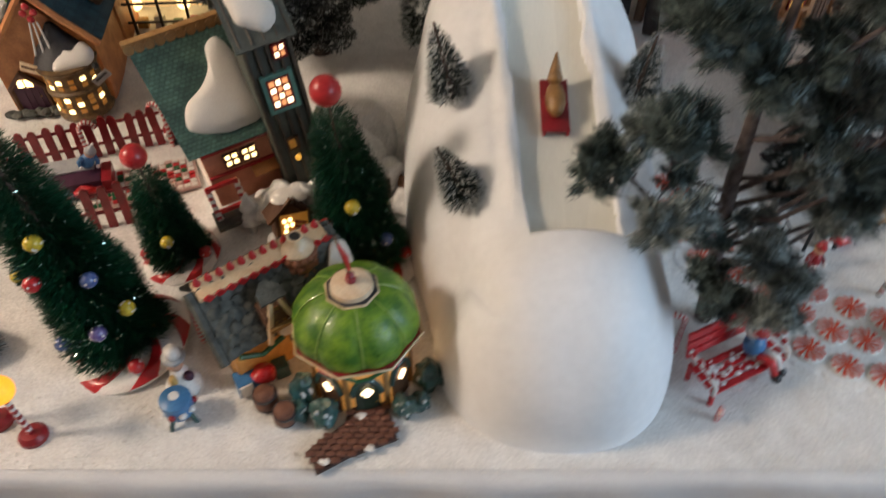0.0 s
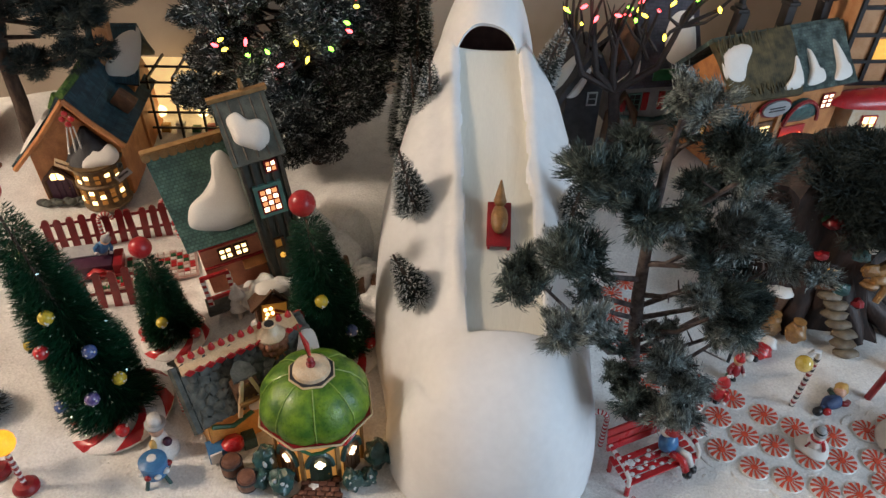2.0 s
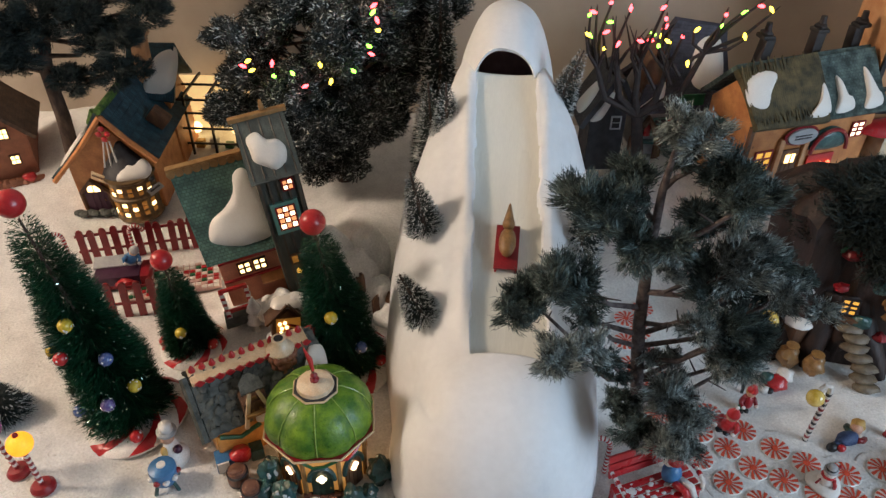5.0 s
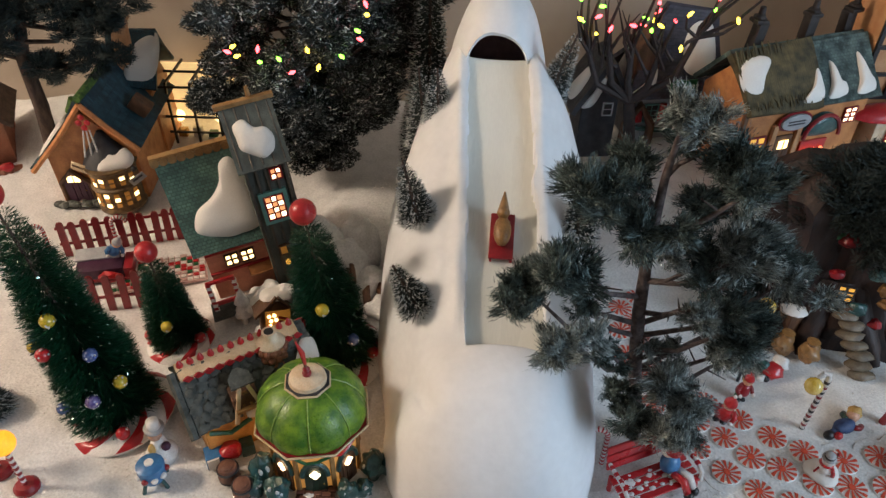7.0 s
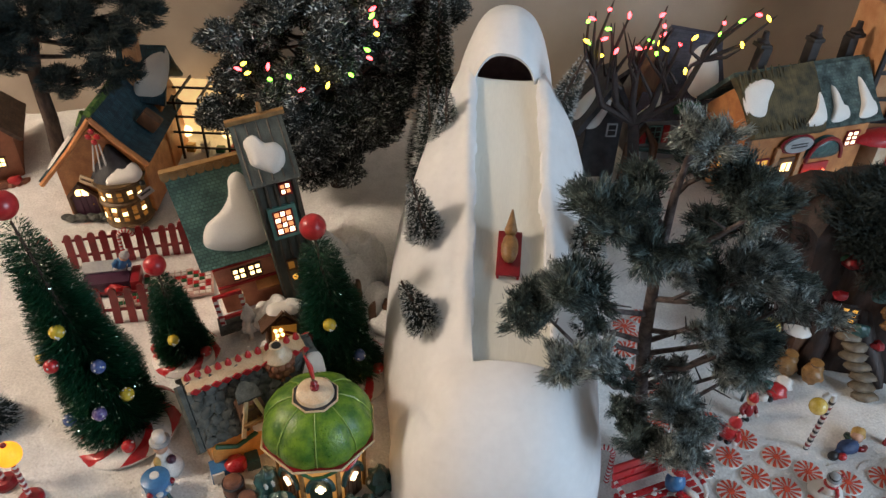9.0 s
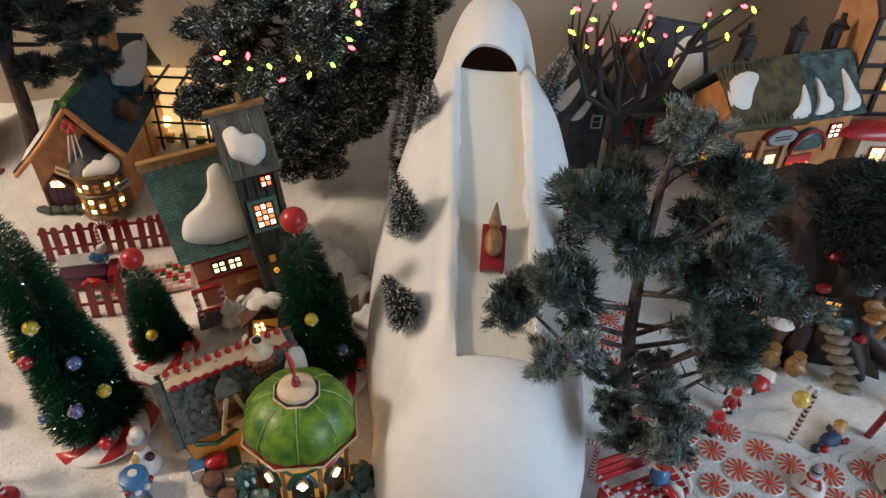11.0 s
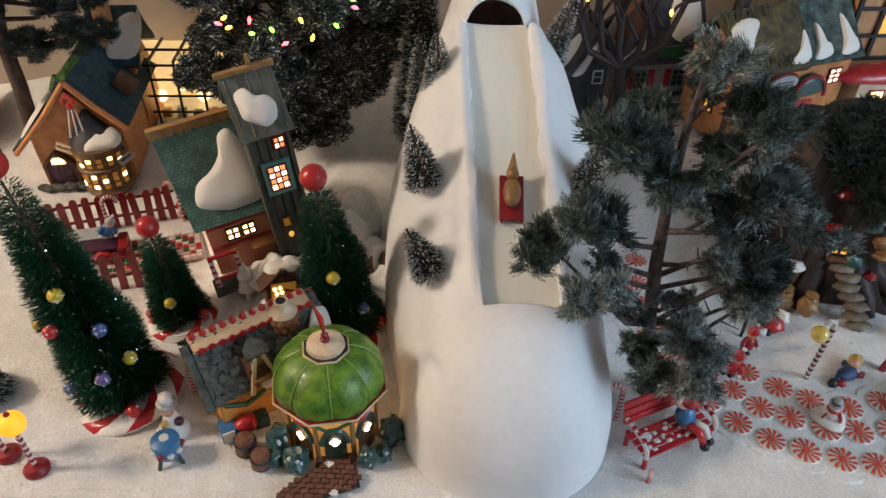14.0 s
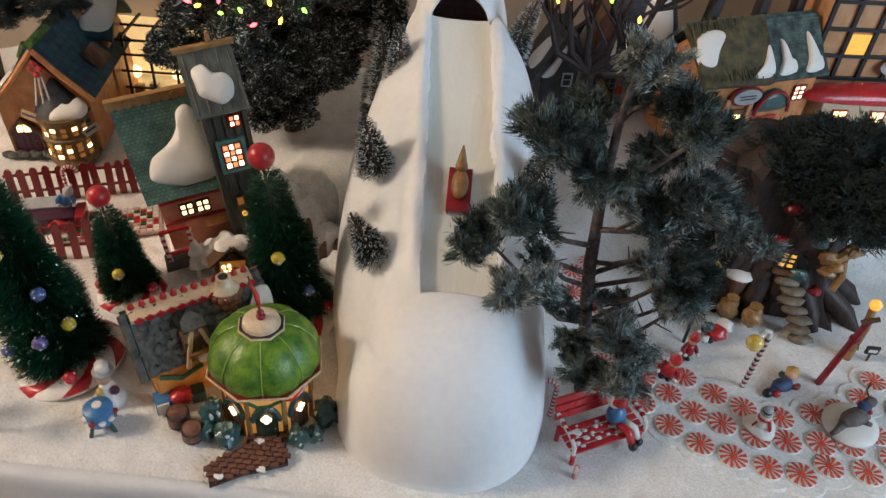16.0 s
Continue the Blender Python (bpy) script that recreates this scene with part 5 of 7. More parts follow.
def stone_roof_house():
    """Low cottage with rough stone shingles, a candy ridge and a cobble chimney."""
    h = thing("stone_roof_cottage", (-0.160, 0.452, 0.0), 38, "low ceramic cottage with grey stone roof and candy-trimmed ridge", "house")
    part("wall", body(0.118, 0.075, 0.060, 0.096, "x"), AMBER, h)
    e0, e1, r1, r0 = (-0.066, -0.049, 0.060), (0.070, -0.049, 0.060), (0.070, 0.0, 0.104), (-0.066, 0.0, 0.104)
    roof("roof", [e0, e1, r1, r0], 0.004, STONE, h, "rough grey stone slope")
    roof("roof", [(0.070, 0.050, 0.06), (-0.066, 0.050, 0.06), r0, r1], 0.004, STONE, h, "rough grey stone slope")
    m = plane_pose(e0, e1, r0)
    rr = random.Random(4)
    tiles = [finish(ball(B(), 0.0060, (0, 0, 0), (1.0, 0.9, 0.15), 8, 0.9, k), "stone", STONE) for k in range(5)]
    high = (Vector(r0) - Vector(e0)).length
    for j in range(7):
        for i in range(11):
            ob = new("stone", tiles[(i * 3 + j) % 5])
            ob.parent = h
            ob.matrix_basis = m @ pose(0.006 + i * 0.012 + (j % 2) * 0.005, 0.005 + j * high / 7.2, 0.0045, rr.uniform(-12, 12), rr.uniform(-12, 12), rr.uniform(0, 360))
    rb = part("ridge_board", box(B(), (0.126, 0.020, 0.010), (-0.002, -0.001, 0.098), (14, 0, 0), 0.0015), CREAM, h, "cream ridge board with red diamonds")
    for k in range(12):
        part("diamond", box(B(), (0.0075, 0.0018, 0.0075), (-0.0598 + 0.0105 * k, -0.013, 0.1005), (14, 45, 0), 0.0004), RED, rb, smooth=False)
        part("gumdrop", lathe(B(), [(0.0036, 0), (0.0038, 0.002), (0.0024, 0.006), (0.0010, 0.0085)], 10, (-0.0598 + 0.0105 * k, 0.002, 0.107)), RED, rb)
    part("bargeboard", tube(B(), [(-0.070, -0.051, 0.058), (-0.070, 0, 0.105)], 0.005, 6), STONE, h)
    # dormer: an open A of cream posts under a small stone gable
    dm = part("dormer", box(B(), (0.026, 0.026, 0.020), (-0.014, -0.036, 0.066), bevel=0.001), BROWN, h, "brown dormer with cream frame")
    for sx in (-1, 1):
        part("dormer_post", box(B(), (0.0042, 0.004, 0.040), (-0.014 + sx * 0.0155, -0.056, 0.060), (-16, -sx * 17, 0), 0.0008), CREAM, dm, "cream leaning post")
        part("inner_post", box(B(), (0.0030, 0.003, 0.028), (-0.014 + sx * 0.006, -0.0515, 0.062), (-16, -sx * 10, 0), 0.0006), TAN, dm, "tan inner post")
    part("dormer_beam", box(B(), (0.026, 0.004, 0.004), (-0.014, -0.0545, 0.072), bevel=0.0006), OCHRE, dm)
    part("dormer_roof", slab(B(), [(-0.012, 0.002), (0.012, 0.002), (0.011, 0.014), (0.003, 0.022), (-0.003, 0.022), (-0.011, 0.014)], 0.004, pose(-0.014, -0.046, 0.094, 24, 0, 0)), STONE, dm, "pointed grey stone dormer roof")
    patch(h, [(0.050, -0.004), (0.085, -0.006), (0.125, -0.004), (0.136, 0.016), (0.140, 0.045), (0.126, 0.050), (0.112, 0.028), (0.085, 0.014), (0.055, 0.010)], 0.008, m @ pose(0, 0, 0.004))
    window(h, pose(0.010, -0.0395, 0.030), 0.015, 0.014, 2, 2, GLASS_WARM, GREENPAINT)
    part("wreath", tube(B(), [(0.010 + 0.014 * math.cos(a), -0.042, 0.033 + 0.013 * math.sin(a)) for a in np.linspace(0, math.pi, 12)], 0.003, 6), SHRUB, h)
    part("garland", tube(B(), [(-0.055, -0.041, 0.046), (-0.035, -0.044, 0.038), (-0.012, -0.042, 0.044)], 0.0025, 6), GREENPAINT, h)
    ck = B()
    lathe(ck, [(0.020, 0), (0.019, 0.03), (0.015, 0.078), (0.013, 0.084)], 16, (0.030, -0.010, 0.022))
    chim = part("chimney", ck, COBBLE, h, "round cobbled chimney with a cream pot")
    pebbles = [finish(ball(B(), 0.0050, (0, 0, 0), (1, 1, 0.75), 10, 0.16, k), "cobble", COBBLE) for k in range(4)]
    for j in range(10):
        n = 13
        for i in range(n):
            a = 2 * math.pi * (i + 0.5 * (j % 2)) / n
            z = 0.026 + j * 0.0082
            r = 0.0190 - 0.0052 * j / 9
            ob = new("cobble", pebbles[(i + j) % 4])
            ob.parent = chim
            ob.matrix_basis = pose(0.030 + r * math.cos(a), -0.010 + r * math.sin(a), z, rr.uniform(0, 90), rr.uniform(0, 90), 0)
    part("chimney_pot", lathe(B(), [(0.014, 0.102), (0.0155, 0.106), (0.011, 0.110), (0.0075, 0.115), (0.0075, 0.120), (0.005, 0.120), (0.005, 0.11)], 18, (0.030, -0.010, 0)), IVORY, chim, "cream chimney pot")
    part("hole", cyl(B(), 0.005, 0.005, 0.002, (0.030, -0.010, 0.1185), n=14), BLACK, chim)
    return h


stone_roof_house()


def domed_pavilion():
    """Eight-sided pavilion with a swollen green dome."""
    h = thing("domed_pavilion", (-0.075, 0.403, 0.0), 12, "octagonal lit pavilion with glossy green melon dome", "house")
    R = 0.050

    def ring8(r, z0, z1, r2=None):
        bm = B()
        r2 = r if r2 is None else r2
        lo = [bm.verts.new((r * math.cos(a), r * math.sin(a), z0)) for a in np.arange(8) * math.pi / 4 + math.pi / 8]
        hi = [bm.verts.new((r2 * math.cos(a), r2 * math.sin(a), z1)) for a in np.arange(8) * math.pi / 4 + math.pi / 8]
        for k in range(8):
            bm.faces.new((lo[k], lo[(k + 1) % 8], hi[(k + 1) % 8], hi[k]))
        bm.faces.new(lo[::-1]), bm.faces.new(hi)
        return bm
    # no lamp inside: walls and eave emit, which also warms the hill's left
    part("wall", ring8(R, 0, 0.072, R * 1.04), GLOWPORCELAIN, h, "amber porcelain walls with lamplight put in as emission")
    part("eave", ring8(0.056, 0.064, 0.071, 0.064), GLOWPORCELAIN, h, "scalloped orange eave with glow put into its material")
    part("eave_board", ring8(0.0640, 0.071, 0.0745, 0.0635), DARKRED, h, "dark red fringe under the dome")
    part("eave_rim", _ringtrim(0.0652, 0.0735), CREAM, h, "thin cream eave rim")
    prof = [(0.0590, 0.074), (0.0615, 0.080), (0.0595, 0.091), (0.052, 0.103), (0.042, 0.112), (0.030, 0.1175), (0.022, 0.119)]
    dome = part("dome", lathe(B(), prof, 96, flute=lambda a: 1 - 0.055 * abs(math.cos(4 * a)) ** 6), DOME, h, "glossy lobed green dome")
    for k in range(8):
        a = (k + 0.5) * math.pi / 4 + math.pi / 8
        part("rib", tube(B(), [(r * 0.955 * math.cos(a), r * 0.955 * math.sin(a), z + 0.0004) for r, z in prof], 0.0007, 6), DOMERIB, dome, "pale lime groove")
    part("collar", ring8(0.0245, 0.117, 0.1215), CHARCOAL, h)
    part("collar_rim", _ringtrim(0.025, 0.1195), CREAM, h, "cream octagonal rim")
    part("cap", lathe(B(), [(0.0205, 0.1215), (0.0195, 0.1255), (0.014, 0.1275), (0.005, 0.1285)], 28), IVORY, h, "ivory round cap")
    fin = part("finial", lathe(B(), [(0.0048, 0.1285), (0.005, 0.131), (0.0028, 0.133), (0.004, 0.136), (0.0015, 0.139)], 14), DARKRED, h, "dark red turned finial")
    part("flagpole", tube(B(), [(0, 0, 0.137), (-0.006, 0.004, 0.162), (-0.009, 0.006, 0.176)], [0.0016, 0.0013, 0.0010], 8), BROWN, fin)
    part("pennant", tube(B(), [(-0.007, 0.002, 0.170), (-0.002, 0.002, 0.155), (0.0, 0.0, 0.142)], [0.001, 0.003, 0.0015], 6), RED, fin, "furled red pennant")
    for k in range(8):
        a = k * 45
        m = pose(0, 0, 0, 0, 0, a)
        f = pose(0, -R * 0.925 - 0.0015, 0.030)
        if a in (0, 45, 315):
            d = door(h, m @ pose(0, -R * 0.925 - 0.001, 0), 0.024, 0.046, GREENDARK if a == 0 else BROWN)
            for dx, dz in ((-0.003, 0), (0.003, 0), (0, 0.0035), (0, -0.0035)):
                part("pane", ball(B(), 0.0032, (dx, -0.0045, 0.034 + dz), (1, 0.3, 1), 10), GLASS_WHITE, d)
            part("door_arch", tube(B(), [(0.014 * math.cos(t), -0.002, 0.030 + 0.019 * math.sin(t)) for t in np.linspace(0, math.pi, 12)], 0.003, 6), SHRUB, d)
        else:
            w = window(h, m @ f, 0.013, 0.022, 2, 2, GLASS_WHITE, BROWN, bar=0.0014)
        sw = part("garland", tube(B(), [(-0.019, -R * 0.925 - 0.002, 0.058), (-0.008, -R * 0.925 - 0.003, 0.050), (0.004, -R * 0.925 - 0.003, 0.051), (0.019, -R * 0.925 - 0.002, 0.058)], 0.0018, 6), RED if k % 2 else GREENPAINT, h)
        sw.matrix_basis = m
        part("pilaster", box(B(), (0.005, 0.005, 0.062), (0, -R - 0.0005, 0), bevel=0.0008), OCHRE, h).matrix_basis = pose(0, 0, 0, 0, 0, a + 22.5)
    h.scale = (0.94, 0.94, 1.0)
    return h


def _ringtrim(r, z):
    bm = B()
    pts = [(r * math.cos(a), r * math.sin(a), z) for a in np.arange(9) * math.pi / 4 + math.pi / 8]
    return tube(bm, pts, 0.0013, 6)


GREENDARK = mat("dark_green_door", (0.02, 0.05, 0.03), (0.012, 0.03, 0.02), rough=0.4, scale=90, bump=0.3)
pavilion = domed_pavilion()
pavilion.scale = (0.90, 0.90, 1.0)


# ---------------------------------------------------------------- right-hand street
DARKTIMBER = mat("dark_timber", (0.028, 0.02, 0.018), (0.016, 0.012, 0.011), rough=0.6, scale=90, bump=0.6)


def bakery():
    """Long shop with a half thatched, half slated roof and three chimneys."""
    h = thing("bakery", (0.490, 0.950, 0.082), 24, "ginger shop with mossy thatch, blue-green slates and three chimneys", "house")
    w, d = 0.205, 0.10
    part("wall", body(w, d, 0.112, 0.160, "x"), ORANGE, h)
    x0, xm, x1 = -0.112, 0.005, 0.106
    ey, ez, rz = -0.062, 0.110, 0.174
    roof("thatch", [(x0, ey, ez), (xm, ey, ez - 0.004), (xm, 0, rz + 0.006), (x0 - 0.006, 0, rz - 0.004)], 0.010, THATCH, h, "brown mossy thatch", -0.004)
    roof("slate_slope", [(xm + 0.002, ey, ez), (x1, ey, ez), (x1, 0, rz + 0.004), (xm + 0.002, 0, rz)], 0.006, SLATE, h, "blue-green slates", 0.002)
    roof("back_slope", [(x1, -ey, ez), (x0, -ey, ez), (x0, 0, rz), (x1, 0, rz + 0.004)], 0.006, SLATE, h, "blue-green slates")
    m = plane_pose((x0, ey, ez + 0.010), (x1, ey, ez + 0.010), (x0, 0, rz + 0.010))
    straw = random.Random(21)
    reeds = B()
    for k in range(130):
        x = -0.003 + 0.119 * k / 129
        a, b = straw.uniform(-0.004, 0.030), straw.uniform(0.045, 0.090)
        tube(reeds, [(m @ Vector((x + straw.uniform(-0.002, 0.002), a, 0.0050))), (m @ Vector((x, (a + b) / 2, 0.0034))), (m @ Vector((x + straw.uniform(-0.002, 0.002), b, 0.0050)))], 0.0009, 4)
    part("straw", reeds, THATCH, h, "loose brown straw of the thatch")
    patch(h, [(-0.004, 0.026), (0.020, 0.018), (0.034, 0.040), (0.050, 0.064), (0.030, 0.072), (0.000, 0.060)], 0.006, m @ pose(0, 0, 0.003))
    for dx, k in ((0.090, 1.0), (0.130, 1.0), (0.178, 1.15)):
        patch(h, [(dx, 0.0), (dx + 0.030, 0.002), (dx + 0.034, 0.016), (dx + 0.026 * k, 0.022), (dx + 0.020, 0.048 * k), (dx + 0.014, 0.050 * k), (dx + 0.010, 0.022)] if dx > 0.1 else [(dx - 0.006, 0.0), (dx + 0.028, 0.002), (dx + 0.030, 0.044), (dx + 0.024, 0.046), (dx + 0.012, 0.018)], 0.006, m @ pose(0, 0, -0.002 if dx > 0.1 else 0.003))
    for k, x in enumerate((-0.066, 0.022, 0.092)):
        ch = B()
        box(ch, (0.016, 0.016, 0.074), (x, 0.022, 0.130), (0, 8 - 5 * k, 0), 0.003), box(ch, (0.020, 0.019, 0.006), (x + 0.004, 0.022, 0.202), (0, 8 - 5 * k, 0), 0.002)
        c = part("chimney", ch, DARKTIMBER, h, "dark brown crooked chimney")
        part("chimney_cap", ball(B(), 0.008, (x + 0.004, 0.022, 0.210), (1.1, 1.1, 0.6), 12, 0.3, k), DARKTIMBER, c)
        part("chimney_pot", cyl(B(), 0.005, 0.004, 0.012, (x + 0.005, 0.022, 0.212), n=10), DARKTIMBER, c)
    f = -d / 2 - 0.002
    window(h, pose(-0.074, f, 0.052), 0.024, 0.032, 2, 3, GLASS_AMBER, DARKRED, bar=0.003)
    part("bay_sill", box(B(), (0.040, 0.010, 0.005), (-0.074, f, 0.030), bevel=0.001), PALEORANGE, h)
    door(h, pose(-0.030, f + 0.001, 0.0), 0.028, 0.066, BROWN, GLASS_WARM, False)
    for x in (-0.050, -0.008):
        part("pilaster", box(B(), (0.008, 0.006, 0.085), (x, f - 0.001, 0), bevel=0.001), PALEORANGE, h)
    sg = part("sign", cyl(B(), 0.019, 0.019, 0.003, (0, 0, 0), n=28), GREYWALL, h, "oval pale grey shop sign")
    sg.matrix_basis = pose(-0.022, f - 0.004, 0.088, 90, 0, 0) @ Matrix.Diagonal((1.25, 0.62, 1, 1))
    for z in (-0.004, 0.003):
        part("lettering", box(B(), (0.022, 0.003, 0.0006), (0, z, 0.0032)), CHARCOAL, sg, smooth=False)
    part("sign_rim", tube(B(), [(-0.022 + 0.026 * math.cos(a), f - 0.003, 0.088 + 0.0135 * math.sin(a)) for a in np.linspace(0, 2 * math.pi, 28)], 0.0018, 6), DARKRED, h)
    window(h, pose(0.076, f, 0.082), 0.018, 0.020, 2, 3, GLASS_WHITE, DARKRED, bar=0.0028)
    part("canopy", pillow(B(), rounded([(-0.028, 0), (0.028, 0), (0.026, 0.022), (0, 0.034), (-0.026, 0.022)]), 0.010, pose(0.028, f, 0.060, 90, 0, 0)), SHRUB, h, "green domed door canopy")
    part("canopy_rim", tube(B(), [(0.028 + 0.030 * math.cos(a), f - 0.008, 0.058 + 0.034 * math.sin(a)) for a in np.linspace(0, math.pi, 14)], 0.003, 6), DARKRED, h)
    door(h, pose(0.026, f + 0.001, 0.0), 0.044, 0.050, RED, None, False)
    for k in range(3):
        part("pane", ball(B(), 0.004, (0.013 + 0.013 * k, f - 0.005, 0.036), (1, 0.4, 1), 10), GLASS_RED, h)
    window(h, pose(-w / 2 - 0.002, -0.012, 0.050, 0, 0, -90), 0.014, 0.022, 2, 2, GLASS_AMBER, BROWN)
    part("gable_post", box(B(), (0.006, 0.006, 0.11), (-w / 2 - 0.001, -d / 2, 0)), BROWN, h, smooth=False)
    part("wreath", tube(B(), [(-w / 2 - 0.004, 0.012 + 0.012 * math.cos(a), 0.078 + 0.012 * math.sin(a)) for a in np.linspace(0, 2 * math.pi, 20)], 0.005, 8), SHRUB, h)
    return h


GLASS_RED = mat("red_window", (0.6, 0.1, 0.05), rough=0.3, bump=0, glow=(1.0, 0.20, 0.08), strength=2.5)
bakery()


def slate_house():
    h = thing("slate_house", (0.340, 1.04, 0.07), 14, "pale grey house with a crooked purple slate roof", "house")
    part("wall", body(0.13, 0.09, 0.085, 0.15, "x"), GREYWALL, h)
    roof("roof", [(-0.085, -0.060, 0.080), (0.075, -0.060, 0.080), (0.060, 0.0, 0.185), (-0.020, 0.0, 0.200)], 0.007, PURPLEROOF, h, "purple-grey slates", 0.012)
    roof("roof", [(0.075, 0.060, 0.080), (-0.085, 0.060, 0.080), (-0.020, 0.0, 0.200), (0.060, 0.0, 0.185)], 0.007, PURPLEROOF, h, "purple-grey slates", 0.012)
    m = plane_pose((-0.085, -0.060, 0.088), (0.075, -0.060, 0.088), (-0.085, 0.0, 0.190))
    patch(h, [(0.092, 0.036), (0.118, 0.022), (0.138, 0.030), (0.142, 0.070), (0.134, 0.110), (0.110, 0.112), (0.096, 0.086)], 0.008, m @ pose(0, 0, -0.004))
    patch(h, [(0.004, 0.0), (0.040, 0.006), (0.050, 0.034), (0.044, 0.040), (0.030, 0.018)], 0.008, m @ pose(0, 0, -0.001))
    for x in (-0.035, 0.028):
        window(h, pose(x, -0.047, 0.050), 0.018, 0.026, 2, 3, BLACK, TEALTRIM)
        for sx in (-1, 1):
            part("shutter", box(B(), (0.010, 0.003, 0.030), (x + sx * 0.018, -0.047, 0.035), bevel=0.0006), RED, h, "red shutter")
    part("picket_crest", box(B(), (0.04, 0.003, 0.018), (0.0, -0.062, 0.092), bevel=0.0006), GREENPAINT, h)
    part("dormer", body(0.036, 0.036, 0.05, 0.075, "y"), BROWN, h).matrix_basis = pose(-0.050, -0.02, 0.10)
    part("garland", tube(B(), [(-0.06, -0.05, 0.028), (0, -0.053, 0.020), (0.06, -0.05, 0.028)], 0.004, 6), SHRUB, h)
    return h


slate_house()


def dark_gatehouse():
    h = thing("dark_gatehouse", (0.232, 1.00, 0.045), 10, "charcoal stone gatehouse with a pointed snowy gable", "house")
    part("wall", body(0.055, 0.06, 0.10, 0.125, "y"), CHARCOAL, h)
    roof("roof", [(0.044, -0.042, 0.090), (0.044, 0.042, 0.090), (0.006, 0.042, 0.158), (0.006, -0.042, 0.158)], 0.008, CHARCOAL, h)
    roof("roof", [(-0.040, 0.042, 0.080), (-0.040, -0.042, 0.080), (0.006, -0.042, 0.158), (0.006, 0.042, 0.158)], 0.008, CHARCOAL, h)
    patch(h, [(0.0, 0.0), (0.03, 0.0), (0.034, 0.040), (0.018, 0.060), (0.004, 0.03)], 0.006, plane_pose((-0.042, 0.042, 0.090), (-0.042, -0.042, 0.090), (0.0, 0.042, 0.168)) @ pose(0.03, 0.004, 0))
    patch(h, [(-0.030, 0.0), (-0.012, 0.004), (0.002, 0.040), (-0.004, 0.046), (-0.020, 0.020)], 0.004, pose(0.002, -0.031, 0.088, 90, 0, 0))
    patch(h, [(0.0, 0.0), (0.05, 0.002), (0.056, 0.030), (0.03, 0.044), (0.006, 0.03)], 0.006, plane_pose((0.044, -0.042, 0.098), (0.044, 0.042, 0.098), (0.006, -0.042, 0.166)) @ pose(0.010, 0.012, 0))
    window(h, pose(0.012, -0.032, 0.085), 0.012, 0.018, 1, 2, BLACK, GREYWALL)
    part("arch", tube(B(), [(0.040, -0.034, 0), (0.042, -0.036, 0.06), (0.062, -0.036, 0.092), (0.082, -0.036, 0.06), (0.084, -0.034, 0)], 0.007, 8), BROWN, h, "brown timber arch")
    return h


dark_gatehouse()


def timbered_shop():
    h = thing("timbered_shop", (0.705, 1.02, 0.07), 8, "half-timbered shop with tall windows and a red awning", "house")
    part("wall", box(B(), (0.22, 0.10, 0.26), (0, 0.02, 0), bevel=0.002), PALEORANGE, h)
    part("shop_front", box(B(), (0.16, 0.05, 0.085), (-0.01, -0.045, 0), bevel=0.002), IVORY, h)
    part("awning", pillow(B(), rounded([(-0.10, -0.015), (0.10, -0.015), (0.10, 0.02), (-0.10, 0.02)], 4), 0.014, pose(-0.005, -0.062, 0.088, 18, 0, 0)), RED, h, "glossy red awning")
    for x in (-0.06, 0.0, 0.05):
        window(h, pose(x, -0.072, 0.055), 0.020, 0.026, 2, 2, GLASS_WARM, RED)
    for x in (-0.108, -0.07, -0.03, 0.01, 0.05, 0.108):
        part("timber", box(B(), (0.006, 0.005, 0.16), (x, -0.032, 0.10)), BLACK, h, smooth=False)
    for z in (0.10, 0.135, 0.175, 0.215, 0.255):
        part("timber", box(B(), (0.22, 0.005, 0.005), (0, -0.0325, z)), BLACK, h, smooth=False)
    for x, z in ((-0.05, 0.155), (0.03, 0.195)):
        part("pane", box(B(), (0.03, 0.002, 0.03), (x, -0.0315, z - 0.015)), GLASS_AMBER, h, smooth=False)
    sg = part("sign", cyl(B(), 0.019, 0.019, 0.003, n=24), GREYWALL, h, "oval grey sign")
    sg.matrix_basis = pose(0.02, -0.038, 0.125, 90, 0, 0) @ Matrix.Diagonal((1.3, 0.7, 1, 1))
    for z in (-0.004, 0.003):
        part("lettering", box(B(), (0.022, 0.003, 0.0006), (0, z, 0.0032)), NAVY, sg, smooth=False)
    roof("roof", [(-0.125, -0.05, 0.25), (0.125, -0.05, 0.25), (0.12, 0.03, 0.33), (-0.12, 0.03, 0.33)], 0.006, BROWNROOF, h)
    return h


timbered_shop()


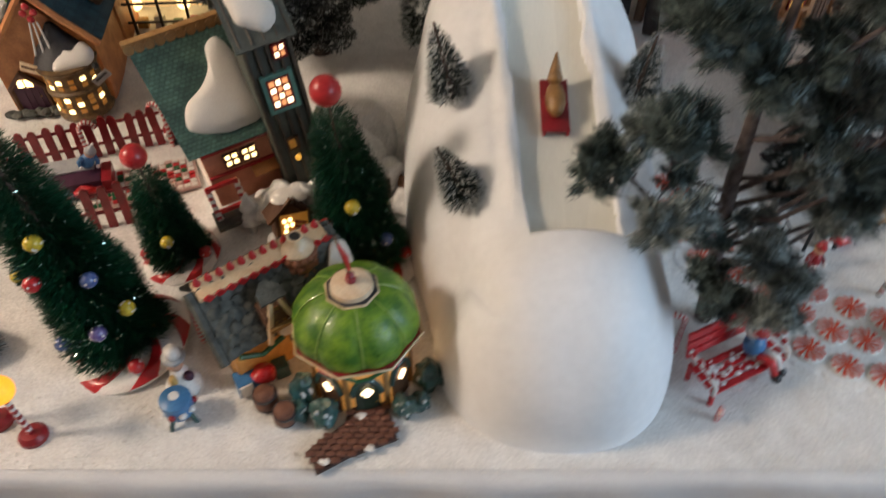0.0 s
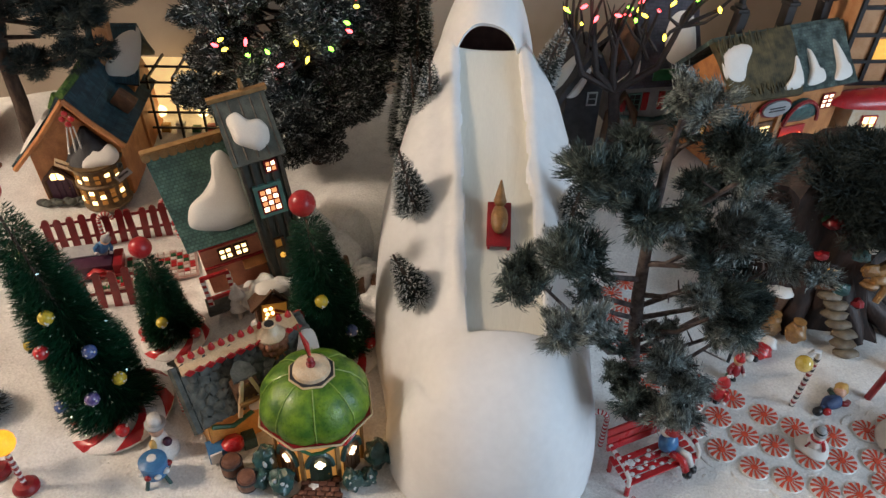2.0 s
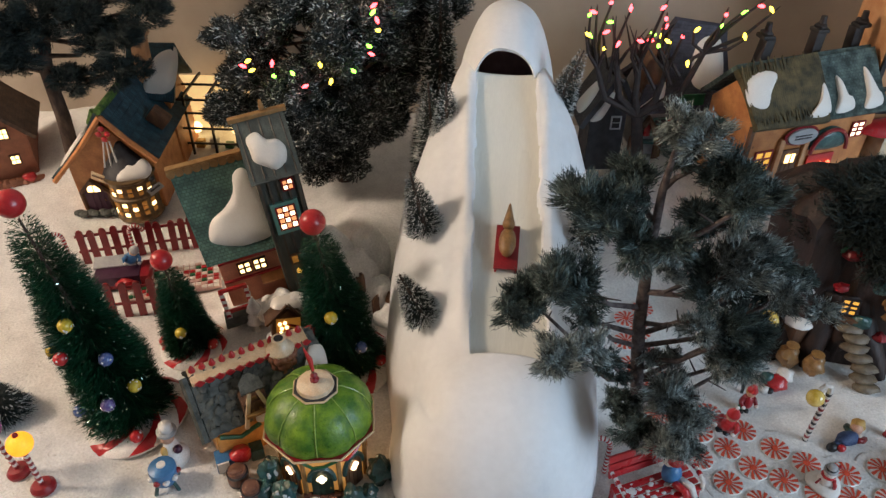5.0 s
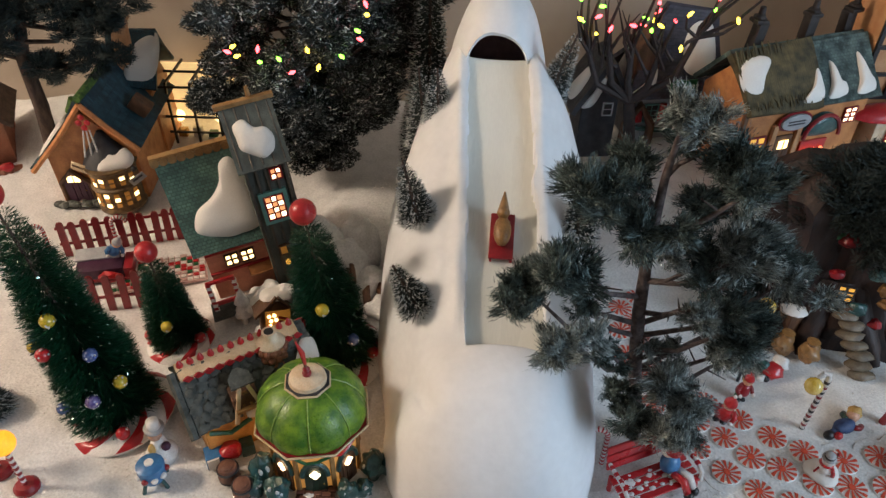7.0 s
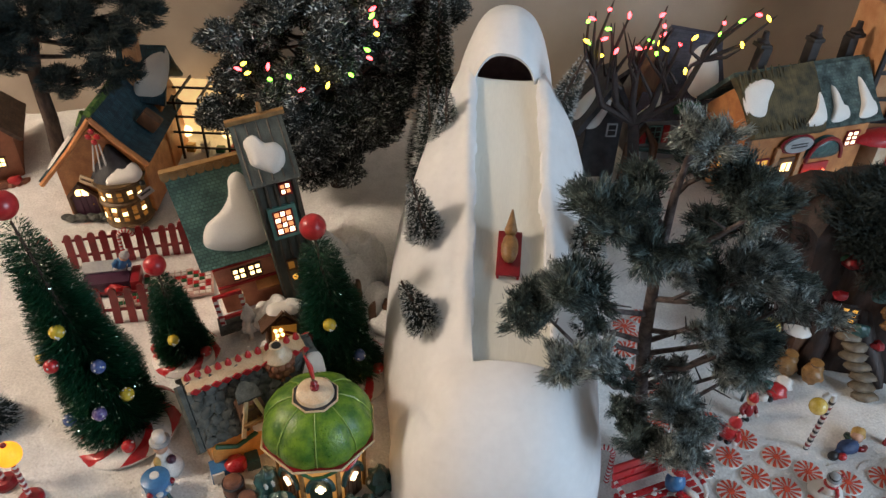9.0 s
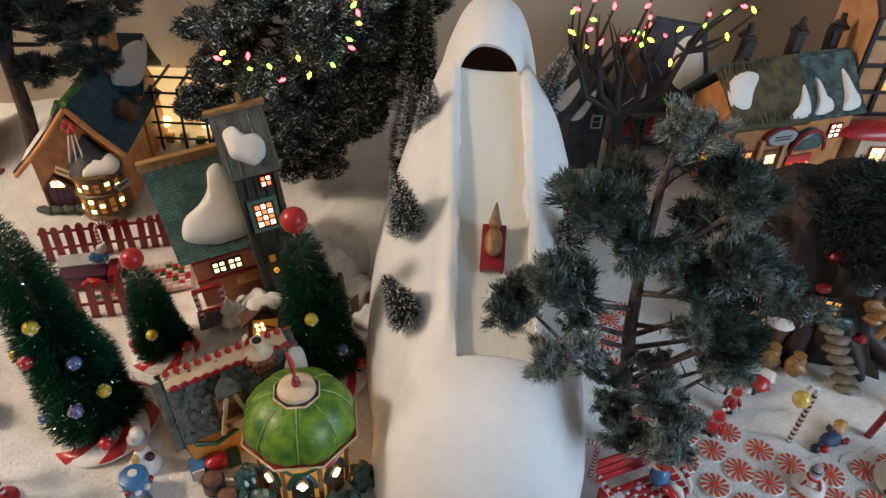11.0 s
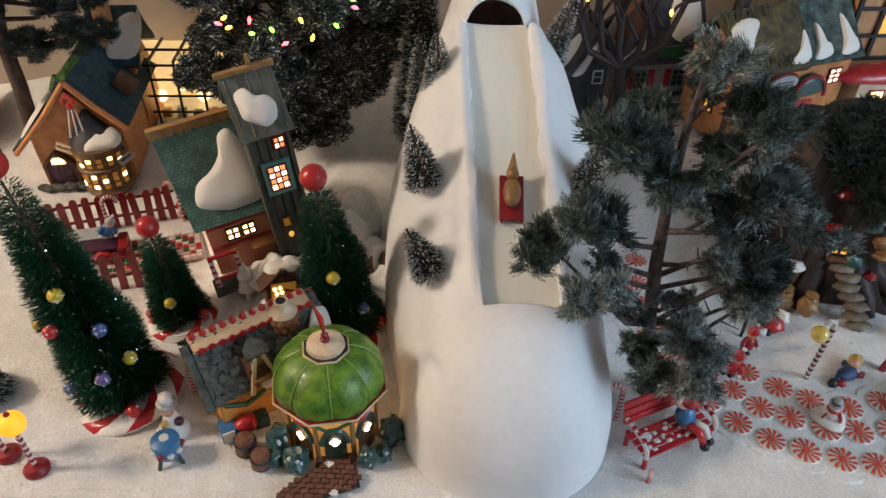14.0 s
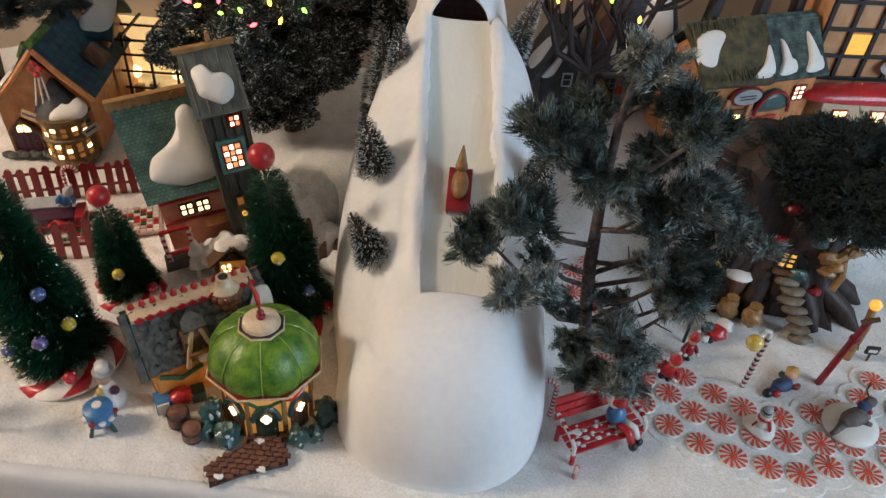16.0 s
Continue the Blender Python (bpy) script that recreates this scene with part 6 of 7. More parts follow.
# ---------------------------------------------------------------- hollow tree house
def tree_house():
    base = (0.532, 0.691, 0.0)
    h = thing("tree_house", base, 0, "dark hollow-tree house with lit window, stone steps and bushy crown", "tree house")
    bm = lathe(B(), [(0.084, -0.004), (0.078, 0.006), (0.072, 0.015), (0.065, 0.032), (0.060, 0.05), (0.057, 0.075), (0.056, 0.10), (0.057, 0.125), (0.060, 0.15), (0.065, 0.17), (0.068, 0.19), (0.045, 0.22)], 48, flute=lambda a: 1 + 0.16 * math.sin(5 * a + 0.6) + 0.07 * math.sin(11 * a))
    for v in bm.verts:
        k = 1 + 0.16 * noise.noise(Vector((v.co.x * 45, v.co.y * 45, v.co.z * 22)))
        v.co.x, v.co.y = v.co.x * k, v.co.y * k
    bmesh.ops.scale(bm, vec=(1.42, 1.0, 1.0), verts=bm.verts)
    part("trunk", _moved(bm, (-0.022, 0.008, 0)), DARKBARK, h, "gnarled dark brown trunk")
    for a, l in ((-158, 0.12), (-135, 0.095), (-112, 0.085), (-62, 0.100), (-38, 0.125), (-12, 0.12), (-88, 0.06)):
        c, s = math.cos(radians(a)), math.sin(radians(a))
        part("root", tube(B(), [(0.040 * c - 0.022, 0.035 * s, 0.085), (0.064 * c - 0.022, 0.058 * s, 0.040), (l * 0.95 * c - 0.022, l * 0.85 * s, 0.014), (l * 1.1 * c - 0.022, l * s, -0.002)], [0.016, 0.017, 0.013, 0.006], 10), DARKBARK, h, "thick gnarled root")
    window(h, pose(-0.026, -0.060, 0.086, 0, 0, -12), 0.016, 0.020, 2, 3, GLASS_AMBER, DARKTIMBER, bar=0.003)
    window(h, pose(-0.060, -0.026, 0.125, 0, 0, -60), 0.006, 0.012, 1, 1, GLASS_AMBER, BROWN)
    part("window_box", box(B(), (0.026, 0.008, 0.005), (-0.026, -0.064, 0.067), (0, 0, -12), 0.001), BROWN, h)
    for k in range(7):
        st = part("stone_step", ball(B(), 0.013, (-0.018 + 0.004 * k + 0.003 * math.sin(k * 2), -0.068 - 0.0070 * k, 0.060 - 0.0092 * k), (1.25, 0.7, 0.45), 12, 0.25, k), STEPSTONE, h, "tan rounded stone step")
    part("bow", ball(B(), 0.013, (-0.035, -0.04, 0.150), (1.2, 0.8, 0.8), 12, 0.4, 5), DARKRED, h, "dark red bow")
    part("owl_box", box(B(), (0.014, 0.003, 0.007), (-0.078, -0.055, 0.100), (0, 35, -10), 0.0008), WHITE, h, "small white name board")
    part("gallery", tube(B(), [(0.012, -0.060, 0.092), (0.030, -0.062, 0.096), (0.055, -0.05, 0.112), (0.075, -0.04, 0.130)], [0.006, 0.008, 0.007, 0.006], 8), TAN, h, "tan carved gallery")
    part("gallery", tube(B(), [(0.035, -0.066, 0.098), (0.040, -0.070, 0.076), (0.034, -0.074, 0.058)], [0.005, 0.005, 0.004], 8), TAN, h)
    for k, (x, y, z) in enumerate(((0.018, -0.064, 0.100), (0.030, -0.068, 0.088), (0.024, -0.066, 0.078), (0.045, -0.06, 0.106))):
        part("leaf_carving", ball(B(), 0.011, (x, y, z), (1, 0.6, 0.7), 10, 0.5, k), TAN, h)
    part("lantern", ball(B(), 0.006, (0.012, -0.058, 0.125), n=10), WHITE, h, "small white lantern")
    for k, (x, y, z, r, m, tint) in enumerate(((-0.052, -0.040, 0.158, 0.009, GREENPAINT, "bright green leaf"), (-0.062, -0.030, 0.140, 0.006, OCHRE, "small ochre ornament"), (0.000, -0.062, 0.118, 0.010, SHRUB, "dark green moss"), (-0.008, -0.066, 0.068, 0.011, SHRUB, "dark green moss"),
                                             (-0.040, -0.052, 0.108, 0.008, DARKRED, "dark red berries"), (-0.070, -0.050, 0.040, 0.010, BROWN, "brown knot"), (0.020, -0.064, 0.045, 0.009, DARKRED, "dark red berries"))):
        part("carving", ball(B(), r, (x, y, z), (1.1, 0.7, 0.8), 12, 0.45, k + 20), m, h, tint)
    rng = np.random.default_rng(60)
    for x, y, z, r in cluster(rng, (0.028, -0.015, 0.182), (0.108, 0.080, 0.052), 76, 0.040):
        s, d, l = tuft(rng, (x, y, z), (x * 3, y * 3 - 0.1, 0.25), r, 1500, 1.0, (0.25, 0.45), 0.8)
        mesh_part("needle_clump", needles("needle_clump", s, d, l, 0.0015, NEEDLE_BLACK, 61), h)
    return h


DARKBARK = mat("dark_glazed_bark", (0.034, 0.014, 0.009), (0.010, 0.005, 0.004), rough=0.65, scale=90, fine=260, bump=0.9, coat=0.05, stretch=(1, 1, 0.3))
STEPSTONE = mat("tan_step_stone", (0.20, 0.155, 0.10), (0.12, 0.09, 0.06), rough=0.5, scale=110, bump=0.5)
tree_house()


# ---------------------------------------------------------------- peppermint path
MINTS = [(0.379, 0.499), (0.409, 0.478), (0.357, 0.472), (0.380, 0.449), (0.409, 0.437), (0.350, 0.427), (0.379, 0.407), (0.411, 0.395), (0.445, 0.386), (0.478, 0.381), (0.475, 0.422), (0.438, 0.462),
         (0.477, 0.454), (0.512, 0.424), (0.544, 0.426), (0.517, 0.464), (0.548, 0.475), (0.581, 0.494), (0.605, 0.523), (0.511, 0.395), (0.550, 0.392), (0.577, 0.443), (0.585, 0.412), (0.325, 0.455), (0.442, 0.424),
         (0.330, 0.492), (0.300, 0.475), (0.285, 0.510), (0.312, 0.525), (0.275, 0.548), (0.300, 0.565), (0.262, 0.585), (0.285, 0.605), (0.258, 0.625), (0.278, 0.645), (0.262, 0.668), (0.285, 0.690), (0.345, 0.52), (0.615, 0.43), (0.62, 0.48)]


def mint_path():
    """A white wavy mat with round striped peppermints set in it."""
    mat_ob = thing("peppermint_path", (0, 0, 0), 0, "white candy path set with orange-red striped peppermint rounds", "path")
    disc = finish(lathe(B(), [(0.0160, 0), (0.0164, 0.0008), (0.0164, 0.0016), (0.0154, 0.0024)], 32), "peppermint", WHITE)
    bm = B()
    for k in range(12):
        pts = []
        for r, w, tw in ((0.0008, 0.35, 0), (0.007, 0.30, 0.10), (0.013, 0.285, 0.20), (0.0158, 0.28, 0.24)):
            a = k * math.pi / 6 + tw
            pts.append(((r, a - w * 0.5), (r, a + w * 0.5)))
        rows = [[bm.verts.new((r * math.cos(a), r * math.sin(a), 0.0030 - (0.0006 if r > 0.015 else 0))) for r, a in p] for p in pts]
        for p, q in zip(rows, rows[1:]):
            bm.faces.new((p[0], p[1], q[1], q[0]))
    lathe(bm, [(0.0038, 0.0026), (0.0036, 0.0034), (0.001, 0.0036)], 16)
    stripes = finish(bm, "stripes", CANDYRED, False)
    rr = random.Random(3)
    base = B()
    for i, (x, y) in enumerate(MINTS):
        k = rr.uniform(0.89, 0.98)
        g = max(0.0, ground(x, y))
        cyl(base, 0.0275, 0.0250, 0.0030 + 0.00004 * (i % 13), (x, y, -0.001 - 0.00003 * i), n=28)
        ob = new("peppermint", disc)
        ob.parent = mat_ob
        ob.matrix_basis = pose(x, y, 0.0016 + g * 0.5, rr.uniform(-2, 2), rr.uniform(-2, 2), rr.uniform(0, 30)) @ Matrix.Diagonal((k, k, 1, 1))
        st = new("stripes", stripes)
        st.parent = ob
    me = finish(base, "wavy_base", SNOW)
    mesh_part("wavy_base", me, mat_ob, "white base with a scalloped edge")


mint_path()


# ---------------------------------------------------------------- small figures, lamps and furniture
def figurine(name, pieces, label, category, at, yaw=0, lean=(0, 0), scale=1.0, group=""):
    """Moulded figure in one mesh; pieces: (bmesh, material)."""
    me = bpy.data.meshes.new(name)
    whole, mats = B(), []
    for bm, m in pieces:
        if m not in mats:
            mats.append(m)
        bmesh.ops.recalc_face_normals(bm, faces=bm.faces)
        for f in bm.faces:
            f.material_index, f.smooth = mats.index(m), True
        tmp = bpy.data.meshes.new("piece")
        bm.to_mesh(tmp)
        bm.free()
        whole.from_mesh(tmp)
        bpy.data.meshes.remove(tmp)
    bmesh.ops.scale(whole, vec=(scale, scale, scale), verts=whole.verts)
    whole.to_mesh(me)
    whole.free()
    for m in mats:
        me.materials.append(m)
    ob = new(name, me)
    ob.matrix_basis = pose(*at, lean[0], lean[1], yaw)
    return tagged(ob, label, category, group)


def doll(coat, hat, trousers=None, hair=None):
    t = trousers or coat
    p = []
    for sx in (-1, 1):
        p.append((ball(B(), 0.0045, (sx * 0.0045, -0.002, 0.003), (1, 1.5, 0.7), 10), BLACK))
        p.append((cyl(B(), 0.0040, 0.0042, 0.013, (sx * 0.0045, 0, 0.003), n=10), t))
        p.append((tube(B(), [(sx * 0.0075, 0, 0.027), (sx * 0.0125, -0.003, 0.021), (sx * 0.011, -0.009, 0.018)], [0.0036, 0.0032, 0.0026], 8), coat))
        p.append((ball(B(), 0.0030, (sx * 0.011, -0.0105, 0.018), n=8), WHITE))
    p.append((lathe(B(), [(0.009, 0.013), (0.0098, 0.017), (0.0085, 0.024), (0.0062, 0.030), (0.003, 0.032)], 16), coat))
    p.append((ball(B(), 0.0072, (0, 0, 0.037), n=14), SKIN))
    p.append((ball(B(), 0.0075, (0, 0.0012, 0.0385), (1, 1, 0.9), 12), hair or hat))
    p.append((lathe(B(), [(0.0078, 0.040), (0.0074, 0.043), (0.004, 0.049), (0.001, 0.055)], 14), hat))
    p.append((ball(B(), 0.0023, (0, 0, 0.056), n=8), WHITE))
    return p


def candy_cane(at, h=0.05, r=0.0022, yaw=0, lean=(0, 0)):
    c = thing("candy_cane", at, yaw, "red and white striped candy cane stuck in the snow", "candy cane", "candy canes", lean=lean)
    k = h * 0.16
    pts = [Vector((0, 0, z)) for z in np.linspace(-0.003, h - k, 9)] + [Vector((k - k * math.cos(a), 0, h - k + k * math.sin(a))) for a in np.linspace(0.3, math.pi * 1.05, 8)]
    part("stick", tube(B(), pts, r, 8), WHITE, c)
    for i in range(0, len(pts) - 1):
        p, q = pts[i], pts[i + 1]
        part("stripe", tube(B(), [p.lerp(q, 0.25), p.lerp(q, 0.70)], r * 1.10, 8), RED, c, smooth=True)
    return c


def picket_fence(a, b, n, h, label):
    a, b = Vector(a), Vector(b)
    yaw = math.degrees(math.atan2(b.y - a.y, b.x - a.x))
    f = thing("picket_fence", (a.x, a.y, 0), yaw, label, "fence", "red picket fences")
    L = (b - a).length
    out = [(-0.0047, 0), (0.0047, 0), (0.0047, h * 0.86)] + [(0.0047 * math.cos(t), h * 0.86 + 0.0047 * math.sin(t) * 1.2) for t in np.linspace(0.3, math.pi - 0.3, 6)] + [(-0.0047, h * 0.86)]
    me = finish(slab(B(), out, 0.0032, pose(0, 0.0016, 0, 90, 0, 0)), "picket", DARKRED)
    r = random.Random(n)
    for k in range(n):
        ob = new("picket", me)
        ob.parent = f
        ob.matrix_basis = pose(L * (k + 0.5) / n, 0, -0.001, r.uniform(-3, 3), r.uniform(-3, 3), 0)
    for z in (h * 0.28, h * 0.72):
        part("rail", box(B(), (L, 0.0022, 0.0034), (L / 2, 0.0028, z)), DARKRED, f, smooth=False)
    return f


picket_fence((-0.500, 0.690), (-0.345, 0.748), 11, 0.060, "dark red picket fence behind the small plaza")
picket_fence((-0.412, 0.588), (-0.325, 0.612), 5, 0.062, "short dark red picket fence beside the trees")
for x, y, hh, yaw in ((-0.517, 0.690, 0.052, 200), (-0.430, 0.712, 0.056, 20), (-0.338, 0.742, 0.062, 160), (-0.232, 0.438, 0.05, 100)):
    candy_cane((x, y, 0), hh, 0.0026, yaw)


def candy_plaza():
    """Speckled tiles of red, white and green between the fences."""
    p = thing("candy_paving", (-0.352, 0.665, 0.0055), 21, "patch of speckled red, white and green candy paving", "paving")
    part("bed", box(B(), (0.125, 0.060, 0.004), (0, 0, -0.002), bevel=0.001), PALEPINK, p)
    r = random.Random(12)
    mats = [RED, WHITE, WHITE, GREENPAINT, WHITE, PALEPINK]
    tiles = [finish(box(B(), (0.0066, 0.0056, 0.0022), bevel=0.0005), "tile", m) for m in mats]
    for i in range(15):
        for j in range(8):
            ob = new("tile", tiles[r.randrange(6)])
            ob.parent = p
            ob.matrix_basis = pose(-0.056 + i * 0.008, -0.0255 + j * 0.0073, 0.0015, 0, 0, r.uniform(-6, 6))


PALEPINK = mat("pale_pink_icing", (0.62, 0.46, 0.42), (0.52, 0.34, 0.31), rough=0.5, scale=120, bump=0.4)
candy_plaza()

# toy stall with a figure between the fences
stall = thing("toy_sleigh", (-0.425, 0.655, 0), 18, "dark open sleigh with a grey board and red side", "sleigh")
part("tub", box(B(), (0.060, 0.034, 0.022), (0, 0, 0.003), bevel=0.003), PLUM, stall)
part("board", box(B(), (0.056, 0.020, 0.004), (-0.004, 0.016, 0.026), (14, 0, 0), 0.001), GREYWALL, stall, "grey plank")
part("side", box(B(), (0.012, 0.036, 0.020), (0.036, 0, 0.004), bevel=0.002), DARKRED, stall)
part("ribbon", ball(B(), 0.009, (0.012, -0.022, 0.016), (1.4, 0.8, 0.9), 12, 0.4, 2), RED, stall)
figurine("toy_figure", doll(BLUE, GREYWALL, NAVY, STRAW), "small painted figure in blue and yellow carrying a bundle", "figurine", (-0.418, 0.672, 0.022), 40, (25, 20), 0.85)
figurine("toy_figure", doll(RED, WHITE, RED), "small painted figure with a red hat and white trim", "figurine", (-0.330, 0.752, 0.0), 10, (0, 0), 1.1)

# crate man: a stall-like figure on the snow
crate = thing("hot_drink_cart", (-0.232, 0.355, 0.0), 24, "small blue round-topped cart with white swags and teal legs", "cart")
part("tub", lathe(B(), [(0.010, 0.008), (0.014, 0.012), (0.0155, 0.022), (0.0145, 0.030)], 20), BLUE, crate)
part("lid", lathe(B(), [(0.0160, 0.030), (0.0155, 0.034), (0.009, 0.037), (0.002, 0.038)], 24), BLUE, crate, "sky blue round lid")
part("lid_knob", lathe(B(), [(0.0055, 0.0365), (0.005, 0.039), (0.001, 0.040)], 14), WHITE, crate)
for k in range(9):
    a = k * 2 * math.pi / 9
    part("swag", ball(B(), 0.0042, (0.0155 * math.cos(a), 0.0155 * math.sin(a), 0.022), (1, 1, 0.8), 8), WHITE if k % 3 else DARKRED, crate)
for sx in (-1, 1):
    for sy in (-1, 1):
        part("leg", tube(B(), [(sx * 0.009, sy * 0.009, 0.013), (sx * 0.013, sy * 0.012, 0.0)], 0.0024, 6), SHRUB, crate)
crate.scale = (0.88, 0.88, 0.88)
figurine("snow_figure", [(lathe(B(), [(0.017, 0), (0.016, 0.006), (0.012, 0.010), (0.009, 0.018), (0.006, 0.03)], 18), WHITE), (ball(B(), 0.007, (0, -0.002, 0.036), n=12), SKIN), (cyl(B(), 0.0105, 0.0105, 0.003, (0, 0.001, 0.042), n=16), GREYWALL), (cyl(B(), 0.007, 0.0065, 0.010, (0, 0.001, 0.044), n=14), WHITE), (ball(B(), 0.005, (0.009, -0.006, 0.022), n=10), PLUM), (ball(B(), 0.005, (-0.005, -0.008, 0.020), (0.8, 0.8, 1.5), 10), STRAW)],
         "white painted cook figure with a tall pale hat", "figurine", (-0.238, 0.388, 0.0), 10)


def striped_lamp(at, h, colour, label, yaw=0, lean=(0, 0), glass=None):
    l = thing("candy_lamp", at, yaw, label, "lamp", "candy-striped lamps", lean=lean)
    part("base", lathe(B(), [(0.0125, 0), (0.0125, 0.004), (0.009, 0.008), (0.003, 0.009)], 20), colour, l)
    part("pole", cyl(B(), 0.0026, 0.0026, h, n=10), WHITE, l)
    for k in range(int(h / 0.008)):
        part("stripe", cyl(B(), 0.0029, 0.0029, 0.004, (0, 0, 0.008 + 0.008 * k), (14, 0, 0), 10), colour, l)
    part("globe", ball(B(), 0.0125, (0, 0, h + 0.010), n=20), glass, l, "round glowing globe" if glass == BULB_LAMP else "round coloured globe")
    part("cap", ball(B(), 0.003, (0, 0, h + 0.023), n=8), colour, l)
    return l


striped_lamp((-0.357, 0.335, 0.0), 0.062, DARKRED, "red and white striped lamp with a glowing orange globe", 0, (0, -1), BULB_LAMP)
striped_lamp((-0.392, 0.350, 0.0), 0.060, DARKRED, "striped lamp with a dark purple globe", 0, (0, -8), BULB_PURPLE)
bush = brush_tree("dark_bush", (-0.452, 0.420, 0.0), 0.045, 0.032, 4000, NEEDLE_BLACK, "low dark green bristly bush in the snow", 0.08, seed=70, power=0.5)


def barrel(at, yaw=0, lean=(0, 0), s=1.0, fruit=False, label=""):
    b = thing("barrel", at, yaw, label, "barrel", "wooden barrels", lean=lean)
    part("cask", lathe(B(), [(0.0085 * s, 0), (0.0105 * s, 0.007 * s), (0.0108 * s, 0.011 * s), (0.0100 * s, 0.017 * s), (0.0085 * s, 0.022 * s)], 18, flute=lambda a: 1 - 0.03 * abs(math.cos(7 * a))), BARREL, b)
    for z, r in ((0.004, 0.0099), (0.017, 0.0102)):
        part("hoop", lathe(B(), [(r * s, z * s), (r * s * 1.05, z * s), (r * s * 1.05, (z + 0.002) * s), (r * s, (z + 0.002) * s)], 18), CHARCOAL, b, "dark hoop")
    part("lid", ball(B(), 0.0074 * s, (0, 0, 0.0215 * s), (1, 1, 0.22), 12, 0.4), BARREL, b)
    return b


barrel((-0.158, 0.366, 0.0), 0, (0, 0), 1.05, label="small brown wooden barrel standing in the snow")
barrel((-0.140, 0.352, 0.0), 30, (8, 6), 1.0, label="small brown wooden barrel tilted in the snow")
toys = thing("toy_pile", (-0.178, 0.386, 0), 30, "pile of blue and red toys beside the cottage", "toys")
part("box", box(B(), (0.022, 0.018, 0.018), bevel=0.001), BLUE, toys)
part("sack", ball(B(), 0.011, (0.016, -0.004, 0.016), (1.1, 0.9, 0.8), 14, 0.3), RED, toys, "red sack")
part("panel", box(B(), (0.012, 0.002, 0.014), (-0.004, -0.0105, 0.004)), WHITE, toys, smooth=False)
part("parcel", box(B(), (0.014, 0.014, 0.016), (0.032, 0, 0), bevel=0.001), SHRUB, toys)


def shrub(at, r, h, seed, label="rounded teal ceramic shrub with snow specks"):
    s = thing("shrub", at, 0, label, "shrub", "ceramic shrubs")
    bm = ball(B(), r, (0, 0, h * 0.45), (1, 1, h / r * 0.52), 20, 0.55, seed)
    part("foliage", bm, SHRUB, s)
    rr = random.Random(seed)
    for k in range(6):
        a, z = rr.uniform(-2.6, -0.5), rr.uniform(0.35, 0.8) * h
        part("snow_fleck", ball(B(), r * 0.20, (r * 0.86 * math.cos(a) * (1.1 - 0.5 * z / h), r * 0.86 * math.sin(a) * (1.1 - 0.5 * z / h), z), (1, 1, 1.4), 8, 0.4, k), FLOCK, s)
    return s


for i, (x, y, r, h) in enumerate(((-0.123, 0.372, 0.012, 0.038), (-0.104, 0.352, 0.012, 0.026), (-0.126, 0.357, 0.010, 0.024), (-0.034, 0.358, 0.010, 0.026), (-0.014, 0.388, 0.013, 0.036), (-0.020, 0.366, 0.009, 0.018), (0.0, 0.395, 0.011, 0.024))):
    shrub((x, y, 0), r, h, i)


def brick_path():
    p = thing("brick_path", (-0.072, 0.333, 0.002), 0, "short brown brick path lightly dusted with snow", "path")
    out = [(-0.012, 0.040), (0.019, 0.040), (0.033, -0.003), (-0.008, -0.020), (-0.034, -0.036), (-0.043, -0.014), (-0.014, 0.012)]
    part("bed", slab(B(), out, 0.004), DARKBRICK, p)
    me = finish(box(B(), (0.0082, 0.0052, 0.0030), bevel=0.0008), "brick", BRICKPATH)
    r = random.Random(6)

    def inside(x, y):
        c = False
        for (xa, ya), (xb, yb) in zip(out, out[1:] + out[:1]):
            if (ya > y) != (yb > y) and x < (xb - xa) * (y - ya) / (yb - ya) + xa:
                c = not c
        return c
    for j in range(15):
        for i in range(11):
            x, y = -0.045 + i * 0.0088 + (j % 2) * 0.0044, -0.036 + j * 0.0058
            if inside(x, y):
                ob = new("brick", me)
                ob.parent = p
                ob.matrix_basis = pose(x, y, 0.0033, r.uniform(-4, 4), r.uniform(-4, 4), r.uniform(-10, 10))
    for k, (x, y) in enumerate(((0.010, -0.014), (-0.028, -0.026), (0.0, 0.018))):
        part("snow_dust", ball(B(), 0.004, (x, y, 0.006), (1.3, 0.8, 0.18), 10, 0.6, k), SNOW, p)


DARKBRICK = mat("dark_brick_bed", (0.055, 0.026, 0.02), rough=0.6, scale=120, bump=0.5)
brick_path()

# crystal rocks and lantern by the green-roofed house
rocks = thing("ice_rocks", (-0.163, 0.588, 0.026), 0, "heap of glittering white ice rocks", "rocks")
for k, (x, y, z, r) in enumerate(((0, 0, 0.018, 0.026), (0.028, 0.006, 0.020, 0.024), (-0.024, 0.004, 0.012, 0.020), (0.012, -0.010, 0.036, 0.018), (0.036, -0.012, 0.012, 0.018), (-0.040, -0.004, 0.008, 0.014))):
    part("rock", ball(B(), r * 0.95, (x, y * 0.9, z * 0.95), (1, 0.9, 0.95), 28, 0.5, k + 3), SNOW, rocks)
clear = thing("crystal_tree", (-0.205, 0.578, 0.006), 0, "clear faceted plastic tree with silver sparkle", "ornament")
part("stem", lathe(B(), [(0.012, 0), (0.004, 0.006), (0.003, 0.02), (0.013, 0.024), (0.004, 0.040), (0.010, 0.042), (0.001, 0.062)], 10), CLEAR, clear)
hut = thing("lantern_hut", (-0.158, 0.556, 0.030), 24, "tiny brown lantern hut glowing behind a striped door", "hut", lean=(-16, 0))
part("wall", body(0.038, 0.026, 0.026, 0.042, "y"), BROWN, hut)
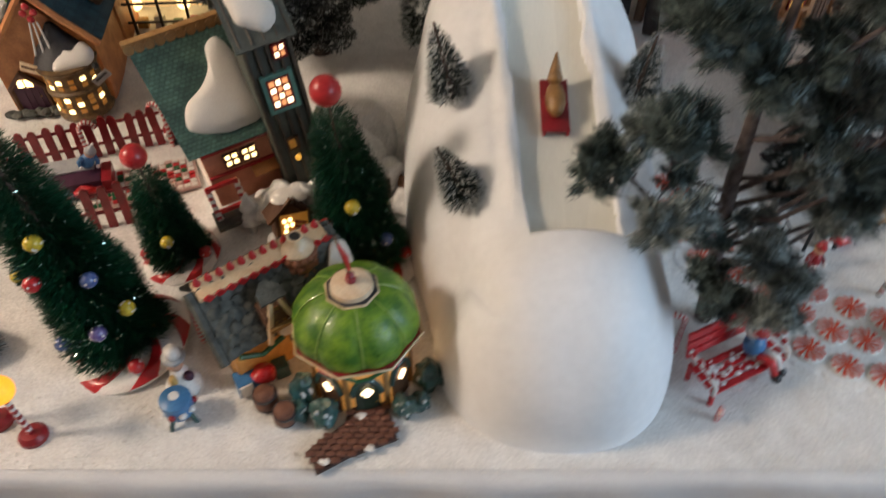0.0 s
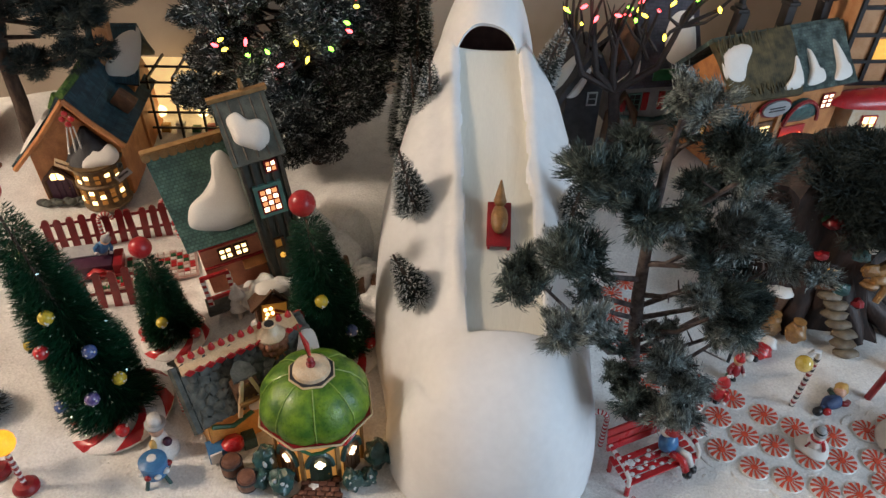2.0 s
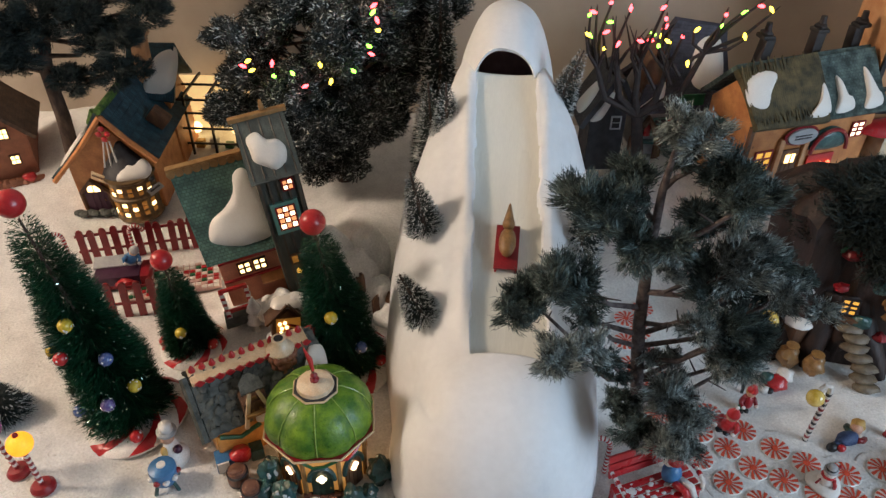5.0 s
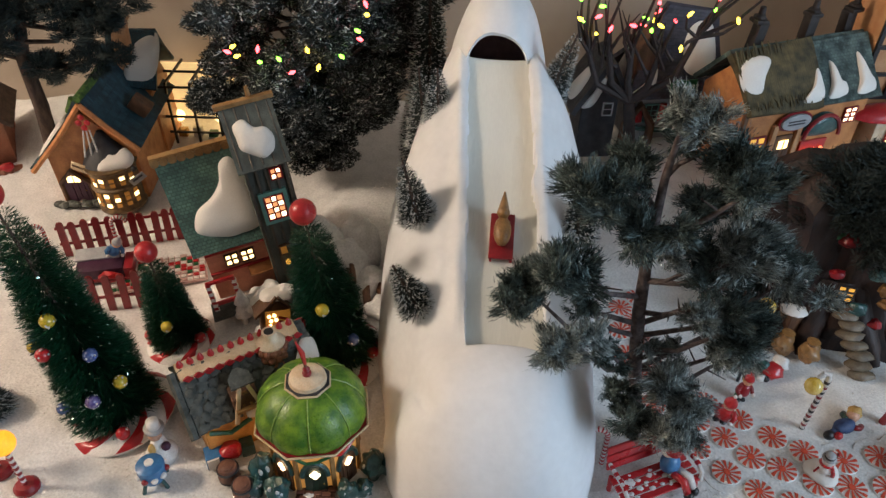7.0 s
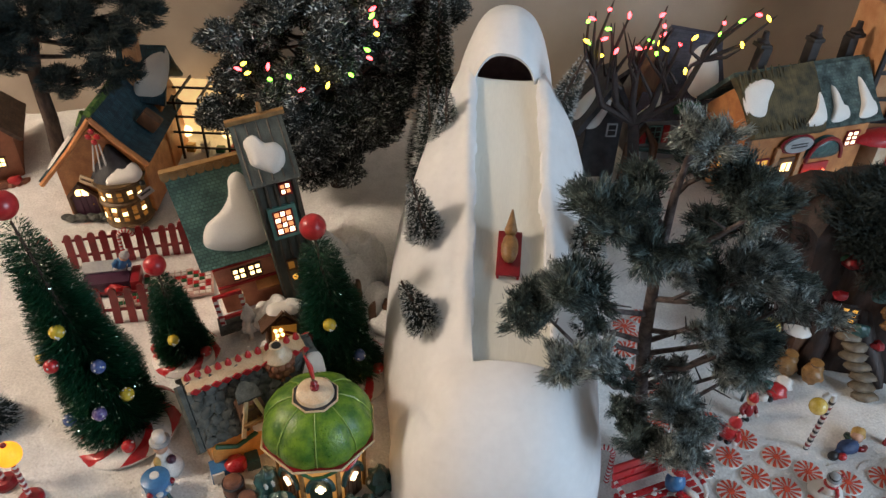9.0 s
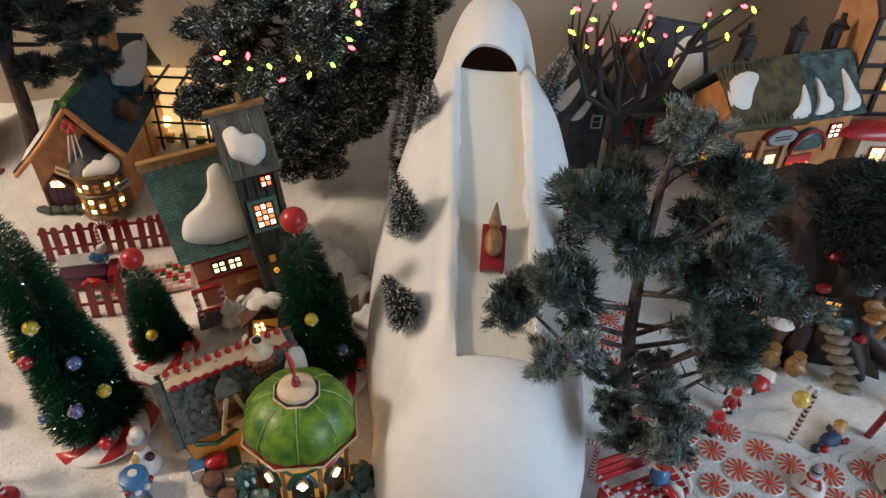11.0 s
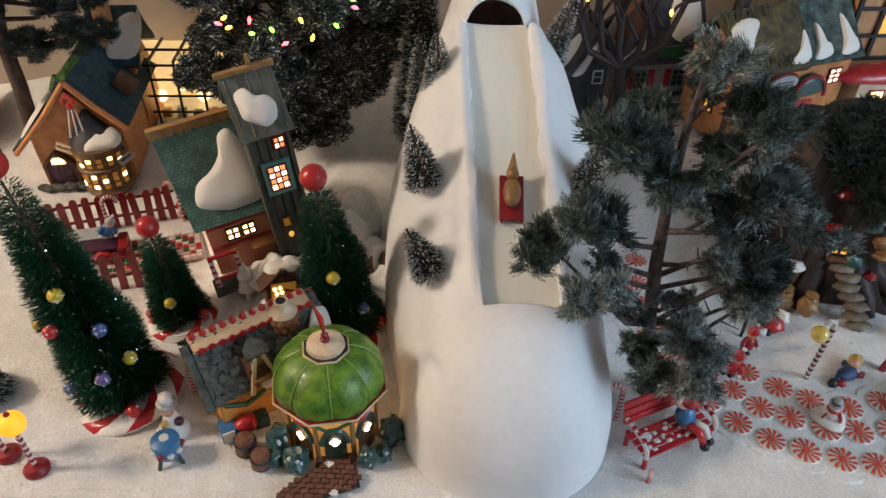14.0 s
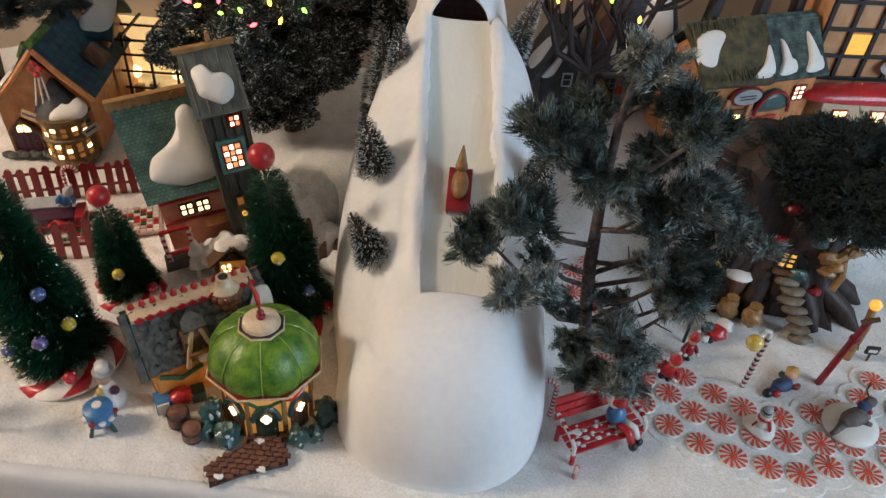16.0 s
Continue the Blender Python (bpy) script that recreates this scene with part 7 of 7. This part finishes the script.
part("glow_panel", box(B(), (0.030, 0.002, 0.026), (0, -0.0135, 0.004)), GLASS_DIM, hut, "glowing amber front", smooth=False)
for k, (x, z) in enumerate(((-0.010, 0.024), (-0.004, 0.025), (-0.008, 0.018), (-0.002, 0.019), (-0.009, 0.012))):
    part("lamp_bead", ball(B(), 0.0024, (x, -0.0150, z), n=8), GLASS_WARM, hut, "small warm bead of light")
for x in (-0.0165, 0.0165):
    part("corner_post", box(B(), (0.004, 0.004, 0.030), (x, -0.0150, 0.002)), BROWN, hut, smooth=False)
part("sill", box(B(), (0.037, 0.004, 0.004), (0, -0.0150, 0.001)), BROWN, hut, smooth=False)
for k in range(4):
    part("slat", box(B(), (0.012, 0.0015, 0.0028), (0.006, -0.0150, 0.004 + 0.005 * k), (0, 18, 0)), DARKRED, hut, smooth=False)
roof("roof", [(0.025, -0.016, 0.022), (0.025, 0.016, 0.022), (0, 0.016, 0.046), (0, -0.016, 0.046)], 0.0025, BROWN, hut, steps=2)
roof("roof", [(-0.025, 0.016, 0.022), (-0.025, -0.016, 0.022), (0, -0.016, 0.046), (0, 0.016, 0.046)], 0.0025, BROWN, hut, steps=2)
part("hut_base", ball(B(), 0.026, (0, 0.004, -0.016), (1.1, 0.9, 0.9), 20, 0.35, 4), SNOW, hut, "lumpy white snow base")
patch(hut, [(-0.015, -0.010), (0.015, -0.010), (0.017, 0.014), (-0.015, 0.014)], 0.008, pose(0, 0, 0.042))
rock_face = thing("snow_cliff", (-0.098, 0.665, 0.0), 12, "ragged snow-covered rock face with brown cracks", "rock")
for k, (x, y, z, r, sz) in enumerate(((0, 0, 0.03, 0.034, 1.6), (0.030, -0.020, 0.018, 0.028, 1.3), (-0.026, 0.014, 0.05, 0.030, 1.7), (0.018, 0.024, 0.05, 0.030, 1.5), (0.044, -0.048, 0.006, 0.022, 1.0))):
    part("boulder", ball(B(), r, (x, y, z), (1, 0.85, sz), 30, 0.32, k + 9), SNOW, rock_face)
for k, (x, y, z) in enumerate(((0.028, -0.040, 0.022), (0.010, -0.030, 0.050), (0.046, -0.040, 0.026))):
    part("crack", ball(B(), 0.010, (x, y, z), (0.6, 0.7, 1.8), 10, 0.6, k), BROWN, rock_face, "brown cleft in the rock")


def bench():
    b = thing("park_bench", (0.268, 0.405, 0.0), 27, "red slatted bench dusted with snow, candy-cane arms", "bench")
    for k in range(4):
        part("seat_slat", box(B(), (0.088, 0.0065, 0.003), (0, -0.020 + 0.0085 * k, 0.018), bevel=0.0008), RED, b)
    for k in range(3):
        part("back_slat", box(B(), (0.088, 0.003, 0.008), (0, 0.017 + 0.002 * k, 0.026 + 0.010 * k), (-12, 0, 0), 0.0008), RED, b)
    for sx in (-1, 1):
        for y in (-0.019, 0.012):
            part("leg", tube(B(), [(sx * 0.040, y, 0.019), (sx * 0.041, y - 0.002, 0)], 0.0026, 8), RED, b)
        part("arm", tube(B(), [(sx * 0.042, 0.016, 0.036), (sx * 0.043, -0.012, 0.034), (sx * 0.043, -0.021, 0.028), (sx * 0.043, -0.022, 0.018)], 0.0024, 8), WHITE, b, "white striped arm")
        for k in range(4):
            part("arm_stripe", tube(B(), [(sx * 0.0422, 0.013 - 0.008 * k, 0.0358 - 0.0005 * k), (sx * 0.0424, 0.009 - 0.008 * k, 0.0356 - 0.0005 * k)], 0.0027, 8), RED, b)
    r = random.Random(8)
    for k in range(26):
        part("snow_dust", ball(B(), r.uniform(0.001, 0.0026), (r.uniform(-0.038, 0.02), r.uniform(-0.02, 0.006), 0.0212), (1.5, 1, 0.3), 8, 0.5, k), SNOW, b)
    return b


bench()
candy_cane((0.222, 0.428, 0.0), 0.052, 0.0026, 170)
candy_cane((0.243, 0.352, 0.0), 0.020, 0.0024, 250)
figurine("sitting_doll", [(ball(B(), 0.0085, (0, 0, 0.010), (1, 0.9, 1.1), 14, 0.1), BLUE), (ball(B(), 0.0065, (0, 0.004, 0.022), n=12), WHITE), (lathe(B(), [(0.0066, 0.024), (0.004, 0.030), (0.0008, 0.036)], 12), RED),
    (tube(B(), [(0.003, -0.006, 0.006), (0.006, -0.016, 0.005), (0.007, -0.020, -0.004)], 0.0032, 8), WHITE), (tube(B(), [(-0.003, -0.006, 0.006), (-0.001, -0.016, 0.005), (0, -0.021, -0.004)], 0.0032, 8), RED), (ball(B(), 0.004, (0.007, -0.022, -0.006), n=8), BLACK), (ball(B(), 0.004, (0, -0.023, -0.006), n=8), BLACK)],
    "small doll in blue with striped stockings sitting on the bench", "figurine", (0.284, 0.410, 0.021), 40, scale=1.3)
figurine("red_elf", doll(RED, RED, RED), "small red elf figure with black boots", "figurine", (0.358, 0.500, 0.0), -30, (10, 8), 0.95)
figurine("red_elf", doll(DARKRED, RED, GREENPAINT, STRAW), "small elf figure in dark red beside the mints", "figurine", (0.384, 0.532, 0.0), 20, (0, 10), 0.8)
figurine("resting_toy", [(ball(B(), 0.014, (0, 0, 0.010), (1.3, 1, 0.8), 14, 0.3, 1), RED), (ball(B(), 0.012, (0.016, 0.006, 0.016), (1, 1, 0.9), 14, 0.3, 2), WHITE), (ball(B(), 0.010, (-0.012, 0.008, 0.014), (1, 1, 1), 12, 0.3, 3), SHRUB), (ball(B(), 0.006, (-0.022, -0.006, 0.006), (1.4, 1, 1), 10), WHITE), (ball(B(), 0.005, (-0.016, -0.010, 0.006), (1, 1, 1), 10), BLACK)],
    "white-bearded toy figure in red resting on the snow", "figurine", (0.430, 0.572, 0.002), 20, scale=0.8)
for k, (x, y) in enumerate(((0.452, 0.612), (0.478, 0.600))):
    sack = thing("gold_sack", (x, y, 0.0), 20 * k, "tied golden brown sack beside the tree house", "sack", "golden sacks")
    part("bag", ball(B(), 0.018, (0, 0, 0.017), (0.72, 0.66, 0.80), 18, 0.35, k), TAN, sack)
    part("neck", lathe(B(), [(0.006, 0.026), (0.004, 0.030), (0.008, 0.035), (0.005, 0.036)], 14), TAN, sack)
    part("cord", lathe(B(), [(0.0048, 0.0295), (0.0056, 0.0302), (0.0048, 0.031)], 14), BROWN, sack)
parcel = thing("white_parcel", (0.462, 0.640, 0.0), 25, "white snow-topped wooden crate behind golden sacks", "crate")
part("crate_body", box(B(), (0.03, 0.026, 0.05), bevel=0.002), BROWN, parcel)
part("snow_top", ball(B(), 0.017, (0, 0, 0.05), (1.05, 0.95, 0.35), 14, 0.2), SNOW_PATCH, parcel)

# hanging lamp on a leaning candy pole
hl = thing("cane_street_lamp", (0.446, 0.497, -0.002), 0, "leaning striped candy-cane lamp with an amber globe", "lamp")
pole_top = Vector((-0.006, -0.014, 0.098))
part("pole", tube(B(), [(0, 0, 0), pole_top * 0.5, pole_top, pole_top + Vector((-0.002, -0.001, 0.008)), pole_top + Vector((-0.008, -0.002, 0.009)), pole_top + Vector((-0.012, -0.003, 0.004))], 0.0027, 10), WHITE, hl)
for k in range(11):
    part("stripe", tube(B(), [pole_top * ((k + 0.2) / 11), pole_top * ((k + 0.65) / 11)], 0.0030, 10), DARKRED if k % 2 else CHARCOAL, hl)
part("globe", ball(B(), 0.0092, pole_top + Vector((-0.013, -0.003, -0.009)), n=20), AMBERGLASS, hl, "amber glass globe")
lb = thing("hanging_globe", (0.390, 0.560, 0.0), 0, "amber globe lamp on a slim dark post", "lamp")
part("post", cyl(B(), 0.002, 0.002, 0.110, n=8), BLACK, lb)
part("globe", ball(B(), 0.0105, (0, 0, 0.118), n=18), AMBERGLASS, lb, "amber glass globe")

figurine("lying_elf", [(ball(B(), 0.013, (0, 0, 0.012), (1.5, 0.9, 0.85), 16, 0.15), NAVY), (ball(B(), 0.0095, (0.022, 0.010, 0.016), n=14), SKIN), (ball(B(), 0.0115, (0.028, 0.014, 0.018), (1, 0.9, 0.9), 14, 0.3), STRAW), (tube(B(), [(0.006, 0.008, 0.018), (0.012, 0.020, 0.012), (0.020, 0.024, 0.008)], 0.004, 8), GREENDARK), (tube(B(), [(0.010, -0.008, 0.014), (0.022, -0.008, 0.008), (0.030, -0.004, 0.006)], 0.0045, 8), DARKRED), (tube(B(), [(-0.014, 0, 0.010), (-0.026, -0.004, 0.007)], 0.005, 8), NAVY), (ball(B(), 0.0075, (-0.030, -0.005, 0.007), (1.2, 1, 1), 12), BLACK), (ball(B(), 0.006, (-0.020, -0.012, 0.010), (1.2, 1, 1), 12), RED)],
    "plump painted elf in navy lying in the snow", "figurine", (0.490, 0.498, 0.0), 22, scale=0.72)
path_snowman = figurine("snowman", [(lathe(B(), [(0.026, 0), (0.0255, 0.002), (0.016, 0.0055), (0.006, 0.008)], 28, flute=lambda a: 1 + 0.08 * math.sin(3 * a)), SNOW_PATCH), (ball(B(), 0.0125, (0, 0, 0.013), n=18), WHITE), (ball(B(), 0.0095, (0.001, 0, 0.029), n=18), WHITE), (lathe(B(), [(0.0105, 0.034), (0.0105, 0.0365), (0.0078, 0.037), (0.0075, 0.043), (0.004, 0.045)], 18), GREYWALL), (lathe(B(), [(0.0080, 0.037), (0.0082, 0.040), (0.0076, 0.0405)], 18), BLACK),
    (lathe(B(), [(0.0088, 0.020), (0.0108, 0.022), (0.0088, 0.0245)], 18), RED), (tube(B(), [(0.004, -0.010, 0.022), (0.006, -0.014, 0.014), (0.006, -0.015, 0.008)], 0.003, 8), RED), (tube(B(), [(-0.011, -0.002, 0.016), (-0.020, -0.006, 0.012)], 0.0018, 6), DARKRED), (tube(B(), [(0.010, 0, 0.018), (0.016, 0.004, 0.034)], 0.0016, 6), BROWN), (ball(B(), 0.003, (0.016, 0.004, 0.036), n=8), RED)],
    "little snowman with grey hat and red scarf on a snowy base", "snowman", (0.449, 0.437, 0.005), 10)
path_snowman.scale = (0.68, 0.68, 0.68)
rp = thing("leaning_red_pole", (0.539, 0.515, -0.002), 0, "deep red sign pole leaning in the snow", "pole")
part("pole", tube(B(), [(0, 0, 0), (0.001, -0.008, 0.06), (0.003, -0.016, 0.118)], [0.0042, 0.004, 0.0038], 10), DARKRED, rp)
part("finial", tube(B(), [(-0.004, -0.016, 0.116), (0.012, -0.017, 0.124)], 0.0028, 8), BROWN, rp)
part("wire", tube(B(), [(0.002, -0.012, 0.086), (0.010, -0.012, 0.080), (0.014, -0.010, 0.070)], 0.0007, 5), CHARCOAL, rp)
part("collar", cyl(B(), 0.0055, 0.0055, 0.004, (0.002, -0.012, 0.086), (8, 0, 0), 12), DARKRED, rp)
figurine("reindeer", [(lathe(B(), [(0.040, 0), (0.039, 0.003), (0.028, 0.007), (0.010, 0.010)], 28, flute=lambda a: 1 + 0.06 * math.sin(2 * a + 1)), SNOW_PATCH), (ball(B(), 0.015, (0, 0, 0.018), (1.9, 0.85, 0.85), 18, 0.12), GREYFUR), (ball(B(), 0.010, (0.032, 0.008, 0.026), (1.3, 0.8, 0.8), 14), GREYFUR), (tube(B(), [(-0.024, -0.002, 0.014), (-0.036, -0.004, 0.008), (-0.044, -0.004, 0.006)], [0.006, 0.004, 0.003], 8), GREYFUR), (tube(B(), [(0.012, -0.008, 0.012), (0.020, -0.014, 0.008)], 0.004, 8), GREYFUR),
    (lathe(B(), [(0.0085, 0.0), (0.010, 0.003), (0.0085, 0.006)], 14, (0.016, 0.004, 0.026)), NAVY), (ball(B(), 0.004, (0.016, -0.006, 0.028), n=8), RED), (tube(B(), [(0.030, 0.012, 0.034), (0.026, 0.018, 0.046), (0.034, 0.020, 0.052)], 0.0016, 6), BROWN)],
    "grey reindeer figure lying on a white snow base", "figurine", (0.552, 0.452, 0.005), 28, scale=0.78)
dark_sign = thing("small_sign", (0.612, 0.560, 0.0), 0, "small black and white signboard near the mints", "sign")
part("board", box(B(), (0.016, 0.003, 0.012), (0, 0, 0.012), bevel=0.0006), BLACK, dark_sign)
part("lettering", box(B(), (0.010, 0.0008, 0.004), (0, -0.002, 0.016)), WHITE, dark_sign, smooth=False)
part("stake", cyl(B(), 0.0014, 0.0014, 0.014, n=6), BROWN, dark_sign)
# street post with a glowing lamp beside the tree house
gl = thing("gold_lantern", (0.588, 0.562, 0.0), 0, "carved golden post with a small glowing lantern", "lamp")
part("post", tube(B(), [(0, 0, 0), (0.002, 0, 0.05), (-0.004, -0.002, 0.085)], [0.006, 0.005, 0.004], 10), TAN, gl)
part("lantern", ball(B(), 0.007, (-0.006, -0.006, 0.092), n=12), GLASS_AMBER, gl, "glowing yellow lantern")

for k, (x, y, hh, rr_) in enumerate(((0.440, 0.690, 0.110, 0.055), (0.475, 0.735, 0.12, 0.055), (0.405, 0.655, 0.06, 0.035))):
    brush_tree("dark_bush", (x, y, 0.0), hh, rr_, 6000, NEEDLE_BLACK, "dark green bushy shrub behind the tree house", 0.05, seed=80 + k, power=0.45)
ap = thing("red_mailbox", (0.418, 0.628, 0.0), 20, "small red and green painted box beside the tree house", "box")
part("post", cyl(B(), 0.002, 0.002, 0.05, n=8), BROWN, ap)
part("box", box(B(), (0.022, 0.016, 0.016), (0, 0, 0.05), bevel=0.003), RED, ap)
part("lid", ball(B(), 0.011, (0, 0, 0.066), (1, 0.8, 0.5), 12), GREENPAINT, ap)


# loose snow grains over the blanket, the mints and the path
def snow_grains(count=16000):
    rng = np.random.default_rng(90)
    x, y = rng.uniform(-0.62, 0.72, count), 0.30 + 0.62 * rng.random(count) ** 1.5
    keep = ~((np.abs(x - 0.10) < 0.15) & (y > 0.31))
    x, y = x[keep], y[keep]
    n = len(x)
    mint = np.zeros(n, bool)
    for mx, my in MINTS:
        mint |= (x - mx) ** 2 + (y - my) ** 2 < 0.026 ** 2
    z = np.array([ground(a, b) for a, b in zip(x, y)]) + np.where(mint, 0.0042, 0.0004)
    r = rng.uniform(0.0004, 0.0011, n)
    corner = np.array([(1, 0, 0), (-0.5, 0.87, 0), (-0.5, -0.87, 0), (0, 0, 1.1)])
    turn = rng.random(n) * 6.28
    c, s = np.cos(turn)[:, None], np.sin(turn)[:, None]
    v = np.empty((n, 4, 3))
    v[:, :, 0] = x[:, None] + r[:, None] * (corner[:, 0] * c - corner[:, 1] * s)
    v[:, :, 1] = y[:, None] + r[:, None] * (corner[:, 0] * s + corner[:, 1] * c)
    v[:, :, 2] = z[:, None] + r[:, None] * corner[:, 2]
    f = [(4 * i + a, 4 * i + b, 4 * i + d) for i in range(n) for a, b, d in ((0, 1, 3), (1, 2, 3), (2, 0, 3))]
    me = raw("snow_grain", v.reshape(-1, 3), f, SNOW_PATCH)
    tagged(new("snow_grain", me), "loose white glitter snow grains scattered over the blanket", "snow", kind="stuff")


snow_grains()
